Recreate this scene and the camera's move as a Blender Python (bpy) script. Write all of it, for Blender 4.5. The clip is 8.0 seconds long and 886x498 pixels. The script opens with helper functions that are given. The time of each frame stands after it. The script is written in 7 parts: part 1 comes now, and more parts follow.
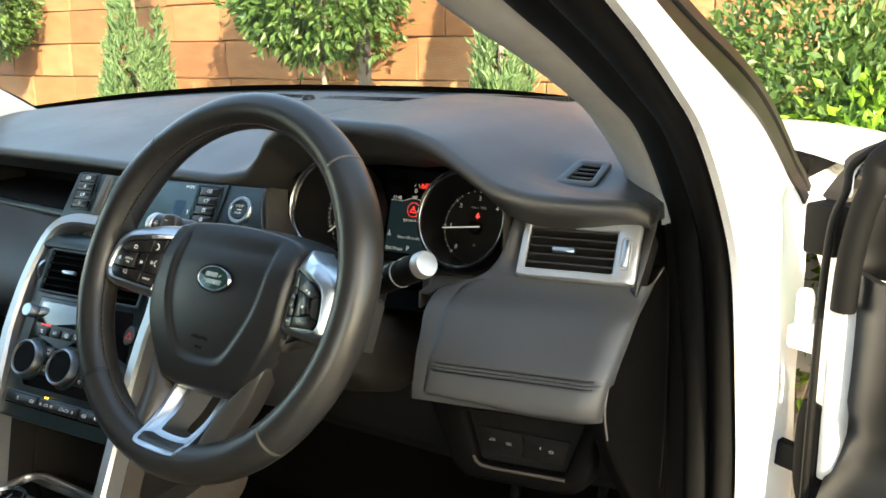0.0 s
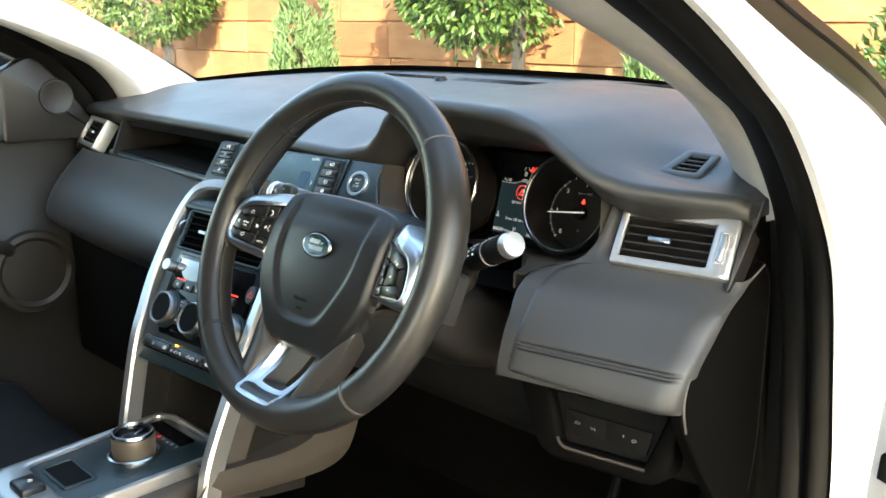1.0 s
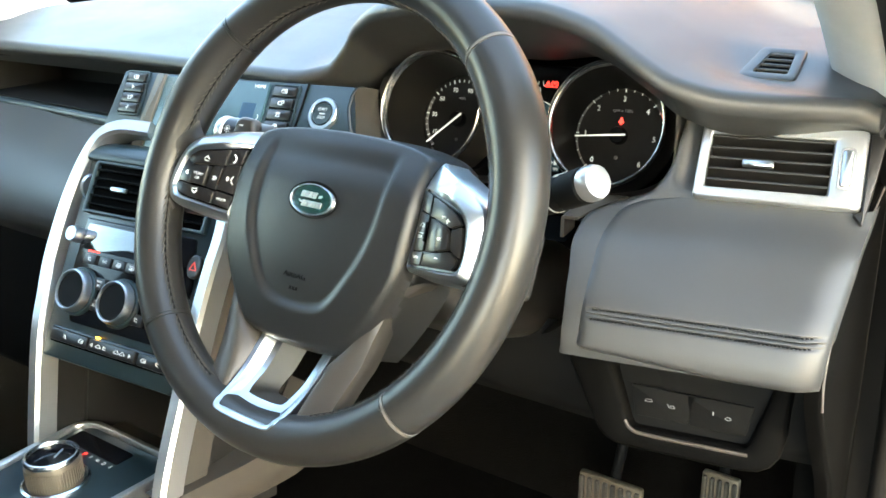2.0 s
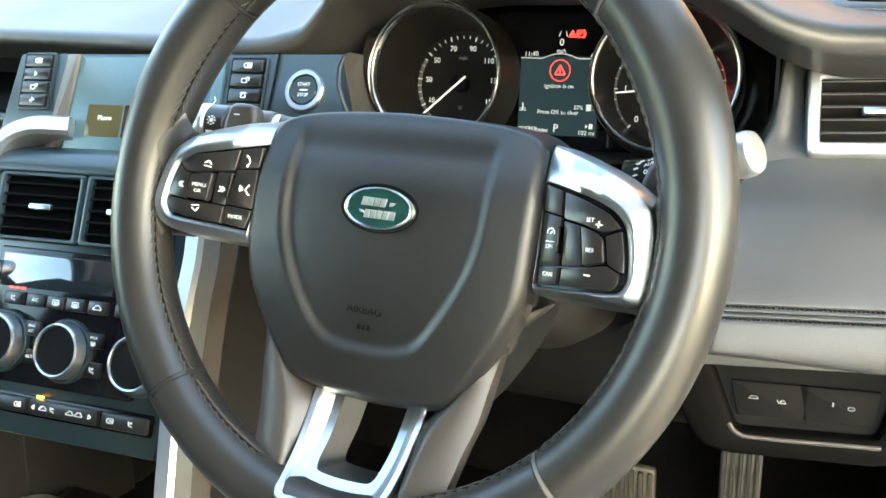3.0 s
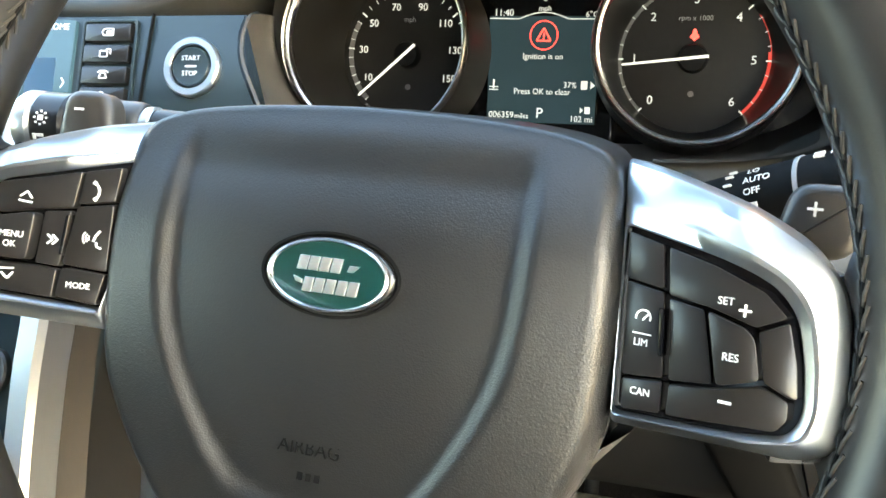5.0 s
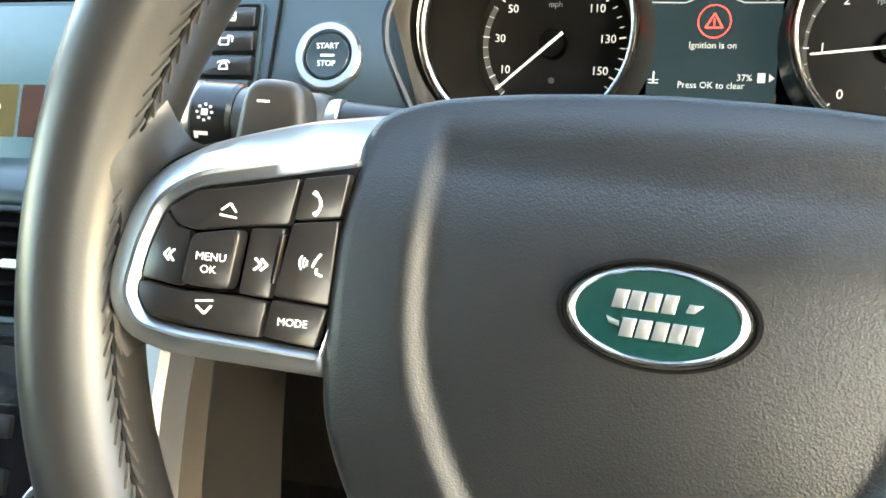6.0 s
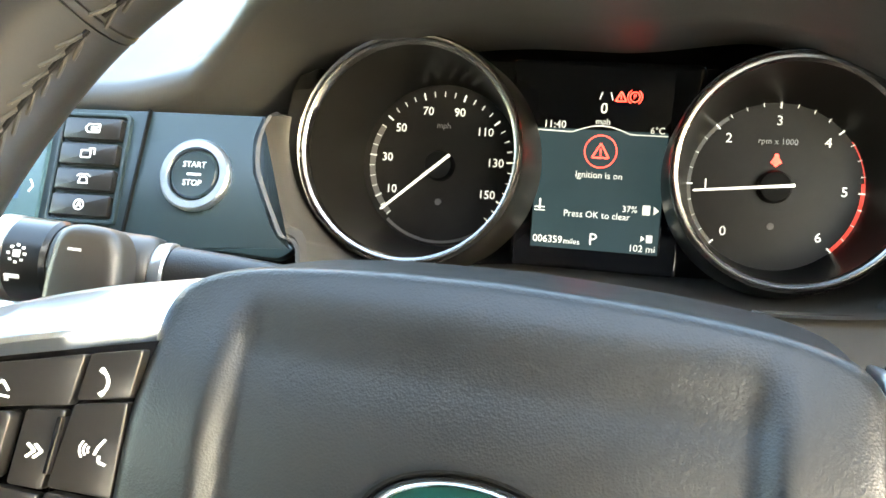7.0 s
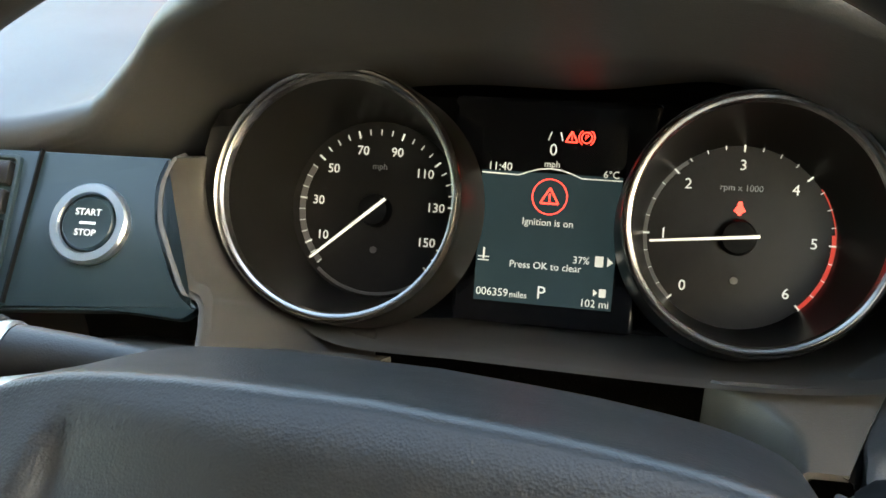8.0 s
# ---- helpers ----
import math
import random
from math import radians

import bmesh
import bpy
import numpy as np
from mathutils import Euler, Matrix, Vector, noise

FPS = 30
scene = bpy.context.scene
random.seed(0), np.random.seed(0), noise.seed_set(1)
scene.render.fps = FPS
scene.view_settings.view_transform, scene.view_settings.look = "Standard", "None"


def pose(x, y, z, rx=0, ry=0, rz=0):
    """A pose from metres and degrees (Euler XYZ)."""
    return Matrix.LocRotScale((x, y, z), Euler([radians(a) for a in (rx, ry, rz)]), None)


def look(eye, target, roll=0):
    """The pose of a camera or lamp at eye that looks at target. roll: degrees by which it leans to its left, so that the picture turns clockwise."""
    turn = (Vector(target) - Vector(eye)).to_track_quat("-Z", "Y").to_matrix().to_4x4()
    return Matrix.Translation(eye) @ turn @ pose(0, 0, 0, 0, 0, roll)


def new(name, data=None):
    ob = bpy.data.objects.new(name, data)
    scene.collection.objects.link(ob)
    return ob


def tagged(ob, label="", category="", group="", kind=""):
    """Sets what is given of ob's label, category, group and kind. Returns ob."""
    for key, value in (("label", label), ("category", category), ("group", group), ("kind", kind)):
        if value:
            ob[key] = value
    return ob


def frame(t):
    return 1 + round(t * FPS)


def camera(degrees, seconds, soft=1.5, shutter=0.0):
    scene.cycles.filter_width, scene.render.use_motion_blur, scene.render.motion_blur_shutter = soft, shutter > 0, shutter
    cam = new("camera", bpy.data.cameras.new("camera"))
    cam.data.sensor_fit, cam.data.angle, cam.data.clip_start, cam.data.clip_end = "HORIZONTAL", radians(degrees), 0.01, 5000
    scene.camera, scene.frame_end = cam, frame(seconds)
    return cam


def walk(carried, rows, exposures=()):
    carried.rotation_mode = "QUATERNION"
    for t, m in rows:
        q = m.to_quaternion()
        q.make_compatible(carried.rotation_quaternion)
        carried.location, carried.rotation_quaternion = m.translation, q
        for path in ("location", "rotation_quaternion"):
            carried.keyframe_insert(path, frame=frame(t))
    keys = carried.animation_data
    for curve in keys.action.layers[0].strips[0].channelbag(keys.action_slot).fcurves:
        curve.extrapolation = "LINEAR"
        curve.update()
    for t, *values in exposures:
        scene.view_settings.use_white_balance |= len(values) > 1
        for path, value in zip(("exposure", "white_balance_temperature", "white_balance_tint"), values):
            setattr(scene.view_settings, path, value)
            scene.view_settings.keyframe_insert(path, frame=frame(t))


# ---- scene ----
cam = camera(53.8, 8.0, soft=1.6)
PATH = [
    (0, (0.604, -0.528, 1.256), (-0.466, 1.099, 0.799), -0.8),
    (0.5, (0.685, -0.53, 1.257), (-0.619, 0.912, 0.79), 0.8),
    (1, (0.666, -0.511, 1.257), (-0.674, 0.89, 0.766), 0.5),
    (1.5, (0.544, -0.461, 1.237), (-0.728, 0.98, 0.684), -0.0),
    (1.7, (0.493, -0.444, 1.226), (-0.713, 1.037, 0.632), -0.5),
    (2.8, (0.257, -0.388, 1.198), (-0.602, 1.266, 0.472), -3.2),
    (3, (0.223, -0.374, 1.2), (-0.593, 1.292, 0.453), -3.8),
    (3.5, (0.173, -0.348, 1.178), (-0.607, 1.317, 0.391), -4.1),
    (4, (0.153, -0.273, 1.173), (-0.536, 1.423, 0.367), -4.2),
    (4.2, (0.145, -0.246, 1.163), (-0.512, 1.461, 0.353), -3.9),
    (5.3, (0.083, -0.205, 1.164), (-0.521, 1.516, 0.344), -3.1),
    (5.5, (0.053, -0.198, 1.158), (-0.554, 1.522, 0.338), -3.1),
    (6, (0.016, -0.179, 1.149), (-0.601, 1.539, 0.331), -3.2),
    (6.5, (0.028, -0.163, 1.157), (-0.553, 1.595, 0.4), -1.8),
    (7, (0.037, -0.142, 1.165), (-0.453, 1.681, 0.507), 0.3),
    (7.5, (0.045, -0.117, 1.171), (-0.393, 1.737, 0.561), 1.0),
    (8, (0.047, -0.092, 1.165), (-0.403, 1.76, 0.559), 1.0),
]
EXPOSURES = [(0, 2.95, 7700, 4), (0.5, 3.2, 7550, 4), (1.0, 3.4, 7450, 4), (1.5, 3.9, 7350, 3), (3.0, 4.45, 7500, 0), (4.0, 4.55, 7600, 2), (6.0, 4.85, 7900, 4), (6.5, 4.95, 7900, 4), (7.0, 5.15, 8200, 4), (7.5, 5.4, 8300, 4), (7.75, 5.05, 8300, 5), (8.0, 4.25, 8300, 5)]
walk(cam, [(t, look(eye, target, roll)) for t, eye, target, roll in PATH],
     exposures=EXPOSURES)

# ---- world and sun ----
world = bpy.data.worlds.new("sky")
scene.world = world
world.use_nodes = True
wn = world.node_tree
sky = wn.nodes.new("ShaderNodeTexSky")
sky.sky_type = "NISHITA"
sky.sun_disc = False
SUN_DIR = Vector((-0.70, 0.56, -0.44)).normalized()   # the way the light travels
sky.sun_elevation = math.asin(-SUN_DIR.z)
sky.sun_rotation = math.atan2(-SUN_DIR.x, -SUN_DIR.y)
wn.links.new(sky.outputs[0], wn.nodes["Background"].inputs[0])
wn.nodes["Background"].inputs[1].default_value = 0.145
sun = new("sun", bpy.data.lights.new("sun", "SUN"))
sun.data.energy, sun.data.angle, sun.data.color = 2.7, radians(0.6), (1.0, 0.9, 0.76)
sun.matrix_world = look((0, 0, 5), Vector((0, 0, 5)) + SUN_DIR)


# ---- materials ----
def mat(name, col, rough=0.5, metal=0.0, grain=0.0, scale=400.0, var=0.0, vscale=12.0, coat=0.0, spec=0.5, emit=0.0, rvar=0.0):
    """A procedural surface: grain is the depth of the fine relief in metres, var the uneven colour at a larger scale."""
    m = bpy.data.materials.new(name)
    m.use_nodes = True
    nt = m.node_tree
    b = nt.nodes["Principled BSDF"]
    b.inputs["Base Color"].default_value = (*col, 1)
    b.inputs["Roughness"].default_value = rough
    b.inputs["Metallic"].default_value = metal
    b.inputs["Specular IOR Level"].default_value = spec
    b.inputs["Coat Weight"].default_value = coat
    b.inputs["Coat Roughness"].default_value = 0.06
    tc = nt.nodes.new("ShaderNodeTexCoord")
    if emit:
        b.inputs["Emission Color"].default_value = (*col, 1)
        b.inputs["Emission Strength"].default_value = emit
    if grain:
        v = nt.nodes.new("ShaderNodeTexVoronoi")
        v.inputs["Scale"].default_value = scale
        n = nt.nodes.new("ShaderNodeTexNoise")
        n.inputs["Scale"].default_value = scale * 0.6
        n.inputs["Detail"].default_value = 4
        mx = nt.nodes.new("ShaderNodeMath")
        mx.operation = "ADD"
        bp = nt.nodes.new("ShaderNodeBump")
        bp.inputs["Strength"].default_value = 0.5
        bp.inputs["Distance"].default_value = grain
        nt.links.new(tc.outputs["Object"], v.inputs["Vector"])
        nt.links.new(tc.outputs["Object"], n.inputs["Vector"])
        nt.links.new(v.outputs["Distance"], mx.inputs[0])
        nt.links.new(n.outputs["Fac"], mx.inputs[1])
        nt.links.new(mx.outputs[0], bp.inputs["Height"])
        nt.links.new(bp.outputs[0], b.inputs["Normal"])
    if var or rvar:
        n2 = nt.nodes.new("ShaderNodeTexNoise")
        n2.inputs["Scale"].default_value = vscale
        n2.inputs["Detail"].default_value = 6
        n2.inputs["Roughness"].default_value = 0.65
        nt.links.new(tc.outputs["Object"], n2.inputs["Vector"])
        if var:
            r = nt.nodes.new("ShaderNodeMapRange")
            r.inputs[1].default_value, r.inputs[2].default_value = 0.3, 0.7
            r.inputs[3].default_value, r.inputs[4].default_value = 1 - var, 1 + var
            hs = nt.nodes.new("ShaderNodeHueSaturation")
            hs.inputs["Color"].default_value = (*col, 1)
            nt.links.new(n2.outputs["Fac"], r.inputs[0])
            nt.links.new(r.outputs[0], hs.inputs["Value"])
            nt.links.new(hs.outputs[0], b.inputs["Base Color"])
        if rvar:
            r2 = nt.nodes.new("ShaderNodeMapRange")
            r2.inputs[1].default_value, r2.inputs[2].default_value = 0.3, 0.7
            r2.inputs[3].default_value, r2.inputs[4].default_value = max(0.02, rough - rvar), rough + rvar
            nt.links.new(n2.outputs["Fac"], r2.inputs[0])
            nt.links.new(r2.outputs[0], b.inputs["Roughness"])
    return m


M_PAD = mat("soft dash leather", (0.036, 0.0365, 0.0365), 0.42, grain=0.00012, scale=1500, var=0.12, vscale=9, rvar=0.05)
M_RIM = mat("smooth steering leather", (0.0185, 0.0176, 0.0163), 0.35, grain=0.00003, scale=1300, var=0.08, vscale=30)
M_COVER = mat("grained airbag plastic", (0.0108, 0.0112, 0.0115), 0.38, grain=0.00014, scale=1650, var=0.1, vscale=25, rvar=0.05)
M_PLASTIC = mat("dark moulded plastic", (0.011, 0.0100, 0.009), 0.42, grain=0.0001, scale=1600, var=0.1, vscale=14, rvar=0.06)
M_FASCIA = mat("satin blue-black fascia", (0.012, 0.0235, 0.0275), 0.34, grain=0.00003, scale=2000, var=0.08, vscale=18, rvar=0.06)
M_BLACK = mat("matt black", (0.0036, 0.0036, 0.0036), 0.7, spec=0.12, var=0.15, vscale=20)
M_GLOSS = mat("gloss black", (0.005, 0.005, 0.006), 0.1, spec=0.25, var=0.1, vscale=20, rvar=0.05)
M_SATIN = mat("satin silver", (0.55, 0.585, 0.61), 0.31, metal=1.0, rvar=0.03, vscale=40)
M_SILVER = mat("brushed light silver", (0.50, 0.50, 0.49), 0.30, metal=0.8)
M_CHROME = mat("chrome", (0.68, 0.68, 0.67), 0.24, metal=1.0)
M_BEZEL = mat("dark polished bezel", (0.33, 0.325, 0.32), 0.24, metal=1.0)
M_BUTTON = mat("soft-touch button", (0.013, 0.012, 0.0115), 0.28, grain=0.00002, scale=2500, var=0.08, vscale=60)
M_ICON = mat("white print", (0.75, 0.75, 0.73), 0.5, emit=0.02)
M_GREY_PRINT = mat("grey print", (0.3, 0.3, 0.3), 0.5)
M_WHITE = mat("white car paint", (0.8, 0.8, 0.79), 0.3, coat=0.8, var=0.03, vscale=6, rvar=0.05)
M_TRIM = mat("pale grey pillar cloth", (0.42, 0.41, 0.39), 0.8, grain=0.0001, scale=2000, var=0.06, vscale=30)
M_SEAL = mat("black rubber seal", (0.005, 0.0048, 0.0045), 0.55, spec=0.15, grain=0.00005, scale=1500, var=0.15, vscale=30)
M_THREAD = mat("brown-black thread", (0.040, 0.035, 0.029), 0.6)
M_SEAM = mat("pale seam edge", (0.10, 0.09, 0.08), 0.5, var=0.1, vscale=80)
# near-black that stands in for shade in openings and wells
M_VOID = mat("black standing for shade", (0.002, 0.002, 0.002), 0.9, spec=0.02)
# moulded plastic again, with the shade of the low parts in its colour
M_LOWER = mat("dull plastic darkened for shade", (0.0026, 0.0025, 0.0024), 0.6, grain=0.0001, scale=1600, var=0.1, vscale=14, spec=0.03)
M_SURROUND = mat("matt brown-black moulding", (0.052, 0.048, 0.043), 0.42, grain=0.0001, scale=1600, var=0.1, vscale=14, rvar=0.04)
M_ARM = mat("satin grey spoke plastic", (0.042, 0.037, 0.032), 0.38, var=0.05, vscale=14, rvar=0.03)
M_DOOR = mat("dark door plastic", (0.014, 0.0125, 0.011), 0.45, grain=0.0001, scale=1500, var=0.1, vscale=12)
M_CARPET = mat("dark carpet", (0.0036, 0.0033, 0.003), 0.95, spec=0.03, grain=0.002, scale=500, var=0.3, vscale=25)
M_SEAT = mat("black seat leather", (0.010, 0.011, 0.012), 0.38, grain=0.00015, scale=900, var=0.12, vscale=12, rvar=0.05)
M_RUBBER = mat("ribbed pedal rubber", (0.05, 0.045, 0.038), 0.7, var=0.3, vscale=60)
M_GREEN = mat("dark green enamel", (0.004, 0.030, 0.028), 0.2, coat=0.6, var=0.05, vscale=100)
M_RED = mat("red lamp", (0.9, 0.05, 0.04), 0.5, emit=0.22)
M_REDARC = mat("red dial print", (0.5, 0.05, 0.04), 0.5, emit=0.06)
M_LIT = mat("lit white symbol", (0.62, 0.64, 0.62), 0.5, emit=0.055)
M_DIAL = mat("black dial", (0.012, 0.0105, 0.009), 0.42, spec=0.16, var=0.15, vscale=40)
M_DIALRING = mat("grey dial band", (0.10, 0.095, 0.09), 0.5, var=0.1, vscale=60)
M_CONE = mat("smoked gauge cone", (0.007, 0.0065, 0.006), 0.30, spec=0.25, var=0.05, vscale=10)
M_LCD = mat("dark blue display", (0.012, 0.024, 0.030), 0.25, emit=0.08, var=0.1, vscale=20)
M_NEEDLE = mat("white needle", (0.8, 0.8, 0.78), 0.4, emit=0.06)
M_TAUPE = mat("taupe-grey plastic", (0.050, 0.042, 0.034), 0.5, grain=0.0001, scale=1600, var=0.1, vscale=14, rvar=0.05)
M_CHEEK = mat("dark grey-brown plastic", (0.028, 0.025, 0.021), 0.5, grain=0.0001, scale=1600, var=0.1, vscale=14)


def glass(name, gloss=0.06, tint=(0.93, 0.96, 0.95), share=0.06):
    m = bpy.data.materials.new(name)
    m.use_nodes = True
    nt = m.node_tree
    nt.nodes.remove(nt.nodes["Principled BSDF"])
    tr, gl, mx = (nt.nodes.new(k) for k in ("ShaderNodeBsdfTransparent", "ShaderNodeBsdfGlossy", "ShaderNodeMixShader"))
    tr.inputs[0].default_value = (*tint, 1)
    gl.inputs["Roughness"].default_value = gloss
    mx.inputs[0].default_value = share
    nt.links.new(tr.outputs[0], mx.inputs[1])
    nt.links.new(gl.outputs[0], mx.inputs[2])
    nt.links.new(mx.outputs[0], nt.nodes["Material Output"].inputs[0])
    return m


M_GLASS = glass("window glass", 0.01)


# ---- mesh helpers ----
def mesh_of(bm, name, smooth=True, angle=38):
    bmesh.ops.recalc_face_normals(bm, faces=bm.faces[:])
    if smooth:
        for f in bm.faces:
            f.smooth = True
        for e in bm.edges:
            if len(e.link_faces) == 2 and e.calc_face_angle(0) > radians(angle):
                e.smooth = False
    me = bpy.data.meshes.new(name)
    bm.to_mesh(me)
    bm.free()
    return me


def part(name, bm, material, parent=None, label="", smooth=True, m=None, angle=38):
    """Links a bmesh as one mesh object under a thing or a part."""
    ob = new(name, mesh_of(bm, name, smooth, angle))
    ob.data.materials.append(material)
    if parent is not None:
        ob.parent = parent
    if m is not None:
        ob.matrix_basis = m
    if label:
        tagged(ob, label)
    return ob


def thing(name, m, label, category, group="", kind=""):
    ob = new(name)
    ob.empty_display_size = 0.02
    ob.matrix_basis = m
    return tagged(ob, label, category, group, kind)


def rpoly(pts, r=0.004, n=4):
    """A closed outline with rounded corners; r is one radius or one a corner."""
    out = []
    k = len(pts)
    for i, p in enumerate(pts):
        p, a, c = Vector(p), Vector(pts[i - 1]), Vector(pts[(i + 1) % k])
        rr = r[i] if isinstance(r, (list, tuple)) else r
        u, v = (a - p), (c - p)
        d = min(rr, u.length * 0.49, v.length * 0.49)
        s, e = p + u.normalized() * d, p + v.normalized() * d
        for j in range(n + 1):
            t = j / n
            q = s * (1 - t) ** 2 + p * 2 * t * (1 - t) + e * t * t
            out.append((q.x, q.y))
    return out


def prism(pts, z0, z1, bevel=0.0, seg=2, bm=None):
    """An outline in the xy plane, from z0 up to z1, with its upper edge rounded."""
    bm = bm or bmesh.new()
    levels = [(0.0, z0)]
    if bevel:
        for j in range(seg + 1):
            a = math.pi / 2 * j / seg
            levels.append((bevel * (1 - math.cos(a)), z1 - bevel + bevel * math.sin(a)))
    else:
        levels.append((0.0, z1))
    k = len(pts)
    area = sum(pts[i - 1][0] * pts[i][1] - pts[i][0] * pts[i - 1][1] for i in range(k))
    sgn = 1 if area > 0 else -1
    norm = []
    for i in range(k):
        d = Vector(pts[(i + 1) % k]) - Vector(pts[i - 1])
        n = Vector((-d.y, d.x)) * sgn
        norm.append(n.normalized() if n.length > 1e-9 else Vector((0, 0)))
    rows = [[bm.verts.new((p[0] + norm[i].x * o, p[1] + norm[i].y * o, z)) for i, p in enumerate(pts)] for o, z in levels]
    for a, b in zip(rows, rows[1:]):
        for i in range(k):
            bm.faces.new((a[i - 1], a[i], b[i], b[i - 1]))
    bm.faces.new(rows[-1])
    bm.faces.new(rows[0][::-1])
    return bm


def ringplate(outer, inner, z0, z1, bevel=0.0015, bm=None):
    """A frame between two outlines with the same number of points."""
    bm = bm or bmesh.new()
    k = len(outer)

    def row(pts, z, f, other):
        return [bm.verts.new((p[0] + (q[0] - p[0]) * f, p[1] + (q[1] - p[1]) * f, z)) for p, q in zip(pts, other)]

    w = sum((Vector(p) - Vector(q)).length for p, q in zip(outer, inner)) / k
    f = min(0.45, bevel / max(w, 1e-6))
    rows = [row(outer, z0, 0, inner), row(outer, z1 - bevel, 0, inner), row(outer, z1 - bevel * 0.3, f * 0.35, inner), row(outer, z1, f, inner),
            row(inner, z1, f, outer), row(inner, z1 - bevel * 0.3, f * 0.35, outer), row(inner, z1 - bevel, 0, outer), row(inner, z0, 0, outer)]
    for a, b in zip(rows, rows[1:] + rows[:1]):
        for i in range(k):
            bm.faces.new((a[i - 1], a[i], b[i], b[i - 1]))
    return bm


def grid(rows, close_u=False, close_v=False, bm=None):
    """A surface through rows of points."""
    bm = bm or bmesh.new()
    vs = [[bm.verts.new(p) for p in r] for r in rows]
    nr, nc = len(vs), len(vs[0])
    for i in range(nr if close_u else nr - 1):
        for j in range(nc if close_v else nc - 1):
            a, b = vs[i], vs[(i + 1) % nr]
            bm.faces.new((a[j], a[(j + 1) % nc], b[(j + 1) % nc], b[j]))
    return bm


def shell(bm, t):
    """Gives an open sheet thickness t, to its back."""
    bmesh.ops.recalc_face_normals(bm, faces=bm.faces[:])
    bmesh.ops.solidify(bm, geom=bm.faces[:], thickness=t)
    return bm


def box(x0, x1, y0, y1, z0, z1, bevel=0.0, seg=2, bm=None):
    own = bmesh.new()
    bmesh.ops.create_cube(own, size=1, matrix=Matrix.Translation(((x0 + x1) / 2, (y0 + y1) / 2, (z0 + z1) / 2)) @ Matrix.Diagonal((x1 - x0, y1 - y0, z1 - z0, 1)))
    if bevel:
        bmesh.ops.bevel(own, geom=own.edges[:], offset=bevel, segments=seg, affect="EDGES", profile=0.5)
    return merge(bm, own)


def merge(bm, other, m=None):
    """Adds other to bm (or returns other)."""
    if m is not None:
        other.transform(m)
    if bm is None:
        return other
    vm = {v: bm.verts.new(v.co) for v in other.verts}
    for f in other.faces:
        bm.faces.new([vm[v] for v in f.verts])
    other.free()
    return bm


def lathe(profile, n=48, sx=1.0, sy=1.0, bm=None):
    """A solid of revolution about z from (radius, height) pairs."""
    bm = bm or bmesh.new()
    rows = []
    for r, z in profile:
        if r < 1e-6:
            rows.append([bm.verts.new((0, 0, z))])
        else:
            rows.append([bm.verts.new((r * sx * math.cos(2 * math.pi * i / n), r * sy * math.sin(2 * math.pi * i / n), z)) for i in range(n)])
    for a, b in zip(rows, rows[1:]):
        for i in range(n):
            q = [a[i % len(a)], a[(i + 1) % len(a)], b[(i + 1) % len(b)], b[i % len(b)]]
            q = list(dict.fromkeys(q))
            if len(q) > 2:
                bm.faces.new(q)
    return bm


def smooth_path(pts, n=8):
    """Catmull-Rom through points."""
    p = [Vector(q) for q in pts]
    out = []
    for i in range(len(p) - 1):
        a, b, c, d = p[max(i - 1, 0)], p[i], p[i + 1], p[min(i + 2, len(p) - 1)]
        for j in range(n):
            t = j / n
            out.append(0.5 * (2 * b + (c - a) * t + (2 * a - 5 * b + 4 * c - d) * t * t + (3 * b - a - 3 * c + d) * t ** 3))
    out.append(p[-1])
    return out


def sweep(path, section, up=(0, 0, 1), bm=None, cap=True, closed=False, scale=None):
    """Carries a closed section (side, up) along a path."""
    path = [Vector(p) for p in path]
    up = Vector(up)
    rows = []
    k = len(path)
    for i, p in enumerate(path):
        d = (path[(i + 1) % k] - path[i - 1]) if closed else path[min(i + 1, k - 1)] - path[max(i - 1, 0)]
        d.normalize()
        s = d.cross(up).normalized()
        u = s.cross(d)
        f = scale[i] if scale else 1.0
        rows.append([p + s * a * f + u * b * f for a, b in section])
    bm = grid(rows, close_u=closed, close_v=True, bm=bm)
    if cap and not closed:
        bm.verts.ensure_lookup_table()
        n, c = len(section), len(bm.verts) - len(section) * k
        bm.faces.new([bm.verts[c + j] for j in range(n)][::-1])
        bm.faces.new([bm.verts[c + (k - 1) * n + j] for j in range(n)])
    return bm


def disc_section(r, n=10, sy=1.0):
    return [(r * math.cos(2 * math.pi * i / n), r * sy * math.sin(2 * math.pi * i / n)) for i in range(n)]


def tube(path, r, n=10, up=(0, 0, 1), bm=None, closed=False, scale=None):
    return sweep(path, disc_section(r, n), up, bm, True, closed, scale)


def words(name, text, size, material, parent, m, align="CENTER", depth=0.0001, label="", shear=0.0):
    """Lettering as a thin mesh; m places it."""
    cu = bpy.data.curves.new(name, "FONT")
    cu.body, cu.size, cu.extrude, cu.align_x, cu.align_y, cu.shear = text, size, depth, align, "CENTER", shear
    cu.resolution_u = 3
    tmp = bpy.data.objects.new(name, cu)
    me = bpy.data.meshes.new_from_object(tmp)
    bpy.data.objects.remove(tmp)
    me.materials.clear()
    me.materials.append(material)
    ob = new(name, me)
    ob.parent = parent
    ob.matrix_basis = m
    return tagged(ob, label) if label else ob


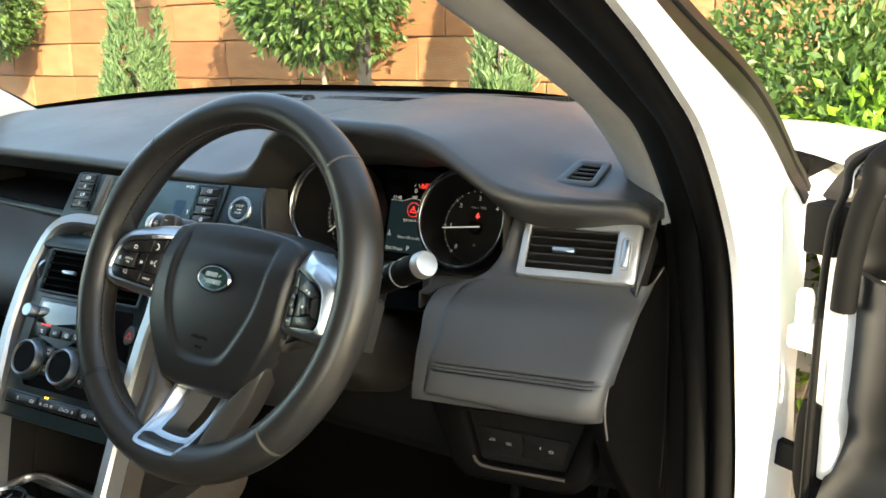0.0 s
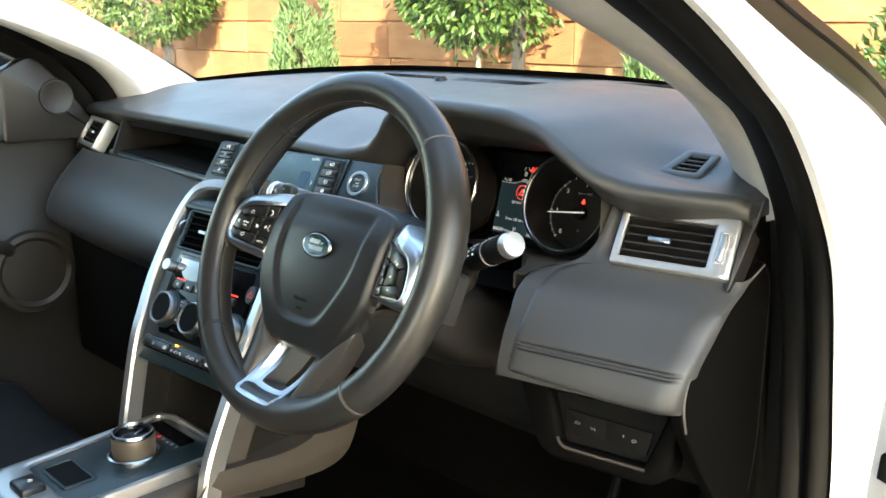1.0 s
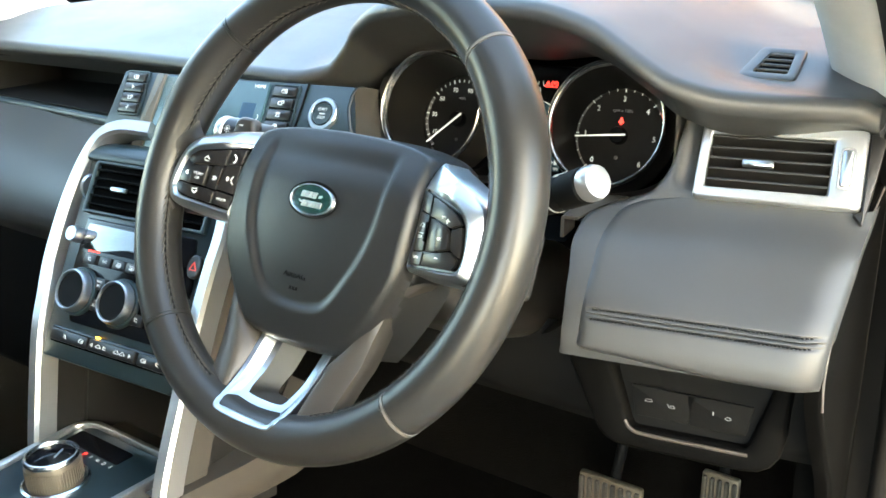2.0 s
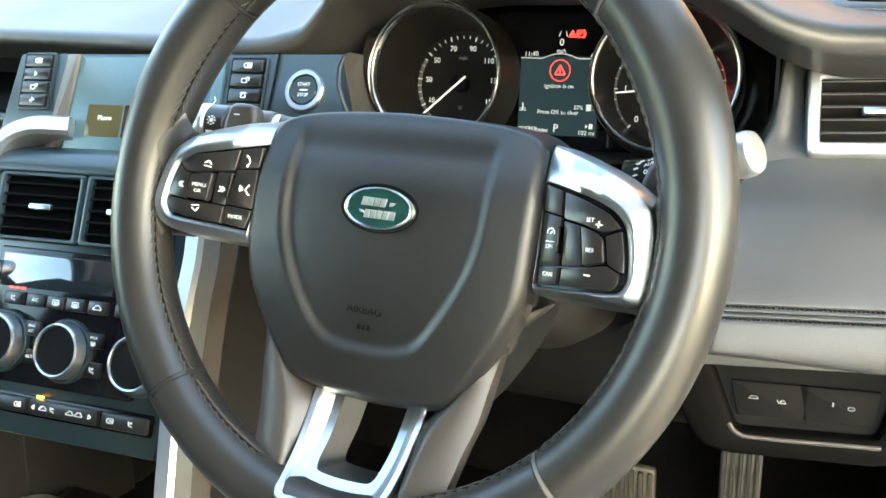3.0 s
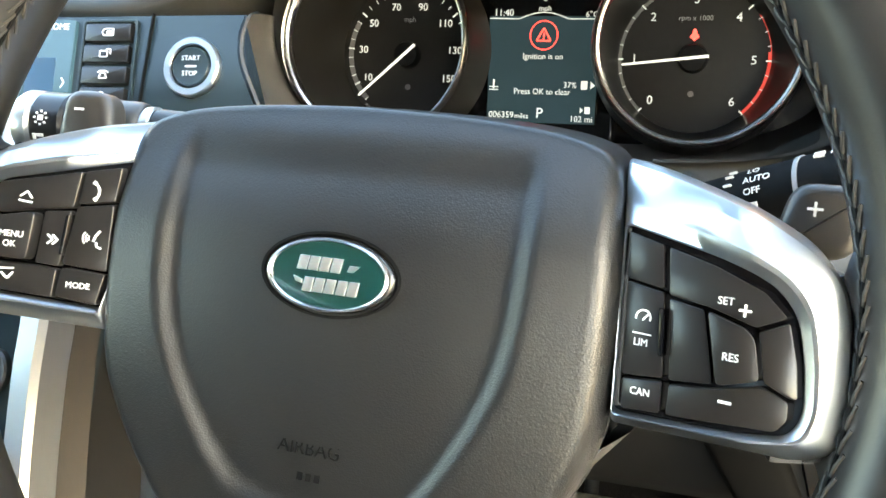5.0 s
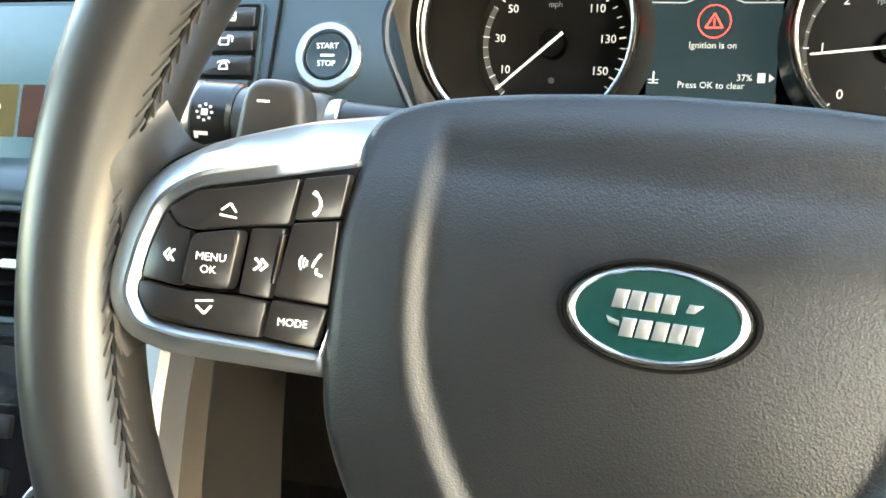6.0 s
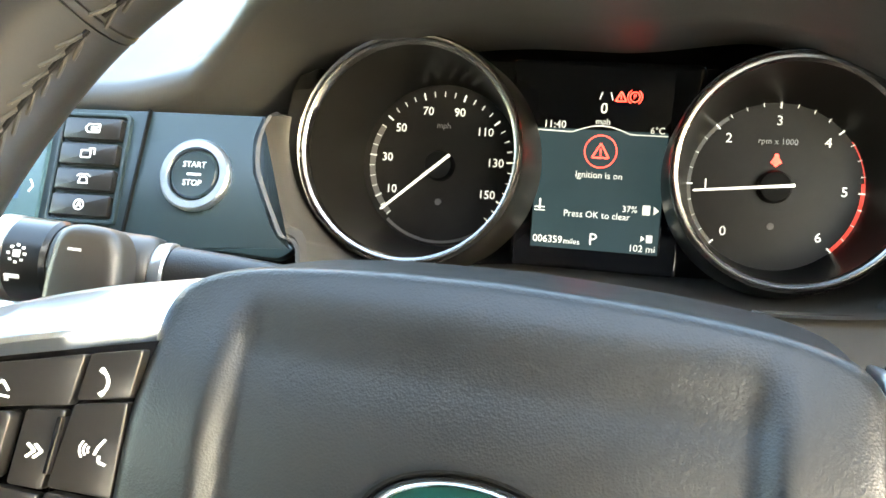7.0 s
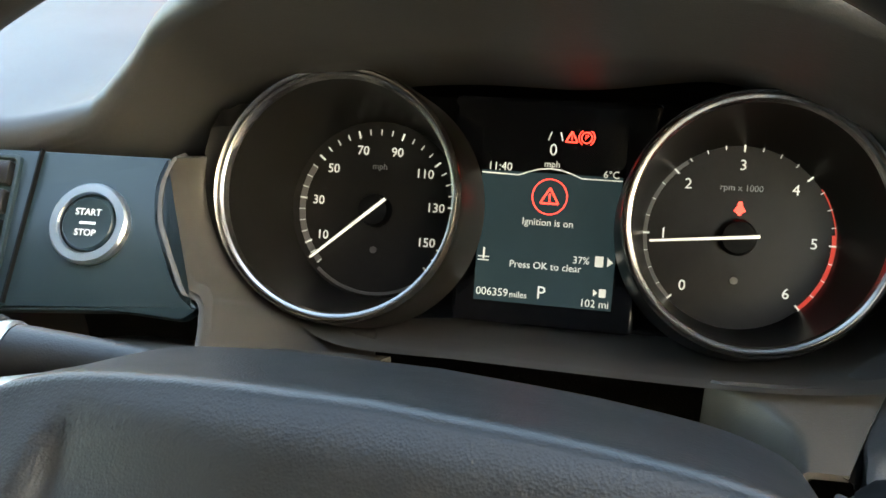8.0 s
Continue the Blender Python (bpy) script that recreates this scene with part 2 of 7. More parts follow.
def bar(bm, a, b, w, z0, z1):
    """A straight stroke from a to b of width w in the xy plane."""
    a, b = Vector(a), Vector(b)
    d = (b - a).normalized()
    n = Vector((-d.y, d.x)) * w / 2
    return prism([tuple(a + n), tuple(a - n), tuple(b - n), tuple(b + n)], z0, z1, bm=bm)


def T(x=0, y=0, z=0, rx=0, ry=0, rz=0):
    return pose(x, y, z, rx, ry, rz)


def smoothstep(a, b, x):
    t = min(1, max(0, (x - a) / (b - a)))
    return t * t * (3 - 2 * t)


def curve1d(xs, ys, x):
    """A smooth curve through knots (monotone between them)."""
    xs, ys = list(xs), list(ys)
    if x <= xs[0]:
        return ys[0]
    if x >= xs[-1]:
        return ys[-1]
    i = max(j for j in range(len(xs)) if xs[j] <= x)
    h = xs[i + 1] - xs[i]

    def slope(j):
        if j == 0 or j == len(xs) - 1:
            return 0.0
        a, b = (ys[j] - ys[j - 1]) / (xs[j] - xs[j - 1]), (ys[j + 1] - ys[j]) / (xs[j + 1] - xs[j])
        return 0 if a * b <= 0 else 2 * a * b / (a + b)

    t = (x - xs[i]) / h
    m0, m1 = slope(i) * h, slope(i + 1) * h
    return (2 * t ** 3 - 3 * t ** 2 + 1) * ys[i] + (t ** 3 - 2 * t ** 2 + t) * m0 + (-2 * t ** 3 + 3 * t ** 2) * ys[i + 1] + (t ** 3 - t ** 2) * m1


CX = -0.352   # the car's centre line


# ---- steering wheel ----
WHEEL = T(0, 0, 1.05, 65, 0, -1) @ T(0, 0, 0, 0, 0, -1.0)


def rim_point(a, phi, grow=1.0):
    """A point of the rim's skin: a round the wheel, phi round the rim (0 outwards, 90 to the driver)."""
    bulge = 1 + 0.10 * math.exp(-((math.degrees(a) % 360 - 28) / 16) ** 2) + 0.10 * math.exp(-((math.degrees(a) % 360 - 152) / 16) ** 2)
    rr, rz = 0.0172 * bulge * grow, 0.0190 * bulge * grow
    r = 0.1655 + rr * math.cos(phi)
    return Vector((r * math.cos(a), r * math.sin(a), -0.008 + rz * math.sin(phi)))


def rim_piece(a0, a1, n, grow=1.0, ends=True):
    rows = [[rim_point(radians(a0 + (a1 - a0) * i / n), 2 * math.pi * j / 28, grow) for j in range(28)] for i in range(n + 1)]
    bm = grid(rows, close_v=True)
    if ends:
        bm.verts.ensure_lookup_table()
        bm.faces.new([bm.verts[j] for j in range(28)])
        bm.faces.new([bm.verts[n * 28 + j] for j in range(28)][::-1])
    return bm


def shield(x, y):
    """How far a point of the cover lies inside the raised shield (metres, positive inside)."""
    lines = [((0.060, 0.06), (0.0605, -0.022)), ((0.0605, -0.022), (0.029, -0.074)), ((0.029, -0.074), (-0.029, -0.075))]
    x = abs(x)
    k, total = 170.0, 0.0
    for (ax, ay), (bx, by) in lines:
        ex, ey = bx - ax, by - ay
        total += math.exp(k * (ex * (y - ay) - ey * (x - ax)) / math.hypot(ex, ey))
    return -math.log(total) / k


def cover_z(x, y):
    base = -0.004 - 1.1 * x * x - 1.9 * (y + 0.01) ** 2 - 1.35 * max(0, y - 0.012) ** 1.6
    s = shield(x, y)
    return base + 0.0030 - 0.0042 * smoothstep(-0.0035, 0.0035, s) * (1 - smoothstep(0.030, 0.050, y))


def cover_outline(n):
    half = [(0.0, 0.0545), (0.040, 0.0530), (0.070, 0.0490), (0.0825, 0.040), (0.0870, 0.014), (0.0872, -0.020), (0.0845, -0.043), (0.0715, -0.0700), (0.0545, -0.0945), (0.044, -0.1005), (0.0, -0.1040)]
    pts = half + [(-x, y) for x, y in half[-2:0:-1]]
    ring = smooth_path([(x, y, 0) for x, y in pts + pts[:1]], n)[:-1]
    return [(p.x, p.y) for p in ring]


def build_wheel():
    w = thing("steering_wheel", WHEEL, "black leather three-spoke steering wheel with silver spoke trims and buttons", "steering wheel")
    # leather rim in four sewn sections
    for a0, a1, lab in ((45.6, 134.4, "black leather upper rim section"), (135.6, 224.4, "black leather rim grip with stitched inside"),
                        (225.6, 314.4, "smooth black lower rim section"), (-44.4, 44.4, "black leather rim grip with stitched inside")):
        part("rim_section", rim_piece(a0, a1, 44), M_RIM, w, lab)
    for a in (45, 135, 225, 315):
        part("rim_seam", rim_piece(a - 0.40, a + 0.40, 3, 1.012), M_SEAM if a in (45, 315) else M_RIM, w, "raised seam between the leather sections")
    part("rim_core", rim_piece(0, 360, 90, 0.93, False), M_BLACK, w)
    # herringbone stitches along the inside of the grips and of the top
    SEW = math.pi - 0.34
    for a0, a1 in ((136, 224), (-44, 44), (46, 134), (226, 250), (290, 314)):
        bm = bmesh.new()
        steps = int((a1 - a0) / 2.35)
        for i in range(steps):
            a = radians(a0 + (a1 - a0) * (i + 0.5) / steps)
            da = radians((a1 - a0) / steps * 0.50)
            for s in (-1, 1):
                q = [rim_point(a + da * (1.15 * k - 0.6), SEW + s * 0.072 * k, 0.998 + 0.030 * (k == 1)) for k in range(3)]
                tube(q, 0.00058, 6, up=(0.3, 0.2, 1), bm=bm)
        part("stitching", bm, M_THREAD, w, "herringbone thread along the rim's inside")
        groove = [rim_point(radians(a0 + (a1 - a0) * k / 60), SEW, 0.996) for k in range(61)]
        part("stitch_groove", tube(groove, 0.0008, 6), M_BLACK, w, "dark sewn groove")
    # airbag cover
    out = cover_outline(10)
    rows = []
    R = 44
    for i in range(R + 1):
        f = 0.02 + 0.98 * (i / R)
        e = max(0, (f - 0.93) / 0.07)
        rows.append([(x * f, (y + 0.02) * f - 0.02, cover_z(x * f, (y + 0.02) * f - 0.02) - 0.006 * e * e * (1 - smoothstep(0.02, 0.048, y))) for x, y in out])
    for dz, grow in ((0.004, 0.0010), (0.009, 0.0018), (0.016, 0.0026), (0.024, 0.0038), (0.034, 0.0055), (0.044, 0.0070), (0.054, 0.0068), (0.066, 0.0040)):
        rows.append([(x * (1.004 - 0.2 * max(0, dz - 0.03)), y * 1.004 + grow * smoothstep(0.0, 0.045, y), cover_z(x, y) - max(dz, 0.016 * (1 - smoothstep(0.02, 0.048, y)))) for x, y in out])
    bm = grid(rows, close_v=True)
    bm.verts.ensure_lookup_table()
    bm.faces.new([bm.verts[j] for j in range(len(out))])
    cover = part("airbag_cover", bm, M_COVER, w, "grained black airbag cover with a raised shield", angle=60)
    z = cover_z(0, 0) + 0.0004
    EMB = T(0.0016, 0.0014, z)
    em = part("emblem_recess", lathe([(0.0, -0.001), (0.0228, -0.001), (0.0236, 0.0006), (0.0226, 0.0006), (0.022, 0.0)], 48, 1, 0.56), M_BLACK, cover, "dark oval recess", m=EMB)
    em = part("emblem", lathe([(0.0, 0.0022), (0.019, 0.0016), (0.0196, 0.0008)], 56, 1, 0.53), M_GREEN, cover, "dark green oval emblem", m=EMB)
    part("emblem_rim", lathe([(0.0186, 0.0006), (0.0189, 0.0021), (0.0196, 0.0025), (0.0203, 0.0021), (0.0208, 0.0021), (0.0217, 0.0004)], 56, 1, 0.54), M_CHROME, cover, "chrome oval emblem edge", m=EMB)
    # the maker's lettering as plain slanted bars
    def emblem_bar(pts, top):
        part("emblem_bar", prism(pts, 0.0016, top, 0.0002), M_SILVER, em, "plain silver bar", m=T(0, 0, 0))

    for y, xs in ((0.0031, (-0.0085, -0.0048, -0.001, 0.0028)), (-0.0034, (-0.0062, -0.0025, 0.0013, 0.0051, 0.0088))):
        for x in xs:
            emblem_bar([(x - 0.0018, y - 0.0022), (x + 0.0013, y - 0.0022), (x + 0.0021, y + 0.0022), (x - 0.0010, y + 0.0022)], 0.0026)
    emblem_bar([(0.0065, 0.0016), (0.0085, 0.0016), (0.0105, 0.0036), (0.0072, 0.0036)], 0.0025)
    emblem_bar([(-0.0112, -0.0012), (-0.0082, -0.0022), (-0.0082, -0.0034), (-0.0105, -0.0028)], 0.0025)
    words("airbag_word", "AIRBAG", 0.0062, M_BLACK, cover, T(-0.001, -0.0535, cover_z(0, -0.0535) + 0.0001, -6), depth=0.0003)
    bm = bmesh.new()
    for i, x in enumerate((-0.004, -0.001, 0.002)):
        prism([(x, -0.0015), (x + 0.002, -0.0015), (x + 0.002, 0.0012), (x, 0.0012)], -0.0002, 0.0003, bm=bm)
    part("horn_mark", bm, M_BLACK, cover, "embossed horn symbol", m=T(-0.001, -0.0625, cover_z(0, -0.0625), -7))

    # side spokes
    def plate_z(x):
        return (0.0012 - 0.38 * max(0.0, 0.121 - abs(x))) if x < 0 else (-0.0022 - 0.44 * max(0.0, 0.121 - x))

    SPOKES = {
        -1: ([(0.0690, 0.0515), (0.1034, 0.0408), (0.1210, 0.0335), (0.1368, 0.0245), (0.1440, 0.0150), (0.1488, 0.0), (0.1505, -0.012), (0.1440, -0.0225), (0.1320, -0.0262), (0.0845, -0.0285)],
             [(0.0795, 0.0312), (0.1075, 0.0240), (0.1225, 0.0202), (0.1312, 0.0143), (0.1358, 0.0020), (0.1374, -0.0080), (0.1376, -0.0108), (0.1337, -0.0170), (0.1225, -0.0182), (0.0862, -0.0208)]),
        1: ([(0.0835, 0.0475), (0.1035, 0.0405), (0.1235, 0.0322), (0.1375, 0.0238), (0.1442, 0.0175), (0.1475, 0.0070), (0.1490, -0.0140), (0.1475, -0.0270), (0.1400, -0.0305), (0.0885, -0.0310)],
            [(0.0875, 0.0262), (0.1138, 0.0194), (0.1225, 0.0163), (0.1292, 0.0128), (0.1345, 0.0062), (0.1372, -0.0060), (0.1380, -0.0185), (0.1350, -0.0242), (0.1240, -0.0254), (0.0892, -0.0268)])}
    for s, lab in ((1, "right"), (-1, "left")):
        outer, inner = SPOKES[s]
        rad = [0.002, 0.01, 0.012, 0.008, 0.008, 0.010, 0.010, 0.008, 0.008, 0.002]
        o, i2 = rpoly([(s * x, y) for x, y in outer], rad, 6), rpoly([(s * x, y) for x, y in inner], rad, 6)
        ow = rpoly([(s * (x + 0.002), y - (0.003 if y < -0.02 else 0.0) + (0.002 if y > 0.02 else 0.0)) for x, y in outer], rad, 6)
        mid = [(p[0] * 0.28 + q[0] * 0.72, p[1] * 0.28 + q[1] * 0.72) for p, q in zip(o, i2)]

        def lift(p, dz):
            """A point of the bezel; its upper edge rolls away towards the dash."""
            x, y = p
            return (x, y, plate_z(x) + dz - 0.42 * max(0.0, y - 0.030) - (0.010 * smoothstep(0.100, 0.072, abs(x)) if y > 0.028 else 0.0))

        def between(a, b, f):
            return [(x + (u - x) * f, y + (v - y) * f) for (x, y), (u, v) in zip(a, b)]

        rows = [[lift(p, -0.030) for p in ow], [lift(p, -0.0040) for p in o], [lift(p, -0.0012) for p in between(o, mid, 0.12)],
                [lift(p, 0.0010) for p in between(o, mid, 0.45)], [lift(p, 0.0026) for p in between(o, mid, 0.90)], [lift(p, 0.0030) for p in mid],
                [lift(p, 0.0028) for p in between(mid, i2, 0.35)], [lift(p, 0.0012) for p in between(mid, i2, 0.9)], [lift(p, 0.0008) for p in i2], [lift(p, -0.004) for p in i2]]
        part("spoke_bezel", grid(rows, close_v=True), M_SATIN, w, "satin silver spoke bezel", angle=24)
        # a leather-dark foot joins the spoke to the rim
        foot = rpoly([(s * 0.06, 0.034), (s * 0.122, 0.026), (s * 0.150, 0.018), (s * 0.163, 0.016), (s * 0.163, -0.032), (s * 0.150, -0.026), (s * 0.06, -0.030)], 0.006, 4)
        part("spoke_core", prism(foot, -0.052, -0.027, 0.006, 3), M_RIM, w, "dark leather spoke root")
        # leather web that runs from the rim in to the spoke
        edge = ([(0.1215, 0.0334, 0), (0.129, 0.0296, 0), (0.1368, 0.0248, 0), (0.1440, 0.0148, 0), (0.1488, 0.0, 0), (0.1505, -0.012, 0), (0.1462, -0.0205, 0), (0.1400, -0.0240, 0), (0.1300, -0.0262, 0)] if s < 0 else
                [(0.1440, 0.0180, 0), (0.1475, 0.0070, 0), (0.1490, -0.0140, 0), (0.1478, -0.0255, 0), (0.1440, -0.0295, 0), (0.1395, -0.0308, 0)])
        inner_path = smooth_path(edge, 6)
        n = len(inner_path)
        rows = []
        for k, q in enumerate(inner_path):
            f = k / (n - 1)
            a = radians((17.5 - 29.5 * f) if s < 0 else (10 - 24 * f))
            hollow = (-0.0055 * max(0, 1 - f / 0.4) ** 1.5 if s < 0 else 0) + 0.0035 * max(0, (f - 0.65) / 0.35) ** 1.5
            ends = max(0, 1 - f / 0.3) + max(0, (f - 0.7) / 0.3)
            e = rim_point(a, math.pi - 1.15 + 0.75 * ends, 0.985)
            e2 = rim_point(a, math.pi - 0.75 + 0.65 * ends, 0.985)
            g = Vector((q.x, q.y, plate_z(s * q.x) - 0.0036 - 0.42 * max(0.0, q.y - 0.030)))
            row = [rim_point(a, math.pi - 1.5 + 0.8 * ends, 0.97), e, e2]
            for h in (0.25, 0.5, 0.75, 0.92, 1.0):
                row.append(e2.lerp(g, h) + Vector((0, hollow * math.sin(math.pi * h), -0.0015 * math.sin(math.pi * h))))
            row.append(g + Vector((0, 0, -0.03)))
            rows.append([(s * v.x, v.y, v.z) for v in row])
        part("thumb_rest", grid(rows), M_RIM, w, "leather thumb rest between rim and spoke", angle=70)
        # switch plate
        pl = prism(i2, -0.006, -0.0008)
        for v in pl.verts:
            v.co.z += plate_z(v.co.x)
        plate = part("switch_plate", pl, M_GLOSS, w, "gloss black switch plate")

        def btn(pts, lift=0.0022, r=0.0009, name="button", mm=M_BUTTON):
            bm = prism(rpoly([(s * x, y) for x, y in pts], r, 3), -0.001, lift, 0.0003)
            for v in bm.verts:
                v.co.z += plate_z(v.co.x)
            return part(name, bm, mm, plate)

        def ink(bm, label=""):
            for v in bm.verts:
                v.co.z += plate_z(v.co.x)
            part("symbol", bm, M_ICON, plate, label)

        def put(text, x, y, size, lift=0.0023):
            tilt = math.degrees(math.atan(0.38)) * (-s)
            words("lettering", text, size, M_ICON, plate, T(x, y, plate_z(x) + lift) @ T(0, 0, 0, 0, tilt, 0))

        def strokes(lines, w0, label="", z0=0.0020, z1=0.00245):
            bm = bmesh.new()
            for a, b in lines:
                bar(bm, a, b, w0, z0, z1)
            ink(bm, label)

        def bow(c, r0, a0, a1, n):
            q = [(c[0] + r0 * math.cos(radians(a0 + (a1 - a0) * k / n)), c[1] + r0 * math.sin(radians(a0 + (a1 - a0) * k / n))) for k in range(n + 1)]
            return list(zip(q, q[1:]))

        if s < 0:
            btn([(0.0832, 0.0282), (0.0944, 0.0256), (0.0960, 0.0142), (0.0845, 0.0162)])                 # telephone
            btn([(0.0847, 0.0152), (0.0962, 0.0132), (0.0992, -0.0068), (0.0852, -0.0080)])               # voice
            btn([(0.0854, -0.0090), (0.0994, -0.0080), (0.1006, -0.0180), (0.0876, -0.0198)])             # mode
            btn([(0.0956, 0.0254), (0.1060, 0.0226), (0.1205, 0.0192), (0.1292, 0.0138), (0.1256, 0.0098), (0.1205, 0.0087), (0.1085, 0.0112), (0.0973, 0.0128)])
            btn([(0.0982, 0.0116), (0.1066, 0.0106), (0.1082, -0.0072), (0.1006, -0.0078)], 0.0016)
            btn([(0.1300, 0.0128), (0.1346, 0.0018), (0.1362, -0.0058), (0.1235, -0.0070), (0.1220, 0.0082), (0.1260, 0.0088)], 0.0016)
            btn([(0.1008, -0.0088), (0.1085, -0.0080), (0.1235, -0.0080), (0.1362, -0.0068), (0.1360, -0.0110), (0.1325, -0.0160), (0.1215, -0.0172), (0.1018, -0.0186)])
            btn([(0.1084, 0.0102), (0.1204, 0.0076), (0.1220, -0.0060), (0.1100, -0.0066)], 0.0034, 0.0022)
            for xc, yc, d in ((-0.1124, 0.0150, 1), (-0.1162, -0.0118, -1)):
                strokes([((xc - 0.0018, yc - 0.0002 * d), (xc + 0.0003, yc + 0.0017 * d)), ((xc + 0.0003, yc + 0.0017 * d), (xc + 0.0019, yc - 0.0005 * d)), ((xc - 0.0021, yc - 0.0015 * d), (xc + 0.0021, yc - 0.0020 * d))], 0.00052, "white arrow symbol")
            for xc, d in ((-0.1274, -1), (-0.1036, 1)):
                lines = []
                for off in (0, 0.0016):
                    x0 = xc + d * off
                    lines += [((x0 - d * 0.0012, 0.0028), (x0 + d * 0.0004, 0.0012)), ((x0 + d * 0.0004, 0.0012), (x0 - d * 0.0012, -0.0004))]
                strokes(lines, 0.00055, "white double chevron", 0.0014, 0.00205)
            bm = bmesh.new()
            for i, (a, b) in enumerate(bow((-0.0932, 0.0190), 0.0036, 65, -55, 7)):
                bar(bm, a, b, 0.0012 if i in (0, 6) else 0.0007, 0.002, 0.00245)
            ink(bm, "white telephone symbol")
            strokes(bow((-0.0905, 0.0030), 0.0012, 140, 220, 3) + bow((-0.0905, 0.0030), 0.0021, 140, 220, 3) + bow((-0.0905, 0.0030), 0.0030, 140, 220, 3), 0.00035, "white voice waves")
            strokes([((-0.0882, 0.0058), (-0.0895, 0.0038)), ((-0.0895, 0.0038), (-0.0901, 0.0020)), ((-0.0890, 0.0018), (-0.0890, 0.0004)), ((-0.0890, 0.0004), (-0.0874, -0.0002))], 0.0006, "white voice symbol")
            put("MENU", -0.1149, 0.0018, 0.0030, 0.0037)
            put("OK", -0.1153, -0.0016, 0.0030, 0.0037)
            put("MODE", -0.0936, -0.0137, 0.0029)
            btn([(0.0974, 0.0102), (0.0986, 0.0100), (0.0998, -0.0036), (0.0986, -0.0036)], 0.0036, 0.0003, "ridge", M_GLOSS)
        else:
            btn([(0.0885, 0.0242), (0.0988, 0.0212), (0.1002, 0.0092), (0.0893, 0.0112)])
            btn([(0.0894, 0.0102), (0.1003, 0.0082), (0.1022, -0.0150), (0.0908, -0.0160)])
            btn([(0.0909, -0.0170), (0.1022, -0.0160), (0.1024, -0.0246), (0.0915, -0.0255)])
            btn([(0.1004, 0.0208), (0.1130, 0.0170), (0.1258, 0.0116), (0.1318, 0.0058), (0.1245, 0.0025), (0.1130, 0.0060), (0.1018, 0.0078)])
            btn([(0.1018, 0.0068), (0.1112, 0.0050), (0.1152, -0.0140), (0.1040, -0.0152)], 0.0014)
            btn([(0.1042, -0.0164), (0.1160, -0.0150), (0.1272, -0.0124), (0.1340, -0.0155), (0.1342, -0.0200), (0.1315, -0.0232), (0.1042, -0.0246)])
            btn([(0.1325, 0.0045), (0.1352, -0.0060), (0.1362, -0.0145), (0.1340, -0.0144), (0.1278, -0.0112), (0.1253, 0.0012)], 0.0016)
            btn([(0.1122, 0.0050), (0.1222, 0.0018), (0.1246, -0.0008), (0.1266, -0.0110), (0.1162, -0.0138)], 0.0036, 0.0015)
            btn([(0.0994, 0.0040), (0.1008, 0.0038), (0.1018, -0.0092), (0.1004, -0.0090)], 0.0038, 0.0003, "ridge", M_GLOSS)
            strokes(bow((0.0952, 0.0006), 0.0021, -20, 196, 9) + [((0.0950, -0.0002), (0.0965, 0.0016))], 0.0005, "white speed limiter symbol")
            strokes([((0.0926, -0.0038), (0.0980, -0.0040))], 0.0004)
            strokes([((0.1172, -0.0178), (0.1206, -0.0178))], 0.0007, "white minus sign")
            strokes([((0.1198, 0.0064), (0.1230, 0.0064)), ((0.1214, 0.0048), (0.1214, 0.0080))], 0.0006, "white plus sign")
            put("LIM", 0.0952, -0.0064, 0.0029)
            put("CAN", 0.0965, -0.0200, 0.0029)
            put("SET", 0.1165, 0.0082, 0.0029)
            put("RES", 0.1190, -0.0060, 0.0029, 0.0039)

    # lower spoke: two-faceted arms and a silver U-shaped trim round an open window
    stations = [((0.0335, -0.156, -0.003), (0.0365, -0.154, -0.0005), (0.0590, -0.141, -0.009)), ((0.0345, -0.130, -0.015), (0.0410, -0.128, -0.008), (0.0635, -0.118, -0.016)),
                ((0.0358, -0.108, -0.025), (0.0470, -0.106, -0.0135), (0.0680, -0.101, -0.020)), ((0.0480, -0.095, -0.030), (0.0570, -0.088, -0.018), (0.0720, -0.076, -0.023)),
                ((0.0600, -0.075, -0.032), (0.0680, -0.068, -0.020), (0.0775, -0.056, -0.026)), ((0.0700, -0.050, -0.034), (0.0800, -0.045, -0.024), (0.0930, -0.036, -0.031))]
    for s in (-1, 1):
        lines = [smooth_path([st[k] for st in stations], 5) for k in range(3)]
        rows = []
        for i3, r3, o3 in zip(*lines):
            prof = [i3 + Vector((0.002, 0, -0.028)), i3, i3.lerp(r3, 0.5) + Vector((0, 0, 0.0008)), i3.lerp(r3, 0.92), r3.lerp(o3, 0.06), r3.lerp(o3, 0.5) + Vector((0, 0, 0.0016)), o3, o3 + Vector((0.001, 0.001, -0.006)), o3 + Vector((-0.004, 0, -0.024))]
            rows.append([(s * q.x, q.y, q.z) for q in prof])
        part("lower_spoke_arm", grid(rows), M_ARM, w, "satin grey lower spoke arm", angle=40)
    half = [(-0.0348, -0.090, -0.033), (-0.0352, -0.106, -0.0255), (-0.0335, -0.130, -0.0130), (-0.0318, -0.1450, -0.0010), (-0.0296, -0.1535, 0.0088), (-0.0245, -0.1580, 0.0108), (0.0, -0.1592, 0.0115)]
    back = [(-0.0205, -0.090, -0.042), (-0.0200, -0.106, -0.0345), (-0.0195, -0.125, -0.0250), (-0.0188, -0.1370, -0.0150), (-0.0172, -0.1420, -0.0105), (-0.0135, -0.1435, -0.0085), (0.0, -0.1440, -0.0078)]
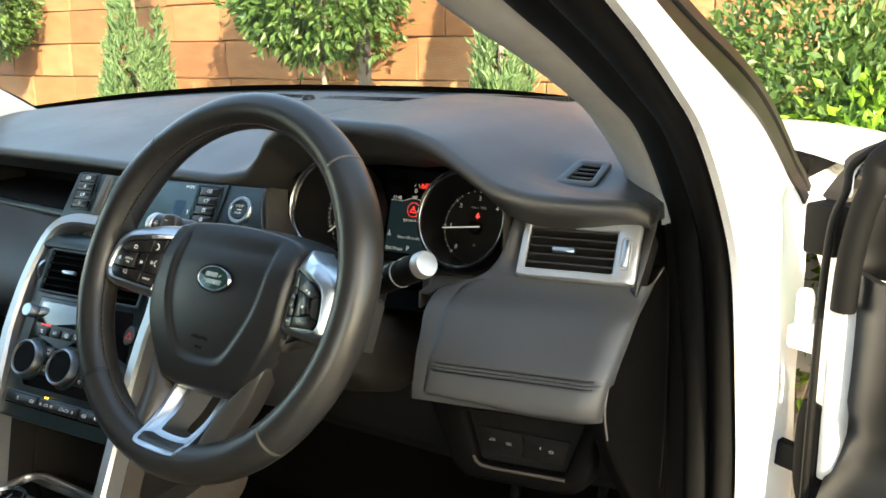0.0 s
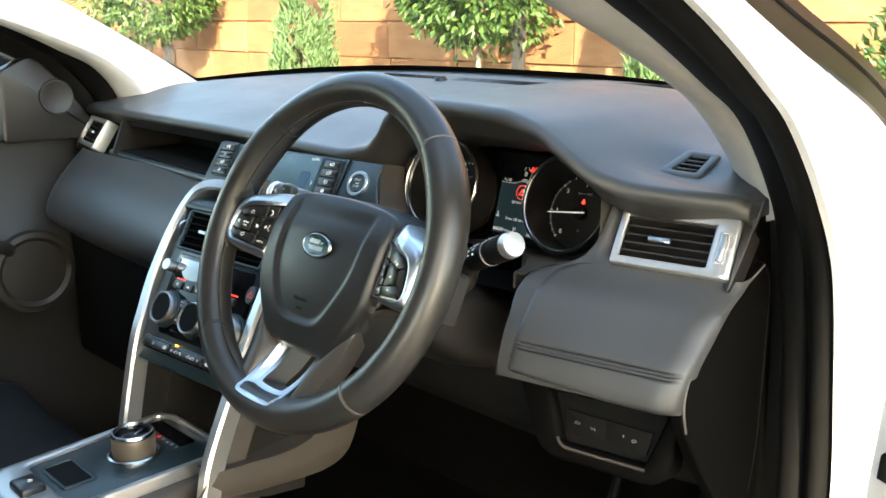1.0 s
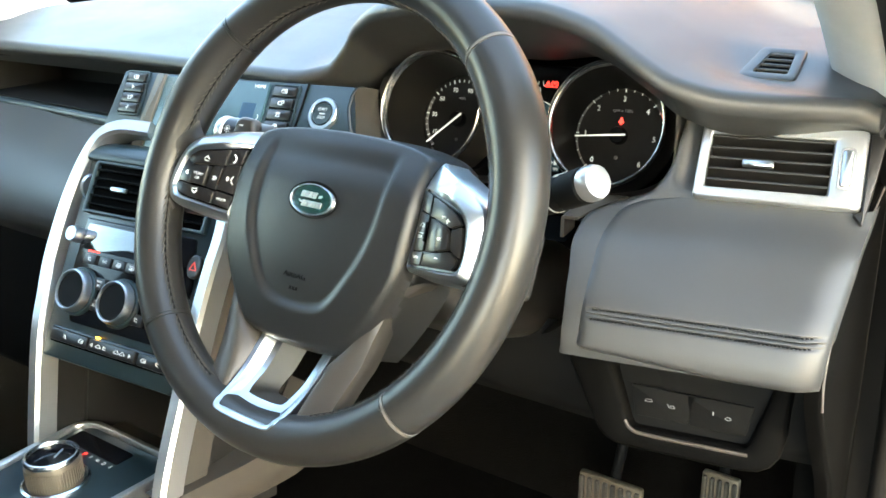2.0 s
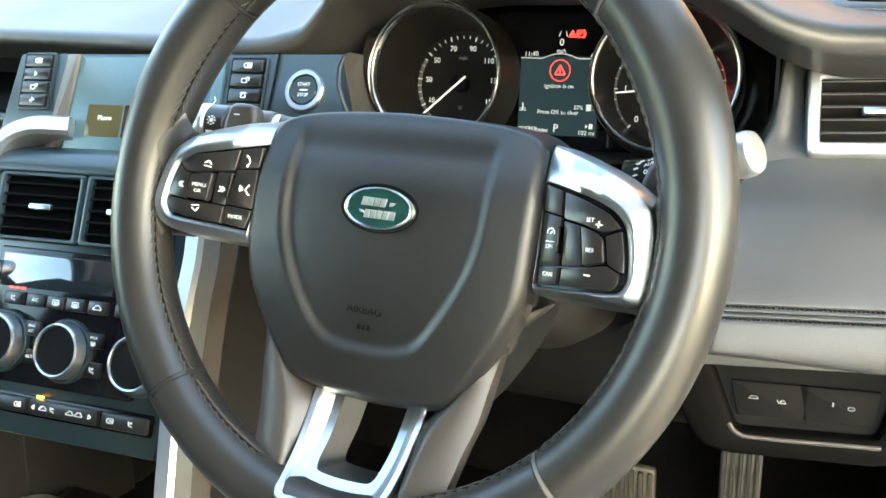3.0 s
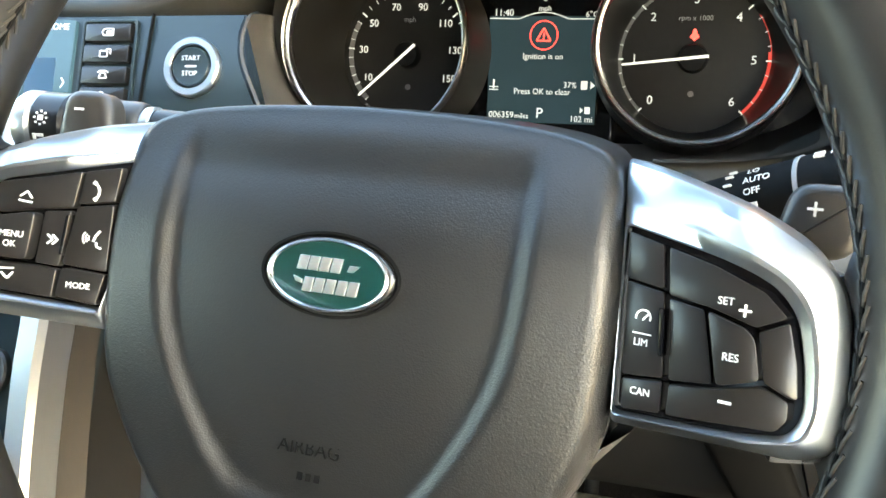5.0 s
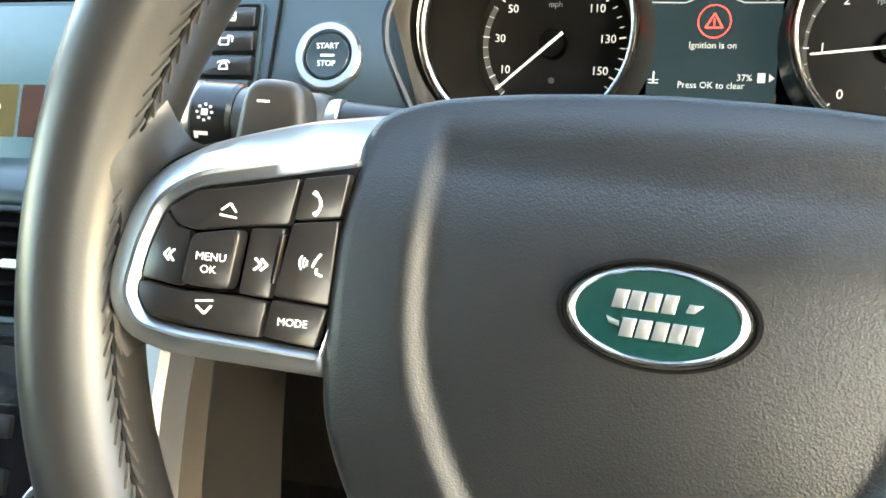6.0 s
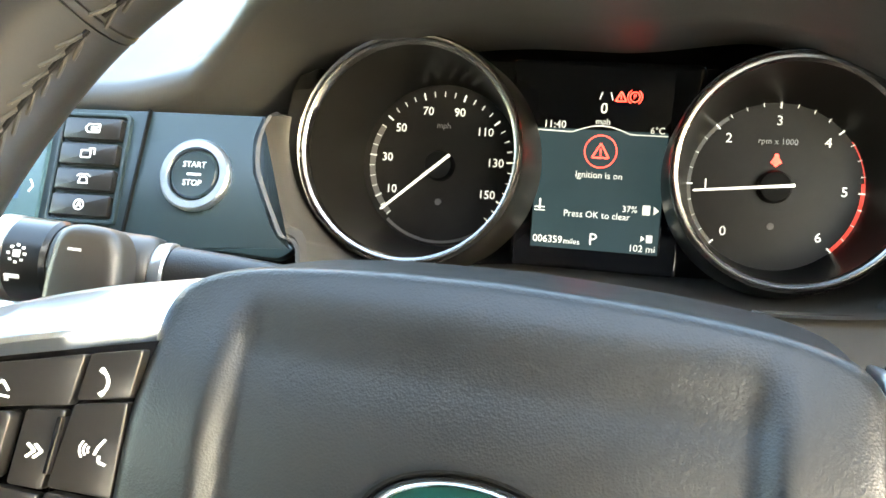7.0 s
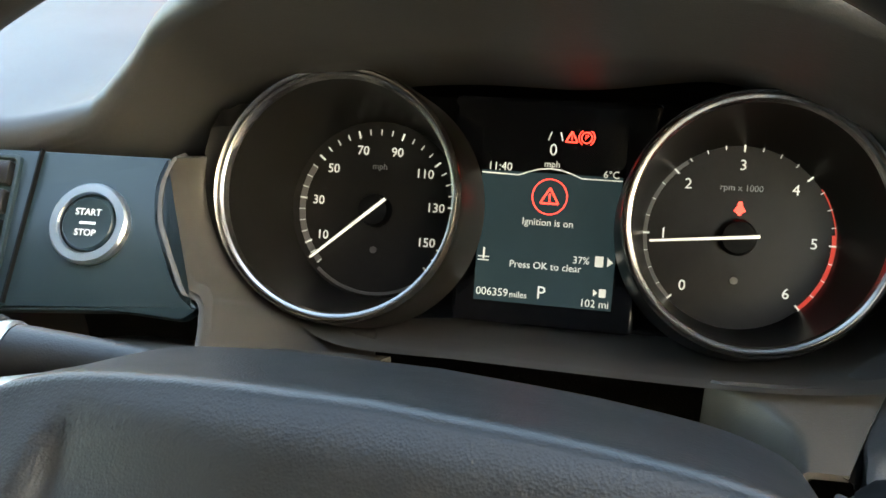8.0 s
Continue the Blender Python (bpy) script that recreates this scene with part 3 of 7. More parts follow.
    p1 = smooth_path(half + [(-x, y, z) for x, y, z in half[-2::-1]], 6)
    p2 = smooth_path(back + [(-x, y, z) for x, y, z in back[-2::-1]], 6)
    rows = [[q + Vector((0, 0, -0.018)) for q in p1], p1, [q.lerp(r, 0.05) + Vector((0, 0, 0.0008)) for q, r in zip(p1, p2)], [q.lerp(r, 0.24) + Vector((0, 0, 0.0014)) for q, r in zip(p1, p2)],
            [q.lerp(r, 0.30) + Vector((0, 0, 0.0002)) for q, r in zip(p1, p2)], [q.lerp(r, 0.65) + Vector((0, 0, -0.0022)) for q, r in zip(p1, p2)], p2, [q + Vector((0, 0, -0.03)) for q in p2]]
    part("lower_spoke_trim", grid(rows), M_SATIN, w, "satin silver U-shaped lower spoke trim", angle=22)
    part("hub_back", lathe([(0.0, -0.05), (0.050, -0.05), (0.056, -0.06), (0.05, -0.10), (0.0, -0.10)], 40), M_PLASTIC, w, m=T(0, -0.022, 0))

    # gearshift paddles behind the spokes
    for s, sign in ((-1, "-"), (1, "+")):
        dx, dy = (0.0, 0.0) if s < 0 else (0.008, -0.014)
        ol = rpoly([(s * (0.117 + dx), 0.058 + dy), (s * (0.138 + dx), 0.059 + dy), (s * (0.141 + dx), 0.038 + dy), (s * (0.138 + dx), 0.010 + dy), (s * (0.112 + dx), 0.012 + dy)], 0.008, 5)
        if s > 0:
            ol = rpoly([(0.132, 0.0446), (0.149, 0.0446), (0.1530, 0.036), (0.150, 0.0225), (0.126, 0.0220)], [0.006, 0.007, 0.008, 0.008, 0.006], 5)
        pd = part("gearshift_paddle", prism(ol, -0.050, -0.040, 0.004, 4), M_ARM, w, "brown-grey gearshift paddle")
        bm = bmesh.new()
        bar(bm, (s * (0.130 + dx) - 0.0022, 0.0507 + dy), (s * (0.130 + dx) + 0.0022, 0.0507 + dy), 0.0008, -0.0401, -0.0397)
        if sign == "+":
            bar(bm, (s * (0.130 + dx), 0.0485 + dy), (s * (0.130 + dx), 0.0529 + dy), 0.0008, -0.0401, -0.0397)
        part("symbol", bm, M_ICON, pd)
    return w


wheel = build_wheel()


# ---- dashboard ----
LIP = [(-1.08, 0.262, 1.086), (-0.95, 0.245, 1.088), (-0.60, 0.230, 1.088), (-0.30, 0.224, 1.082), (-0.235, 0.227, 1.080), (-0.200, 0.240, 1.087), (-0.179, 0.243, 1.106),
       (-0.152, 0.234, 1.132), (-0.105, 0.214, 1.150), (-0.03, 0.200, 1.158), (0.06, 0.198, 1.155), (0.11, 0.199, 1.143), (0.15, 0.201, 1.120), (0.180, 0.208, 1.101),
       (0.215, 0.226, 1.090), (0.26, 0.243, 1.087), (0.322, 0.263, 1.085)]


def lip(x):
    xs = [p[0] for p in LIP]
    return curve1d(xs, [p[1] for p in LIP], x), curve1d(xs, [p[2] for p in LIP], x)


def pad_z(x, y):
    """Height of the pad's top."""
    yl, zl = lip(x)
    y0, z0 = yl + 0.0125, zl + 0.0208
    ywin = 0.74 - 0.26 * abs((x - CX) / 0.72) ** 3.2
    zwin = 1.178 - 0.05 * abs((x - CX) / 0.75) ** 3
    t = (y - y0) / (ywin - y0)
    slope = 0.007 * smoothstep(0.165, 0.205, x) * smoothstep(0.25, 0.29, y) * (1 - smoothstep(0.315, 0.37, y))
    swell = 0.0072 * math.sin(math.pi * t) * (1 - smoothstep(0.05, 0.2, x))
    return z0 + (zwin - z0) * (t * 0.75 + 0.25 * (1 - (1 - t) ** 2)) + swell - slope


def hood(x):
    """1 under the instrument hood, 0 away from it."""
    return smoothstep(-0.205, -0.165, x) * (1 - smoothstep(0.145, 0.20, x))


def build_dash():
    d = thing("dashboard", T(0, 0, 0), "black soft-touch dashboard with an instrument hood and silver trims", "dashboard")
    xs = [-1.08 + 0.03 * i for i in range(27)] + [-0.285 + 0.0075 * i for i in range(79)] + [0.3045, 0.309, 0.3125, 0.315]
    rows = []
    for x in xs:
        yl, zl = lip(x)
        end = smoothstep(0.296, 0.317, x) + smoothstep(-1.03, -1.085, x)
        ywin = 0.74 - 0.26 * abs((x - CX) / 0.72) ** 3.2
        zwin = 1.178 - 0.05 * abs((x - CX) / 0.75) ** 3
        r = 0.0125
        prof = []
        h = hood(x)
        # under the lip: lining of the hood, or a short return
        drop = 0.046 - 0.012 * smoothstep(0.0, 0.09, x)
        low = 0.003 * smoothstep(0.18, 0.22, x)
        yi, zi = yl + (0.135 * h + 0.035 * (1 - h)), zl - (drop * h + 0.014 * (1 - h))
        for t in (1, 0.75, 0.5, 0.25):
            prof.append((yl + 0.012 + (yi - yl - 0.012) * t, zl - 0.010 - low + (zi - zl + 0.010) * t))
        for a in range(250, 80, -17):
            sn = math.sin(radians(a))
            prof.append((yl + r + r * math.cos(radians(a)), zl + 0.002 + r * 0.75 + (r * 0.75 + (low if sn < 0 else 0)) * sn))
        y0, z0 = yl + r, zl + 0.002 + 1.5 * r
        for i in range(1, 25):
            t = i / 24
            yp = y0 + (ywin - y0) * t
            slope = 0.007 * smoothstep(0.165, 0.205, x) * smoothstep(0.25, 0.29, yp) * (1 - smoothstep(0.315, 0.37, yp))
            swell = 0.012 * math.sin(math.pi * t) * (1 - smoothstep(0.05, 0.2, x))
            prof.append((y0 + (ywin - y0) * t, z0 + (zwin - z0) * (t * 0.75 + 0.25 * (1 - (1 - t) ** 2)) + swell * 0.6 - slope))
        prof.append((ywin + 0.01, zwin - 0.03))
        rows.append([(x, y + 0.010 * end * end * (1 - smoothstep(0.24, 0.34, y)), z - 0.007 * end * end) for y, z in prof])
    rows.append([(0.3165, y + 0.001, min(z, 1.100) - 0.002) for _, y, z in rows[-1]])
    rows.append([(0.3165, y + 0.002, min(z, 1.082)) for _, y, z in rows[-1]])
    pad = part("upper_pad", grid(rows), M_PAD, d, "soft black grained upper pad", angle=70)

    # demister slots near the windscreen
    for x0, x1 in ((-0.60, -0.44), (-0.40, -0.14), (-0.10, 0.06)):
        bm = bmesh.new()
        yl = 0.62
        for i in range(3):
            zl = pad_z((x0 + x1) / 2, yl + 0.012 * i)
            box(x0, x1, yl + 0.012 * i, yl + 0.012 * i + 0.006, zl - 0.012, zl + 0.0012, 0.0005, 1, bm=bm)
        part("demister_slot", bm, M_BLACK, d, "black demister grille")
    part("light_sensor", lathe([(0, 0.008), (0.008, 0.007), (0.012, 0.002), (0.0125, -0.006)], 24), M_CONE, d, "small domed light sensor", m=T(-0.415, 0.61, pad_z(-0.415, 0.61)))

    # small side-window vent let into the pad
    up = Vector((pad_z(0.212, 0.334) - pad_z(0.232, 0.334), pad_z(0.222, 0.324) - pad_z(0.222, 0.344), 0.02)).normalized()
    along = Vector((math.cos(radians(11)), math.sin(radians(11)), 0))
    along = (along - up * along.dot(up)).normalized()
    vm = Matrix((along, up.cross(along), up)).transposed().to_4x4()
    vm.translation = (0.2215, 0.330, pad_z(0.2215, 0.330) + 0.0020)
    vm = vm @ Matrix.Diagonal((1, 1.18, 1, 1))
    o = rpoly([(-0.027, -0.027), (0.019, -0.027), (0.025, 0.026), (-0.012, 0.026)], 0.006, 4)
    i = rpoly([(-0.014, -0.017), (0.012, -0.017), (0.015, 0.016), (-0.004, 0.016)], 0.003, 4)
    fr = part("demist_vent", ringplate(o, i, -0.022, 0.0030, 0.0025), M_PAD, d, "small side-window demist vent", m=vm)
    # black fill for the shade inside the vent
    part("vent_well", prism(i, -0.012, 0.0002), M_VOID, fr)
    for k in range(4):
        y = -0.012 + 0.0085 * k
        x0, x1 = -0.014 + (y + 0.017) * 0.30, 0.012 + (y + 0.017) * 0.09
        part("slat", prism([(x0, y), (x1, y), (x1, y + 0.0016), (x0, y + 0.0016)], 0.0, 0.0020, 0.0004), M_CHEEK, fr)

    # instrument basin: a moulded lower half, and the lining above darkened for the hood's shade
    rows = []
    n = 96
    for k, (f, y, g) in enumerate(((1.0, 0.222, 0.83), (0.99, 0.236, 0.90), (0.975, 0.258, 1.05), (0.965, 0.292, 1.17), (0.95, 0.330, 1.22))):
        row = []
        for j in range(n + 1):
            a = 2 * math.pi * j / n + 0.16
            c, sn = math.cos(a), math.sin(a)
            ex = 0.55
            hx, hz = (0.176 if c > 0 else 0.166), (0.086 if sn > 0 else 0.060)
            x = 0.002 + hx * f * math.copysign(abs(c) ** ex, c)
            gg = g + (0.96 + 0.04 * k - g if k < 3 else 0) * smoothstep(0.02, 0.5, -c)
            z = 1.066 + hz * (f if sn > 0 else gg) * math.copysign(abs(sn) ** ex, sn)
            yy = y + (0.010 * abs(c) ** 4 if k < 2 else 0) + (0.052, 0.047, 0.040, 0.016, 0.0)[k] * smoothstep(0.05, 0.6, -c)
            yy += (0.040, 0.034, 0.022, 0.008, 0.0)[k] * smoothstep(0.0, 0.35, sn) * smoothstep(0.2, 0.7, -c)
            if sn < 0:
                z -= 0.011 * smoothstep(0.02, 0.5, -c)
            row.append((x, yy, z))
        rows.append(row)
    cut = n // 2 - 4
    part("shaded_lining", grid([r[:cut + 1] for r in rows]), M_PLASTIC, d, "lining under the instrument hood, darkened for its shade", angle=60)
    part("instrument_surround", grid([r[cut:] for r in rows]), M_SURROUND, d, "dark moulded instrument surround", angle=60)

    # fascia between instruments and vent, carried down round the knee panel
    def knee_y(x, z):
        """The face of the padded knee panel."""
        return curve1d([0.885, 0.896, 0.912, 0.930, 0.9545, 0.980, 1.001, 1.027], [0.156, 0.132, 0.121, 0.122, 0.132, 0.156, 0.178, 0.216], z) + 0.20 * (x - 0.19)

    def face_y(x, z):
        """The face of the dash round its panels."""
        if z < 1.027:
            return knee_y(x, z) + 0.004
        return 0.2200 + 0.18 * (x - 0.19) + 0.62 * (z - 1.027) + 0.014 * smoothstep(1.03, 1.042, z) * smoothstep(0.180, 0.20, x)

    rows = []
    for z in np.linspace(0.922, 1.098, 50):
        xl = curve1d([0.886, 0.901, 0.928, 0.951, 0.973, 1.0, 1.010, 1.0165, 1.022, 1.031, 1.05, 1.098], [0.132, 0.137, 0.140, 0.138, 0.132, 0.124, 0.124, 0.136, 0.153, 0.168, 0.176, 0.178], z)
        row = [(xl + 0.004, face_y(xl, z) + 0.075, z - 0.004), (xl + 0.001, face_y(xl, z) + 0.012, z), (xl, face_y(xl, z) + 0.004, z), (xl + 0.0015, face_y(xl, z) + 0.001, z)]
        row += [(x, face_y(x, z), z) for x in np.linspace(xl + 0.004, 0.318 - 0.030 * (1 - smoothstep(1.024, 1.032, z)), 26)]
        rows.append(row)
    part("fascia", shell(grid(rows), 0.003), M_PAD, d, "dark satin fascia panel", angle=50)

    # cowl either side of the column; a black sheet between stands for the shade
    def cowl_z(x, v):
        return 1.006 + 0.008 * x / 0.16 - 0.006 * v - 0.045 * v ** 3 - 0.35 * max(0, x - 0.15) + 0.036 * smoothstep(-0.055, -0.125, x) * min(1, v / 0.6)

    right, left, well, side = [], [], [], []
    for v in np.linspace(0, 0.42, 9):
        y = 0.236 - 0.120 * v
        xe, xo = curve1d([0.116, 0.16, 0.20, 0.22, 0.229, 0.236], [0.076, 0.099, 0.1040, 0.094, 0.086, 0.074], y), 0.140 - 0.050 * v
        at = lambda x: (x, y + 0.05 * max(0, abs(x) - 0.12), cowl_z(x, v) + 0.004 * (1 - v))  # noqa: E731
        turned = [(xe, y, cowl_z(xe, v) - 0.016), (xe + 0.0005, y, cowl_z(xe, v) + 0.001)]
        right.append(turned + [at(x) for x in np.linspace(xe + 0.003, xo, 14)])
        left.append([at(x) for x in np.linspace(-0.175, -0.055 - 0.10 * v, 24)])
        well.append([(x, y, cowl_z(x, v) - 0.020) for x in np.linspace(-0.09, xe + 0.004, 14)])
        x, y, z = right[-1][-1]
        side.append([(x - 0.002, y, z - 0.001), (x + 0.002, y, z - 0.003), (x + 0.003, y + 0.001, z - 0.010), (x - 0.001, y + 0.004, 0.960), (x - 0.016, y + 0.010, 0.915), (x - 0.040, y + 0.014, 0.890)])
    part("column_side", grid(side), M_LOWER, d, "side of the column cowl, darkened for shade", angle=60)
    part("column_cowl", shell(grid(right), 0.003), M_SURROUND, d, "dark cowl beside the steering column", angle=60)
    part("column_cowl", shell(grid(left), 0.003), M_SURROUND, d, "dark cowl beside the steering column", angle=60)
    part("column_well", grid(well), M_VOID, d, "black sheet as shade round the steering column", angle=60)

    # padded knee panel with a double-stitched seam
    KX = [0.898, 0.910, 0.936, 0.958, 0.977, 1.000, 1.014, 1.0235, 1.027]
    KL = [0.150, 0.152, 0.154, 0.152, 0.149, 0.146, 0.148, 0.164, 0.184]
    rows = []
    for z in np.concatenate([np.linspace(0.919, 0.946, 14), np.linspace(0.948, 0.961, 27), np.linspace(0.963, 1.027, 18)]):
        xl, xr = curve1d(KX, KL, z), curve1d([0.898, 0.91, 0.95, 1.027], [0.310, 0.317, 0.321, 0.324], z)
        row = [(xl, knee_y(xl, z) + 0.010, z)]
        for u in np.linspace(0, 1, 44) ** 1.15:
            x = xl + (xr - xl) * u
            edge = max(0, 1 - u / 0.05) ** 2 * 0.004 + max(0, (u - 0.88) / 0.12) ** 2 * 0.009 + max(0, 1 - (z - 0.919) / 0.008) ** 2 * 0.008 + max(0, (z - 1.019) / 0.008) ** 2 * 0.004
            seam = 0.0028 * math.exp(-((z - 0.9545) / 0.0007) ** 2) + 0.0016 * (math.exp(-((z - 0.9577) / 0.0011) ** 2) + math.exp(-((z - 0.9513) / 0.0011) ** 2))
            rise = 0.007 * (1 - smoothstep(0.15, 0.27, x)) * (1 - smoothstep(0.919, 0.944, z))
            row.append((x, knee_y(x, z + rise) + edge + seam * (1 if 0.03 < u < 0.95 else 0), z + rise))
        row.append((xr, row[-1][1] + 0.02, z))
        rows.append(row)
    knee = part("knee_panel", grid(rows), M_PAD, d, "padded leather knee panel with double stitching", angle=60)
    for dz in (0.0032, -0.0032):
        bm = bmesh.new()
        for k in range(58):
            x = 0.161 + 0.148 * k / 57
            z = 0.9545 + dz
            y = knee_y(x, z)
            edge = max(0, ((x - 0.159) / 0.160 - 0.88) / 0.12) ** 2 * 0.009
            tube([(x, y + edge + 0.0016, z), (x + 0.0008, y + edge + 0.0006, z), (x + 0.0016, y + edge + 0.0016, z)], 0.0007, 5, bm=bm)
        part("stitching", bm, M_BLACK, knee, "row of thread stitches")

    # switch panel below, with a recess and a bright lower lip
    sw = T(0.1865, 0.2035, 0.846, 76, 0, 8)
    o = rpoly([(-0.086, 0.046), (0.106, 0.052), (0.103, -0.034), (-0.040, -0.036)], [0.01, 0.012, 0.03, 0.02], 4)
    i = rpoly([(-0.036, 0.034), (0.092, 0.038), (0.076, -0.014), (-0.016, -0.016)], 0.005, 4)
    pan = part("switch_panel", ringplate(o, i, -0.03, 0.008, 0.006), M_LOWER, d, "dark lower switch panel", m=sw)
    part("switch_plate", prism(i, -0.025, -0.004), M_BLACK, pan)
    for k, (x0, x1) in enumerate(((-0.016, 0.028), (0.030, 0.074))):
        part("button", prism(rpoly([(x0, -0.008), (x1, -0.007), (x1 + 0.004, 0.018), (x0 - 0.006, 0.018)], 0.002), -0.004, -0.001, 0.0008), M_BLACK, pan)
    for kind, x, y in (("car", -0.006, 0.0065), ("tilt", 0.013, 0.0050), ("drop", 0.047, 0.0065), ("ring", 0.059, 0.0045)):
        bm = bmesh.new()
        if kind == "car":
            for a, b in (((-0.0032, -0.0008), (0.0032, -0.0008)), ((-0.0016, 0.0010), (0.0026, 0.0010)), ((-0.0032, -0.0008), (-0.0016, 0.0010)), ((0.0032, -0.0008), (0.0026, 0.0010))):
                bar(bm, (x + a[0], y + a[1]), (x + b[0], y + b[1]), 0.00042, -0.001, -0.0007)
        elif kind == "tilt":
            for a, b in (((-0.0030, 0.0014), (-0.0018, -0.0014)), ((-0.0010, -0.0012), (0.0030, -0.0012)), ((-0.0004, 0.0004), (0.0016, 0.0010)), ((0.0016, 0.0010), (0.0030, -0.0012)), ((-0.0004, 0.0004), (-0.0010, -0.0012))):
                bar(bm, (x + a[0], y + a[1]), (x + b[0], y + b[1]), 0.00042, -0.001, -0.0007)
        elif kind == "drop":
            bar(bm, (x, y - 0.0014), (x, y + 0.0014), 0.0009, -0.001, -0.0007)
        else:
            for k in range(8):
                a, b = math.pi / 4 * k, math.pi / 4 * (k + 1)
                bar(bm, (x + 0.0024 * math.cos(a), y + 0.0013 * math.sin(a)), (x + 0.0024 * math.cos(b), y + 0.0013 * math.sin(b)), 0.00042, -0.001, -0.0007)
        part("symbol", bm, M_GREY_PRINT, pan, "small pale switch symbol")
    part("panel_lip", tube(smooth_path([(-0.022, -0.012, 0.0070), (-0.016, -0.0185, 0.0078), (0.0, -0.0205, 0.008), (0.078, -0.0190, 0.008)], 6), 0.0016, 8), M_TAUPE, pan, "pale satin lower lip")
    # plain lower dash down to the pedals
    rows = [[(x, y + 0.2 * max(0, x - 0.15), z) for x in np.linspace(-0.20, 0.303, 12)] for y, z in ((0.215, 0.90), (0.205, 0.865), (0.215, 0.825), (0.235, 0.800), (0.30, 0.785), (0.42, 0.78))]
    part("lower_dash", shell(grid(rows), 0.008), M_BLACK, d, "dark lower dash panel", angle=50)

    # end cap towards the door
    cap = rpoly([(0.312, 1.036), (0.258, 1.018), (0.216, 1.004), (0.182, 0.976), (0.164, 0.940), (0.168, 0.905), (0.204, 0.853), (0.253, 0.795), (0.300, 0.70), (0.305, 0.60), (0.350, 0.60), (0.345, 0.80), (0.338, 0.96), (0.330, 1.020)], [0.004, 0.03, 0.03, 0.02, 0.02, 0.03, 0.03, 0.03, 0.02, 0.01, 0.01, 0.03, 0.03, 0.006], 6)
    bm = prism([(y, z) for y, z in cap], 0.0, 0.013, 0.004, 3)
    bm.transform(Matrix(((0, 0, 1, 0.308), (1, 0, 0, 0), (0, 1, 0, 0), (0, 0, 0, 1))))
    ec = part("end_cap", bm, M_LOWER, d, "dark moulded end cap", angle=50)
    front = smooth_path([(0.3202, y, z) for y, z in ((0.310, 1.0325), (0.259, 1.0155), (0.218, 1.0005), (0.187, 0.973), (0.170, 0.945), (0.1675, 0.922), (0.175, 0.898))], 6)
    part("edge_bead", tube(front, 0.0011, 6, up=(1, 0, 0)), M_SEAM, ec, "pale bead along the front edge")
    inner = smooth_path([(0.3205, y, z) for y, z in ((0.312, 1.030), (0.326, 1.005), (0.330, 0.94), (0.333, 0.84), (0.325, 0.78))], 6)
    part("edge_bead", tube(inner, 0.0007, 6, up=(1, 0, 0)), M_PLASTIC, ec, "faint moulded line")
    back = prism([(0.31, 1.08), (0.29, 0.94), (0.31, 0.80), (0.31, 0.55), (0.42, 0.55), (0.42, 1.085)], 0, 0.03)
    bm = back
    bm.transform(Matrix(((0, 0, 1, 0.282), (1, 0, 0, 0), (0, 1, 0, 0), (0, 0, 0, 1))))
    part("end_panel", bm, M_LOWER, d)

    # passenger side: open shelf, padded glovebox door
    zt, zb = 1.078, 1.030
    bm = bmesh.new()
    part("shelf_well", shell(grid([[(-0.868, 0.232 + k * 0, zb), (-0.868, 0.36, zb + 0.004), (-0.868, 0.36, zt + 0.012), (-0.868, 0.25, zt + 0.012)],
                                  [(-0.47, 0.205, zb), (-0.47, 0.36, zb + 0.004), (-0.47, 0.36, zt + 0.012), (-0.47, 0.24, zt + 0.012)]]), 0.004), M_BLACK, d, "dark open shelf")
    for x, s in ((-0.868, 1), (-0.468, -1)):
        bm = prism(rpoly([(0.215, zb - 0.002), (0.36, zb), (0.36, zt + 0.01), (0.240, zt + 0.01)], 0.004), 0, 0.006)
        bm.transform(Matrix(((0, 0, 1, x), (1, 0, 0, 0), (0, 1, 0, 0), (0, 0, 0, 1))))
        part("shelf_end", bm, M_PLASTIC, d)
    part("shelf_lip", tube(smooth_path([(-0.90, 0.232, zb - 0.003), (-0.70, 0.218, zb - 0.004), (-0.46, 0.196, zb - 0.004)], 8), 0.006, 10), M_FASCIA, d, "satin dark shelf edge")
    rows = []
    for v in np.linspace(0, 1, 26):
        row = []
        for u in np.linspace(0, 1, 46):
            x = -1.07 + u * (0.612)
            zt2 = 1.026
            z = zt2 - v * (0.165 + 0.010 * math.sin(u * 3))
            y = 0.222 - 0.015 * u - 0.082 * math.sin(min(1, v * 1.12) * math.pi * 0.62) + 0.085 * max(0, v - 0.72) ** 1.3 * 3
            y += 0.10 * max(0, 1 - u / 0.13) ** 2
            seam = 0.0018 * math.exp(-((v - 0.72) / 0.012) ** 2)
            row.append((x, y + seam, z))
        rows.append(row)
    part("glovebox_pad", shell(grid(rows), 0.01), M_PAD, d, "padded black leather passenger panel", angle=60)
    bm = box(-1.06, -0.46, 0.20, 0.42, 0.60, 0.90, 0.02, 3)
    part("lower_glovebox", bm, M_BLACK, d, "dark lower glovebox")
    return d


dash = build_dash()


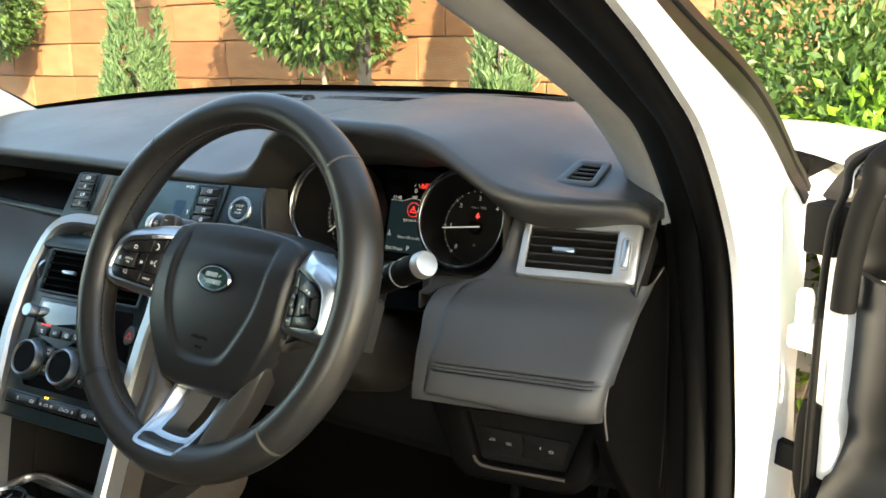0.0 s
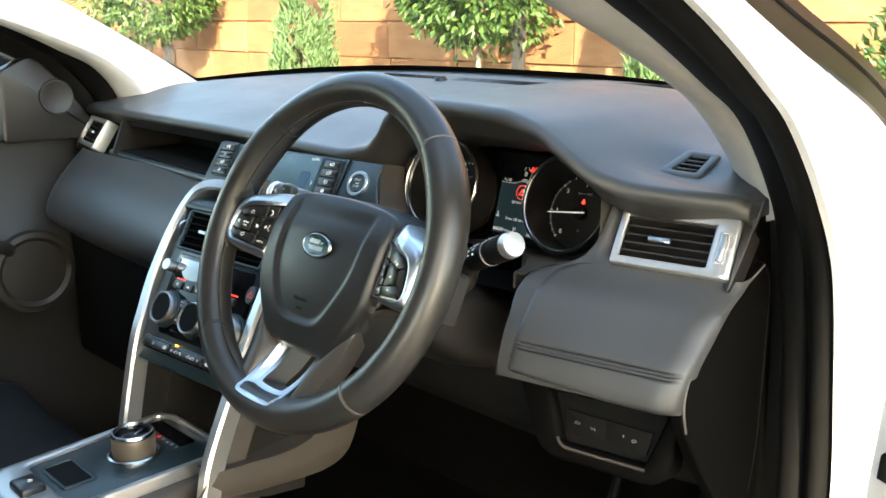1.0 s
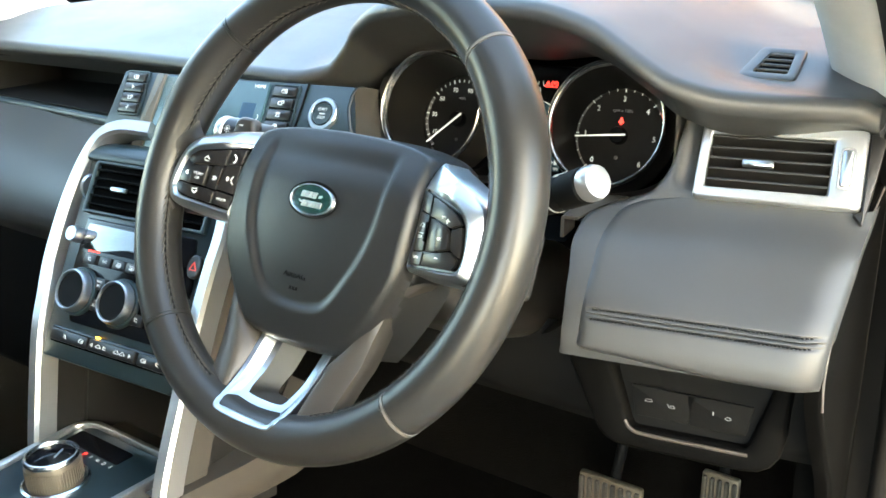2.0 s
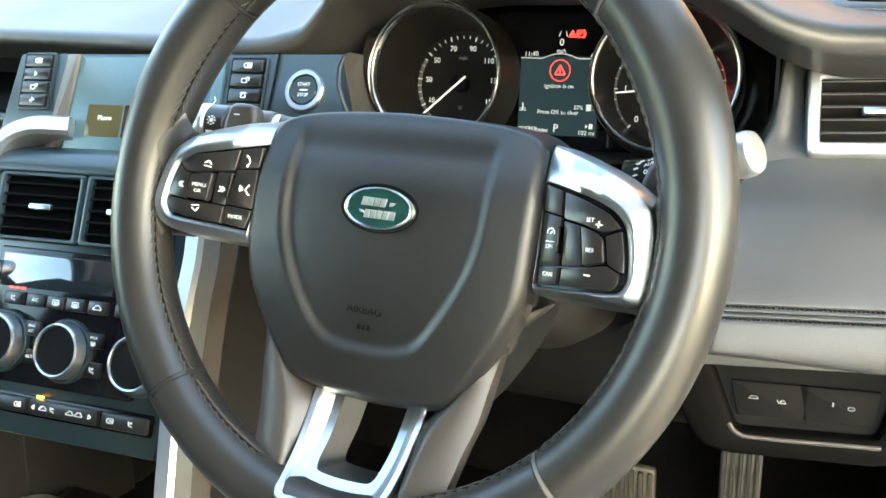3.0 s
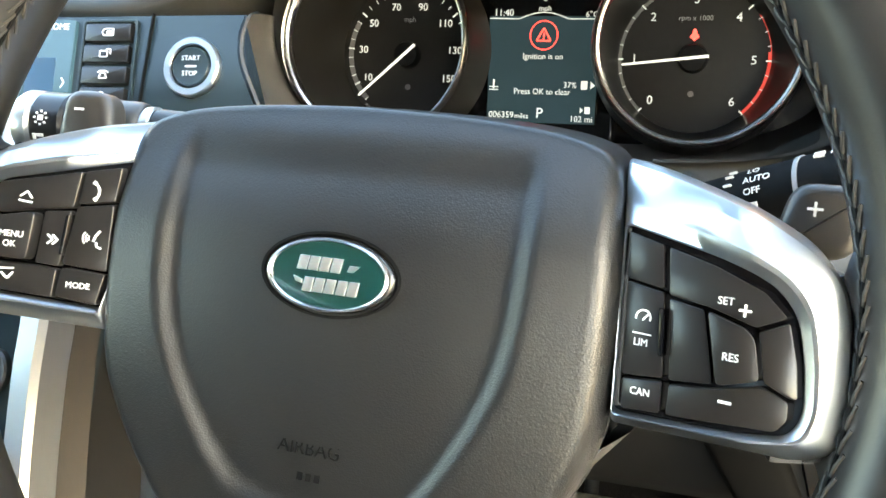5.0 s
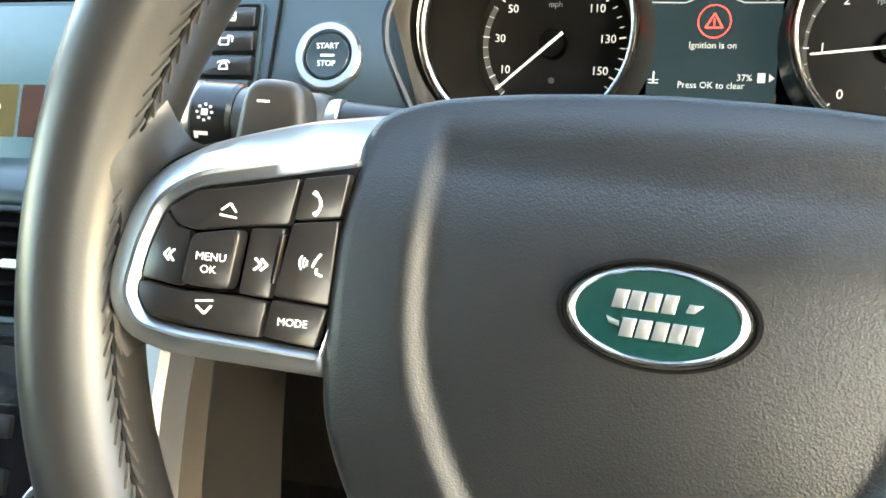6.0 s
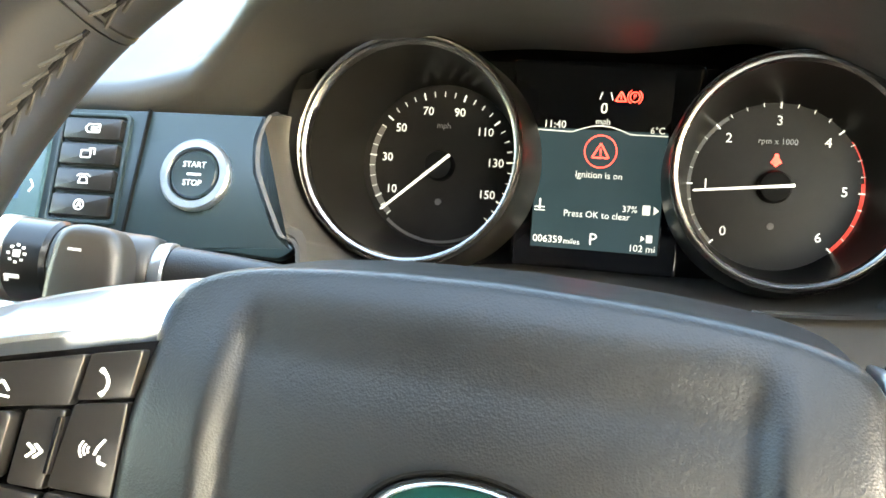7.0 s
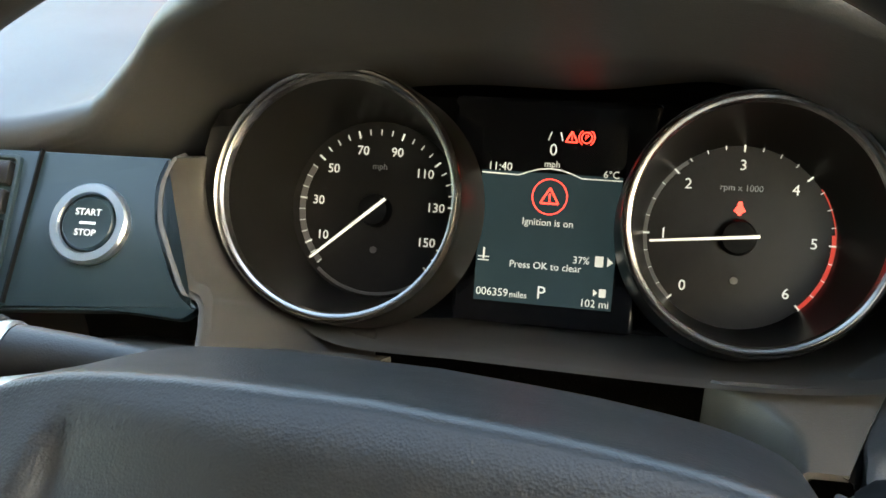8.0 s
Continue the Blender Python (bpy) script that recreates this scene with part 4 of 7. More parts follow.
def build_vent(name, m, label, flip=1):
    """Rectangular air vent: local x across, y up the face, z to the driver."""
    v = thing(name, m, label, "air vent", "outer air vents")
    o = rpoly([(-0.0595, -0.031), (0.0595, -0.031), (0.0605, 0.031), (-0.0585, 0.031)], 0.004, 4)
    i = rpoly([(-0.0515, -0.0215), (0.036, -0.0215), (0.037, 0.0215), (-0.0505, 0.0215)], 0.002, 4)
    if flip < 0:
        o, i = [(-x, y) for x, y in o[::-1]], [(-x, y) for x, y in i[::-1]]
    part("vent_frame", ringplate(o, i, -0.02, 0.004, 0.003), M_SILVER, v, "brushed silver vent frame", angle=30)
    # shade behind the slats, put in as a black fill
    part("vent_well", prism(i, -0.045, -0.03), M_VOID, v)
    bm = ringplate([(x * 1.01, y * 1.01) for x, y in i], [(x * 0.985, y * 0.98) for x, y in i], -0.045, 0.0005, 0.0005)
    part("vent_liner", bm, M_BLACK, v)
    for k in range(5):
        y = -0.0175 + 0.0088 * k
        bm = prism(rpoly([(-0.011, -0.0012), (0.011, -0.0012), (0.011, 0.0012), (-0.011, 0.0012)], 0.001), -0.0435, 0.0435, 0)
        bm.transform(T(-0.0072 * flip, y, -0.0085) @ Matrix(((0, 0, 1, 0), (0, 1, 0, 0), (-1, 0, 0, 0), (0, 0, 0, 1))) @ T(0, 0, 0, 0, 0, -14))
        part("slat", bm, M_PLASTIC, v)
    part("tab", box(-0.022, 0.001, -0.0025, 0.0025, -0.002, 0.004, 0.0012), M_SATIN, v, "silver slat tab", m=T(-0.004 * flip, -0.0005, 0))
    f = 1 if flip > 0 else -1
    o2, i2 = rpoly([(0.0415, -0.0165), (0.0525, -0.0165), (0.0530, 0.0165), (0.0420, 0.0165)], 0.004, 4), rpoly([(0.0432, -0.0145), (0.0508, -0.0145), (0.0513, 0.0145), (0.0437, 0.0145)], 0.003, 4)
    if f < 0:
        o2, i2 = [(-x, y) for x, y in o2[::-1]], [(-x, y) for x, y in i2[::-1]]
    part("wheel_slot", ringplate(o2, i2, 0.002, 0.0046, 0.0005), M_GREY_PRINT, v, "dark-edged thumbwheel slot")
    part("thumbwheel", prism(i2, 0.0, 0.0062, 0.0022), M_SATIN, v, "silver thumbwheel")
    cheek = rpoly([(0.0608, 0.030), (0.0720, 0.026), (0.0690, 0.0), (0.0620, -0.042), (0.0545, -0.0335), (0.0602, -0.0315)], [0.001, 0.004, 0.01, 0.003, 0.002, 0.001], 3)
    if f < 0:
        cheek = [(-x, y) for x, y in cheek[::-1]]
    part("vent_cheek", prism(cheek, -0.03, 0.0015, 0.0012), M_PLASTIC, v, "dark outer cheek of the vent")
    return v


build_vent("air_vent", T(0.2545, 0.2470, 1.0548, 57, 0, 10.5), "silver-framed air vent with black slats beside the driver's door")
build_vent("air_vent", T(-0.996, 0.2440, 1.0560, 57, 0, -11), "silver-framed air vent with black slats at the passenger end", -1)


# ---- instruments ----
def build_cluster():
    c = thing("instrument_cluster", T(-0.0012, 0.3262, 1.0465, 73, 0, 1.2), "instrument cluster with two chrome-ringed dials and a lit display", "instrument cluster")
    part("backplate", prism(rpoly([(-0.165, -0.062), (0.165, -0.062), (0.165, 0.062), (-0.165, 0.062)], 0.02), -0.020, -0.012), M_GLOSS, c)
    bm = prism(rpoly([(-0.052, 0.062), (0.052, 0.062), (0.045, -0.052), (-0.045, -0.052)], 0.004), -0.012, -0.0005, 0.002)
    part("display_surround", bm, M_GLOSS, c, "gloss black display surround")

    def dial(x, name, lab, size=0.972, shift=0.0060, rise=0.0036):
        f = part(name, lathe([(0.0, 0.0), (0.0500, 0.0), (0.0505, -0.003)], 72), M_DIAL, c, lab, m=T(x, 0, 0.001))
        sx, sy = math.copysign(shift, x), rise

        def turned(profile, n=84):
            return grid([[(sx * z / 0.045 + r * size * math.cos(2 * math.pi * j / n), sy * z / 0.045 + r * size * math.sin(2 * math.pi * j / n), z) for j in range(n)] for r, z in profile], close_v=True)

        part("gauge_cone", turned([(0.0480, 0.0), (0.0500, 0.006), (0.0535, 0.018), (0.0566, 0.034), (0.0580, 0.0430), (0.0612, 0.0450), (0.0580, 0.010), (0.0500, 0.0)]), M_CONE, f, "smoked gauge cone")
        part("gauge_bezel", turned([(0.0578, 0.0425), (0.0588, 0.0456), (0.0600, 0.0462), (0.0606, 0.0458), (0.0611, 0.0476), (0.0619, 0.0484), (0.0629, 0.0472), (0.0634, 0.0440)]), M_BEZEL, f, "chrome gauge ring")
        part("gauge_skirt", turned([(0.0632, 0.0452), (0.0640, 0.0420), (0.0646, 0.0150)]), M_CONE, f, "smoked outer gauge wall")
        return f

    def ray_mark(bm, a, r0, r1, w):
        ca, sa = math.cos(radians(a)), math.sin(radians(a))
        bar(bm, (r0 * ca, r0 * sa), (r1 * ca, r1 * sa), w, 0.0006, 0.0012)

    def arc(bm, a0, a1, r0, r1, z0, z1, n=40):
        rows = []
        for k in range(n + 1):
            a = radians(a0 + (a1 - a0) * k / n)
            ca, sa = math.cos(a), math.sin(a)
            rows.append([(r0 * ca, r0 * sa, z0), (r0 * ca, r0 * sa, z1), (r1 * ca, r1 * sa, z1), (r1 * ca, r1 * sa, z0)])
        grid(rows, close_v=True, bm=bm)

    def needle(f, a, hubx):
        part("needle_hub", lathe([(0.0085, 0.0), (0.0085, 0.004), (0.0075, 0.0075), (0.0, 0.0085)], 32), M_BLACK, f, "black needle hub")
        bm = prism([(-0.009, -0.0008), (0.0405, -0.00055), (0.0412, 0.0), (0.0405, 0.00055), (-0.009, 0.0008)], 0.0085, 0.0100, 0.0004)
        part("needle", bm, M_NEEDLE, f, "white pointer", m=T(0, 0, 0, 0, 0, a))

    # road speed
    f = dial(-0.0886, "speedometer", "black speedometer dial", 0.952, 0.0074, 0.0048)
    ang = lambda v: 225 - v * 1.6875  # noqa: E731
    bm = bmesh.new()
    for v in range(0, 161, 5):
        if v % 20 == 10:
            ray_mark(bm, ang(v), 0.0380, 0.0418, 0.0008)
        else:
            ray_mark(bm, ang(v), 0.0388, 0.0416, 0.0004)
    part("scale_marks", bm, M_LIT, f, "white speed marks")
    bm = bmesh.new()
    arc(bm, ang(0), ang(45), 0.0386, 0.0418, 0.0002, 0.0005)
    arc(bm, 228, 318, 0.0425, 0.0440, 0.0002, 0.0012)
    part("dial_band", bm, M_DIALRING, f)
    for v in range(10, 151, 20):
        words("numeral", str(v), 0.0065, M_LIT, f, T(0.0315 * math.cos(radians(ang(v))), 0.0315 * math.sin(radians(ang(v))), 0.0008))
    words("unit", "mph", 0.0046, M_GREY_PRINT, f, T(0.0005, 0.0225, 0.0008))
    part("sensor_dot", lathe([(0, 0.0010), (0.0018, 0.0008), (0.0018, 0)], 16), M_DIALRING, f, m=T(0, -0.0205, 0))
    needle(f, 221, -0.092)

    # engine speed
    f = dial(0.0900, "rev_counter", "black rev counter dial with a red band", 0.906, 0.0030, 0.0056)
    ang2 = lambda v: 90 + (3 - v) * 45.5  # noqa: E731
    bm = bmesh.new()
    for k in range(0, 25):
        v = k / 4
        if k % 4 == 0:
            ray_mark(bm, ang2(v), 0.0408, 0.0452, 0.0008)
        else:
            ray_mark(bm, ang2(v), 0.0420, 0.0450, 0.0004)
    part("scale_marks", bm, M_LIT, f, "white engine speed marks")
    bm = bmesh.new()
    arc(bm, ang2(0), ang2(2.2), 0.0418, 0.0452, 0.0002, 0.0005)
    arc(bm, 226, 314, 0.0455, 0.0470, 0.0002, 0.0012)
    part("dial_band", bm, M_DIALRING, f)
    bm = bmesh.new()
    arc(bm, ang2(4.85), ang2(6.0), 0.0420, 0.0444, 0.0002, 0.0009)
    arc(bm, ang2(4.2), ang2(4.85), 0.0435, 0.0444, 0.0002, 0.0009)
    part("red_band", bm, M_REDARC, f, "red warning band")
    for v in range(0, 7):
        words("numeral", str(v), 0.0071, M_LIT, f, T(0.0342 * math.cos(radians(ang2(v))), 0.0342 * math.sin(radians(ang2(v))), 0.0008))
    words("unit", "rpm x 1000", 0.0042, M_GREY_PRINT, f, T(0.0, 0.0235, 0.0008))
    bm = prism(rpoly([(-0.0030, 0.0125), (-0.0012, 0.0150), (-0.0008, 0.0172), (0.0008, 0.0172), (0.0012, 0.0150), (0.0030, 0.0125), (0.0012, 0.0118), (0.0006, 0.0105), (-0.0006, 0.0105), (-0.0012, 0.0118)], 0.0006), 0.0004, 0.001)
    part("seat_belt_lamp", bm, M_RED, f, "red seat belt lamp")
    part("sensor_dot", lathe([(0, 0.0010), (0.0018, 0.0008), (0.0018, 0)], 16), M_DIALRING, f, m=T(0, -0.0205, 0))
    needle(f, 186.5, 0.091)

    # central display
    scr = part("display", prism([(-0.0375, -0.0465), (0.0375, -0.0465), (0.0385, 0.050), (-0.0385, 0.050)], 0.004, 0.0075, 0.0005), M_GLOSS, c, "lit information display")
    part("display_field", prism([(-0.0362, -0.0455), (0.0362, -0.0455), (0.0370, 0.0225), (-0.0370, 0.0225)], 0.0074, 0.0077), M_LCD, scr, "blue-black lit field")
    scr.matrix_basis = T(0, 0.0030, -0.0055) @ Matrix.Diagonal((0.94, 0.96, 1, 1))
    Z = 0.0079
    w = lambda t, x, y, s, m=M_LIT: words("lettering", t, s, m, scr, T(x, y, Z))  # noqa: E731
    w("11:40", -0.0275, 0.0245, 0.0060)
    w("6°C", 0.0310, 0.0235, 0.0052)
    w("0", 0.0, 0.0345, 0.0085)
    w("mph", 0.0, 0.0272, 0.0048)
    w("Ignition is on", 0.0, -0.0030, 0.0052)
    w("Press OK to clear", 0.0005, -0.0255, 0.0052)
    w("006359", -0.0265, -0.0410, 0.0058)
    w("miles", -0.0125, -0.0414, 0.0046)
    w("P", -0.0005, -0.0395, 0.0095)
    w("102 mi", 0.0275, -0.0425, 0.0055)
    w("37%", 0.0190, -0.0210, 0.0052)
    bm = bmesh.new()
    pts = [(-0.0370, 0.0212), (-0.0170, 0.0208)] + [(-0.0170 + 0.0055 * k, 0.0208 + 0.0042 * math.sin(math.pi * k / 6)) for k in range(1, 6)] + [(0.0160, 0.0208), (0.0370, 0.0208)]
    for a, b in zip(pts, pts[1:]):
        bar(bm, a, b, 0.0006, Z - 0.0002, Z)
    part("display_line", bm, M_LIT, scr, "white dividing line")
    # thermometer, fuel pumps, lane marks
    bm = bmesh.new()
    bar(bm, (-0.0325, -0.0240), (-0.0325, -0.0180), 0.0010, Z - 0.0002, Z)
    for k in range(2):
        bar(bm, (-0.0355, -0.0228 - 0.0018 * k), (-0.0295, -0.0228 - 0.0018 * k), 0.0006, Z - 0.0002, Z)
    part("temperature_symbol", bm, M_LIT, scr, "white thermometer symbol")
    bm = bmesh.new()
    prism(rpoly([(0.0262, -0.0235), (0.0305, -0.0235), (0.0305, -0.0180), (0.0262, -0.0180)], 0.0006), Z - 0.0002, Z, bm=bm)
    prism([(0.0325, -0.0232), (0.0355, -0.0208), (0.0325, -0.0184)], Z - 0.0002, Z, bm=bm)
    part("fuel_symbol", bm, M_LIT, scr, "white fuel pump symbol")
    bm = bmesh.new()
    prism(rpoly([(0.0295, -0.0388), (0.0330, -0.0388), (0.0330, -0.0345), (0.0295, -0.0345)], 0.0005), Z - 0.0002, Z, bm=bm)
    prism([(0.0265, -0.0385), (0.0288, -0.0367), (0.0265, -0.0349)], Z - 0.0002, Z, bm=bm)
    part("range_symbol", bm, M_LIT, scr, "white range symbol")
    bm = bmesh.new()
    bar(bm, (-0.0030, 0.0395), (-0.0015, 0.0440), 0.0006, Z - 0.0002, Z)
    bar(bm, (0.0032, 0.0440), (0.0045, 0.0395), 0.0006, Z - 0.0002, Z)
    part("lane_symbol", bm, M_LIT, scr, "white lane marks")
    bm = bmesh.new()
    arc(bm, 0, 360, 0.0088, 0.0094, Z - 0.0002, Z, 48)
    bm.transform(T(0, 0.0105, 0))
    tri = [(-0.0048, 0.0070), (0.0048, 0.0070), (0.0, 0.0150)]
    for a, b in zip(tri, tri[1:] + tri[:1]):
        bar(bm, a, b, 0.0009, Z - 0.0002, Z)
    bar(bm, (0, 0.0092), (0, 0.0122), 0.0009, Z - 0.0002, Z)
    bar(bm, (0, 0.0078), (0, 0.0086), 0.0009, Z - 0.0002, Z)
    part("warning_symbol", bm, M_RED, scr, "red ringed warning triangle")
    bm = bmesh.new()
    tri = [(0.0060, 0.0392), (0.0122, 0.0392), (0.0091, 0.0446)]
    for a, b in zip(tri, tri[1:] + tri[:1]):
        bar(bm, a, b, 0.0009, Z - 0.0002, Z)
    bar(bm, (0.0091, 0.0402), (0.0091, 0.0426), 0.0008, Z - 0.0002, Z)
    part("warning_symbol", bm, M_RED, scr, "small red warning triangle")
    bm = bmesh.new()
    ring = bmesh.new()
    arc(ring, 0, 360, 0.0024, 0.0031, Z - 0.0002, Z, 28)
    arc(ring, 120, 240, 0.0038, 0.0044, Z - 0.0002, Z, 14)
    arc(ring, -60, 60, 0.0038, 0.0044, Z - 0.0002, Z, 14)
    merge(bm, ring, T(0.0168, 0.0418, 0))
    part("brake_symbol", bm, M_RED, scr, "red brake lamp")
    w("P", 0.0168, 0.0418, 0.0040, M_RED)
    return c


build_cluster()


# ---- centre stack ----
M_SCREEN = mat("hazy screen", (0.016, 0.036, 0.046), 0.26, emit=0.18, spec=0.6, var=0.25, vscale=14)
M_BLUE = mat("blue print", (0.05, 0.25, 0.6), 0.5, emit=0.04)
M_DISPLAY = mat("glossy display", (0.008, 0.012, 0.016), 0.06, emit=0.02, spec=1.0, coat=1.0)
M_TILE = mat("ochre tile", (0.06, 0.05, 0.02), 0.1, emit=0.03, spec=1.0, coat=1.0)
M_TILE2 = mat("dark red tile", (0.035, 0.018, 0.015), 0.1, emit=0.03, spec=1.0, coat=1.0)
M_TILE3 = mat("green tile", (0.06, 0.09, 0.03), 0.1, emit=0.05, spec=1.0, coat=1.0)
M_TILE4 = mat("blue tile", (0.03, 0.07, 0.12), 0.1, emit=0.05, spec=1.0, coat=1.0)
M_BRONZE = mat("bronze-grey metal", (0.13, 0.11, 0.085), 0.45, metal=0.4, var=0.08, vscale=30)
M_PEDAL = mat("dull scuffed metal", (0.16, 0.135, 0.10), 0.5, metal=0.5, var=0.3, vscale=60)
STACK = T(-0.3408, 0.0688, 0.8754, 0, 0, 4) @ T(0, 0, 0, 60)
UPPER = T(-0.3569, 0.0860, 0.8628, 0, 0, 4) @ T(0, 0, 0, 60)   # the recessed panel round the screen


def pictogram(parent, kind, x, y, s, z):
    """A small printed switch symbol: card, camera, phone, ring, car, arrow, seat or fan."""
    bm = bmesh.new()
    z0, z1, w = z - 0.0002, z + 0.0002, 0.0006

    def line(*pts):
        for a, b in zip(pts, pts[1:]):
            bar(bm, (x + a[0] * s, y + a[1] * s), (x + b[0] * s, y + b[1] * s), w, z0, z1)

    if kind == "card":
        line((-0.7, 0), (-0.4, 0.4), (0.8, 0.4), (0.8, -0.4), (-0.4, -0.4), (-0.7, 0))
        line((-0.1, 0.1), (0.6, 0.1))
        line((-0.1, -0.15), (0.6, -0.15))
    elif kind == "camera":
        line((-0.7, -0.4), (-0.7, 0.3), (0.3, 0.3), (0.3, -0.4), (-0.7, -0.4))
        line((0.1, 0.5), (0.7, 0.5), (0.7, -0.1))
    elif kind == "phone":
        line((-0.7, 0.25), (-0.4, 0.45), (0.4, 0.45), (0.7, 0.25))
        line((-0.3, 0.2), (-0.5, -0.4), (0.5, -0.4), (0.3, 0.2), (-0.3, 0.2))
    elif kind == "ring":
        line(*[(0.5 * math.cos(k * math.pi / 6), 0.5 * math.sin(k * math.pi / 6)) for k in range(13)])
        line((-0.2, -0.25), (0, 0.28), (0.2, -0.25))
    elif kind == "car":
        line((-0.8, -0.3), (-0.8, 0.0), (-0.45, 0.08), (-0.25, 0.4), (0.4, 0.4), (0.6, 0.05), (0.8, 0.0), (0.8, -0.3), (-0.8, -0.3))
    elif kind == "screen":
        line((-0.7, -0.3), (-0.55, 0.45), (0.55, 0.45), (0.7, -0.3), (-0.7, -0.3))
        for k in (-0.3, 0.0, 0.3):
            line((k, 0.25), (k + 0.05, -0.55))
    elif kind == "left":
        line((0.3, 0.4), (-0.3, 0.0), (0.3, -0.4), (0.3, 0.4))
    elif kind == "arrow":
        line((-0.3, 0.4), (0.3, 0.0), (-0.3, -0.4), (-0.3, 0.4))
    elif kind == "seat":
        line((-0.4, 0.5), (-0.25, -0.25), (0.45, -0.3), (0.45, -0.5))
        line((0.0, 0.4), (0.0, 0.05))
        line((0.3, 0.4), (0.3, 0.05))
    else:
        line((-0.6, 0.0), (0.6, 0.0))
        line((0.0, -0.5), (0.0, 0.5))
        line((-0.4, -0.35), (0.4, 0.35))
    part("symbol", bm, M_ICON, parent)


def rrect(x0, x1, y0, y1, r=0.002, n=3):
    return rpoly([(x0, y0), (x1, y0), (x1, y1), (x0, y1)], r, n)


START_END = [(0.2170, 0.2615), (0.2146, 0.2560), (0.2132, 0.2485), (0.2143, 0.2360), (0.2195, 0.2240), (0.2250, 0.2135), (0.2303, 0.2045), (0.2390, 0.1985)]


def build_stack():
    s = thing("centre_stack", STACK, "blue-black centre stack with vents, climate panel and buttons", "centre stack")
    U = STACK.inverted() @ UPPER

    def upper(name, bm, material, label="", **more):
        return part(name, bm, material, s, label, m=U, **more)

    # upper fascia round the screen
    up = rpoly([(-0.135, 0.168), (0.128, 0.168), (0.140, 0.190), (0.205, 0.1945), (0.232, 0.1930)] + START_END[::-1] + [(-0.122, 0.2615)], 0.003, 3)
    upper("upper_fascia", prism(up, -0.008, -0.002, 0.002), M_FASCIA, "satin blue-black upper fascia")
    low = rpoly([(-0.104, -0.078), (0.098, -0.078), (0.103, 0.0), (0.112, 0.146), (-0.118, 0.146), (-0.110, 0.0)], 0.004, 3)
    part("lower_fascia", prism(low, -0.06, 0.0, 0.003), M_FASCIA, s, "satin blue-black lower fascia")
    # rounded brow between screen and vents
    brow = prism(rpoly([(0.1415, -0.045), (0.1415, 0.0055), (0.1500, 0.0065), (0.1620, 0.0005), (0.1715, -0.0200), (0.1715, -0.045)], [0.001, 0.004, 0.006, 0.012, 0.006, 0.001], 5), -0.118, 0.112)
    brow.transform(Matrix(((0, 0, 1, 0), (1, 0, 0, 0), (0, 1, 0, 0), (0, 0, 0, 1))))
    part("vent_brow", brow, M_FASCIA, s, "rounded brow above the vents", angle=30)

    # two vents with slats
    for side, xc in ((-1, -0.0557), (1, 0.0392)):
        o = rrect(-0.0470, 0.0470, -0.0300, 0.0300, 0.004)
        i = rrect(-0.0407, 0.0407, -0.0262, 0.0262, 0.003)
        v = part("stack_vent", ringplate(o, i, -0.03, 0.005, 0.002), M_FASCIA, s, "stack air vent", m=T(xc, 0.1130, 0.0))
        # thin black sheet in place of the vent's shaded depth
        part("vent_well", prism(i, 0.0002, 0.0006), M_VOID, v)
        for k in range(5):
            y = -0.0195 + 0.0098 * k
            part("slat", prism(rrect(-0.0405, 0.0405, y - 0.0011, y + 0.0011, 0.0005), 0.0, 0.0046, 0.0006), M_LOWER, v)
        part("tab", box(-0.014, 0.010, -0.0025, 0.0025, 0.003, 0.0075, 0.0012), M_SATIN, v, "silver slat tab", m=T(side * -0.006, 0.0, 0))
    part("thumbwheel", lathe([(0.0, -0.0022), (0.013, -0.0022), (0.0145, 0.0), (0.013, 0.0022), (0.0, 0.0022)], 32), M_SATIN, s, "silver thumbwheel", m=T(-0.1085, 0.113, -0.004, 0, 90, 0))

    # climate panel: gloss glass, display, key row, knobs
    gl = rpoly([(-0.090, 0.078), (0.076, 0.078), (0.088, 0.030), (0.088, 0.0), (0.070, -0.036), (-0.070, -0.036), (-0.088, 0.0), (-0.090, 0.030)], 0.004, 4)
    cp = part("climate_panel", prism(gl, -0.002, 0.003, 0.001), M_GLOSS, s, "gloss black climate panel")
    for k, x in enumerate((-0.0640, -0.0396, -0.0175, 0.0030, 0.0257, 0.0530)):
        part("button", prism(rrect(x - 0.0098, x + 0.0098, 0.0285, 0.0395, 0.0015), 0.002, 0.0062, 0.001), M_BUTTON, cp)
        if k == 1:
            words("lettering", "A/C", 0.0046, M_ICON, cp, T(x, 0.0340, 0.0064))
        else:
            pictogram(cp, ("seat", "", "screen", "screen", "car", "seat")[k], x, 0.0340, 0.0050, 0.0063)
    part("climate_display", prism(rrect(-0.084, 0.036, 0.0435, 0.0725, 0.002), 0.002, 0.0034, 0.0003), M_DISPLAY, cp, "glossy climate display reflecting the sky")
    for x in (-0.0640, 0.0530):
        bm = bmesh.new()
        for k in range(3):
            bar(bm, (x - 0.009 + 0.0065 * k, 0.0428), (x - 0.004 + 0.0065 * k, 0.0428), 0.0018, 0.003, 0.0034)
        part("heater_lamp", bm, M_RED, cp, "row of red heater lamps")
    for x, y in ((-0.0387, 0.0105), (-0.0345, -0.0126), (0.0270, 0.0075), (0.0295, -0.0160)):
        part("button", prism(rrect(x - 0.0090, x + 0.0090, y - 0.0062, y + 0.0062, 0.0015), 0.002, 0.0058, 0.001), M_BUTTON, cp)
    words("lettering", "MAX", 0.0036, M_ICON, cp, T(-0.0387, 0.0126, 0.006))
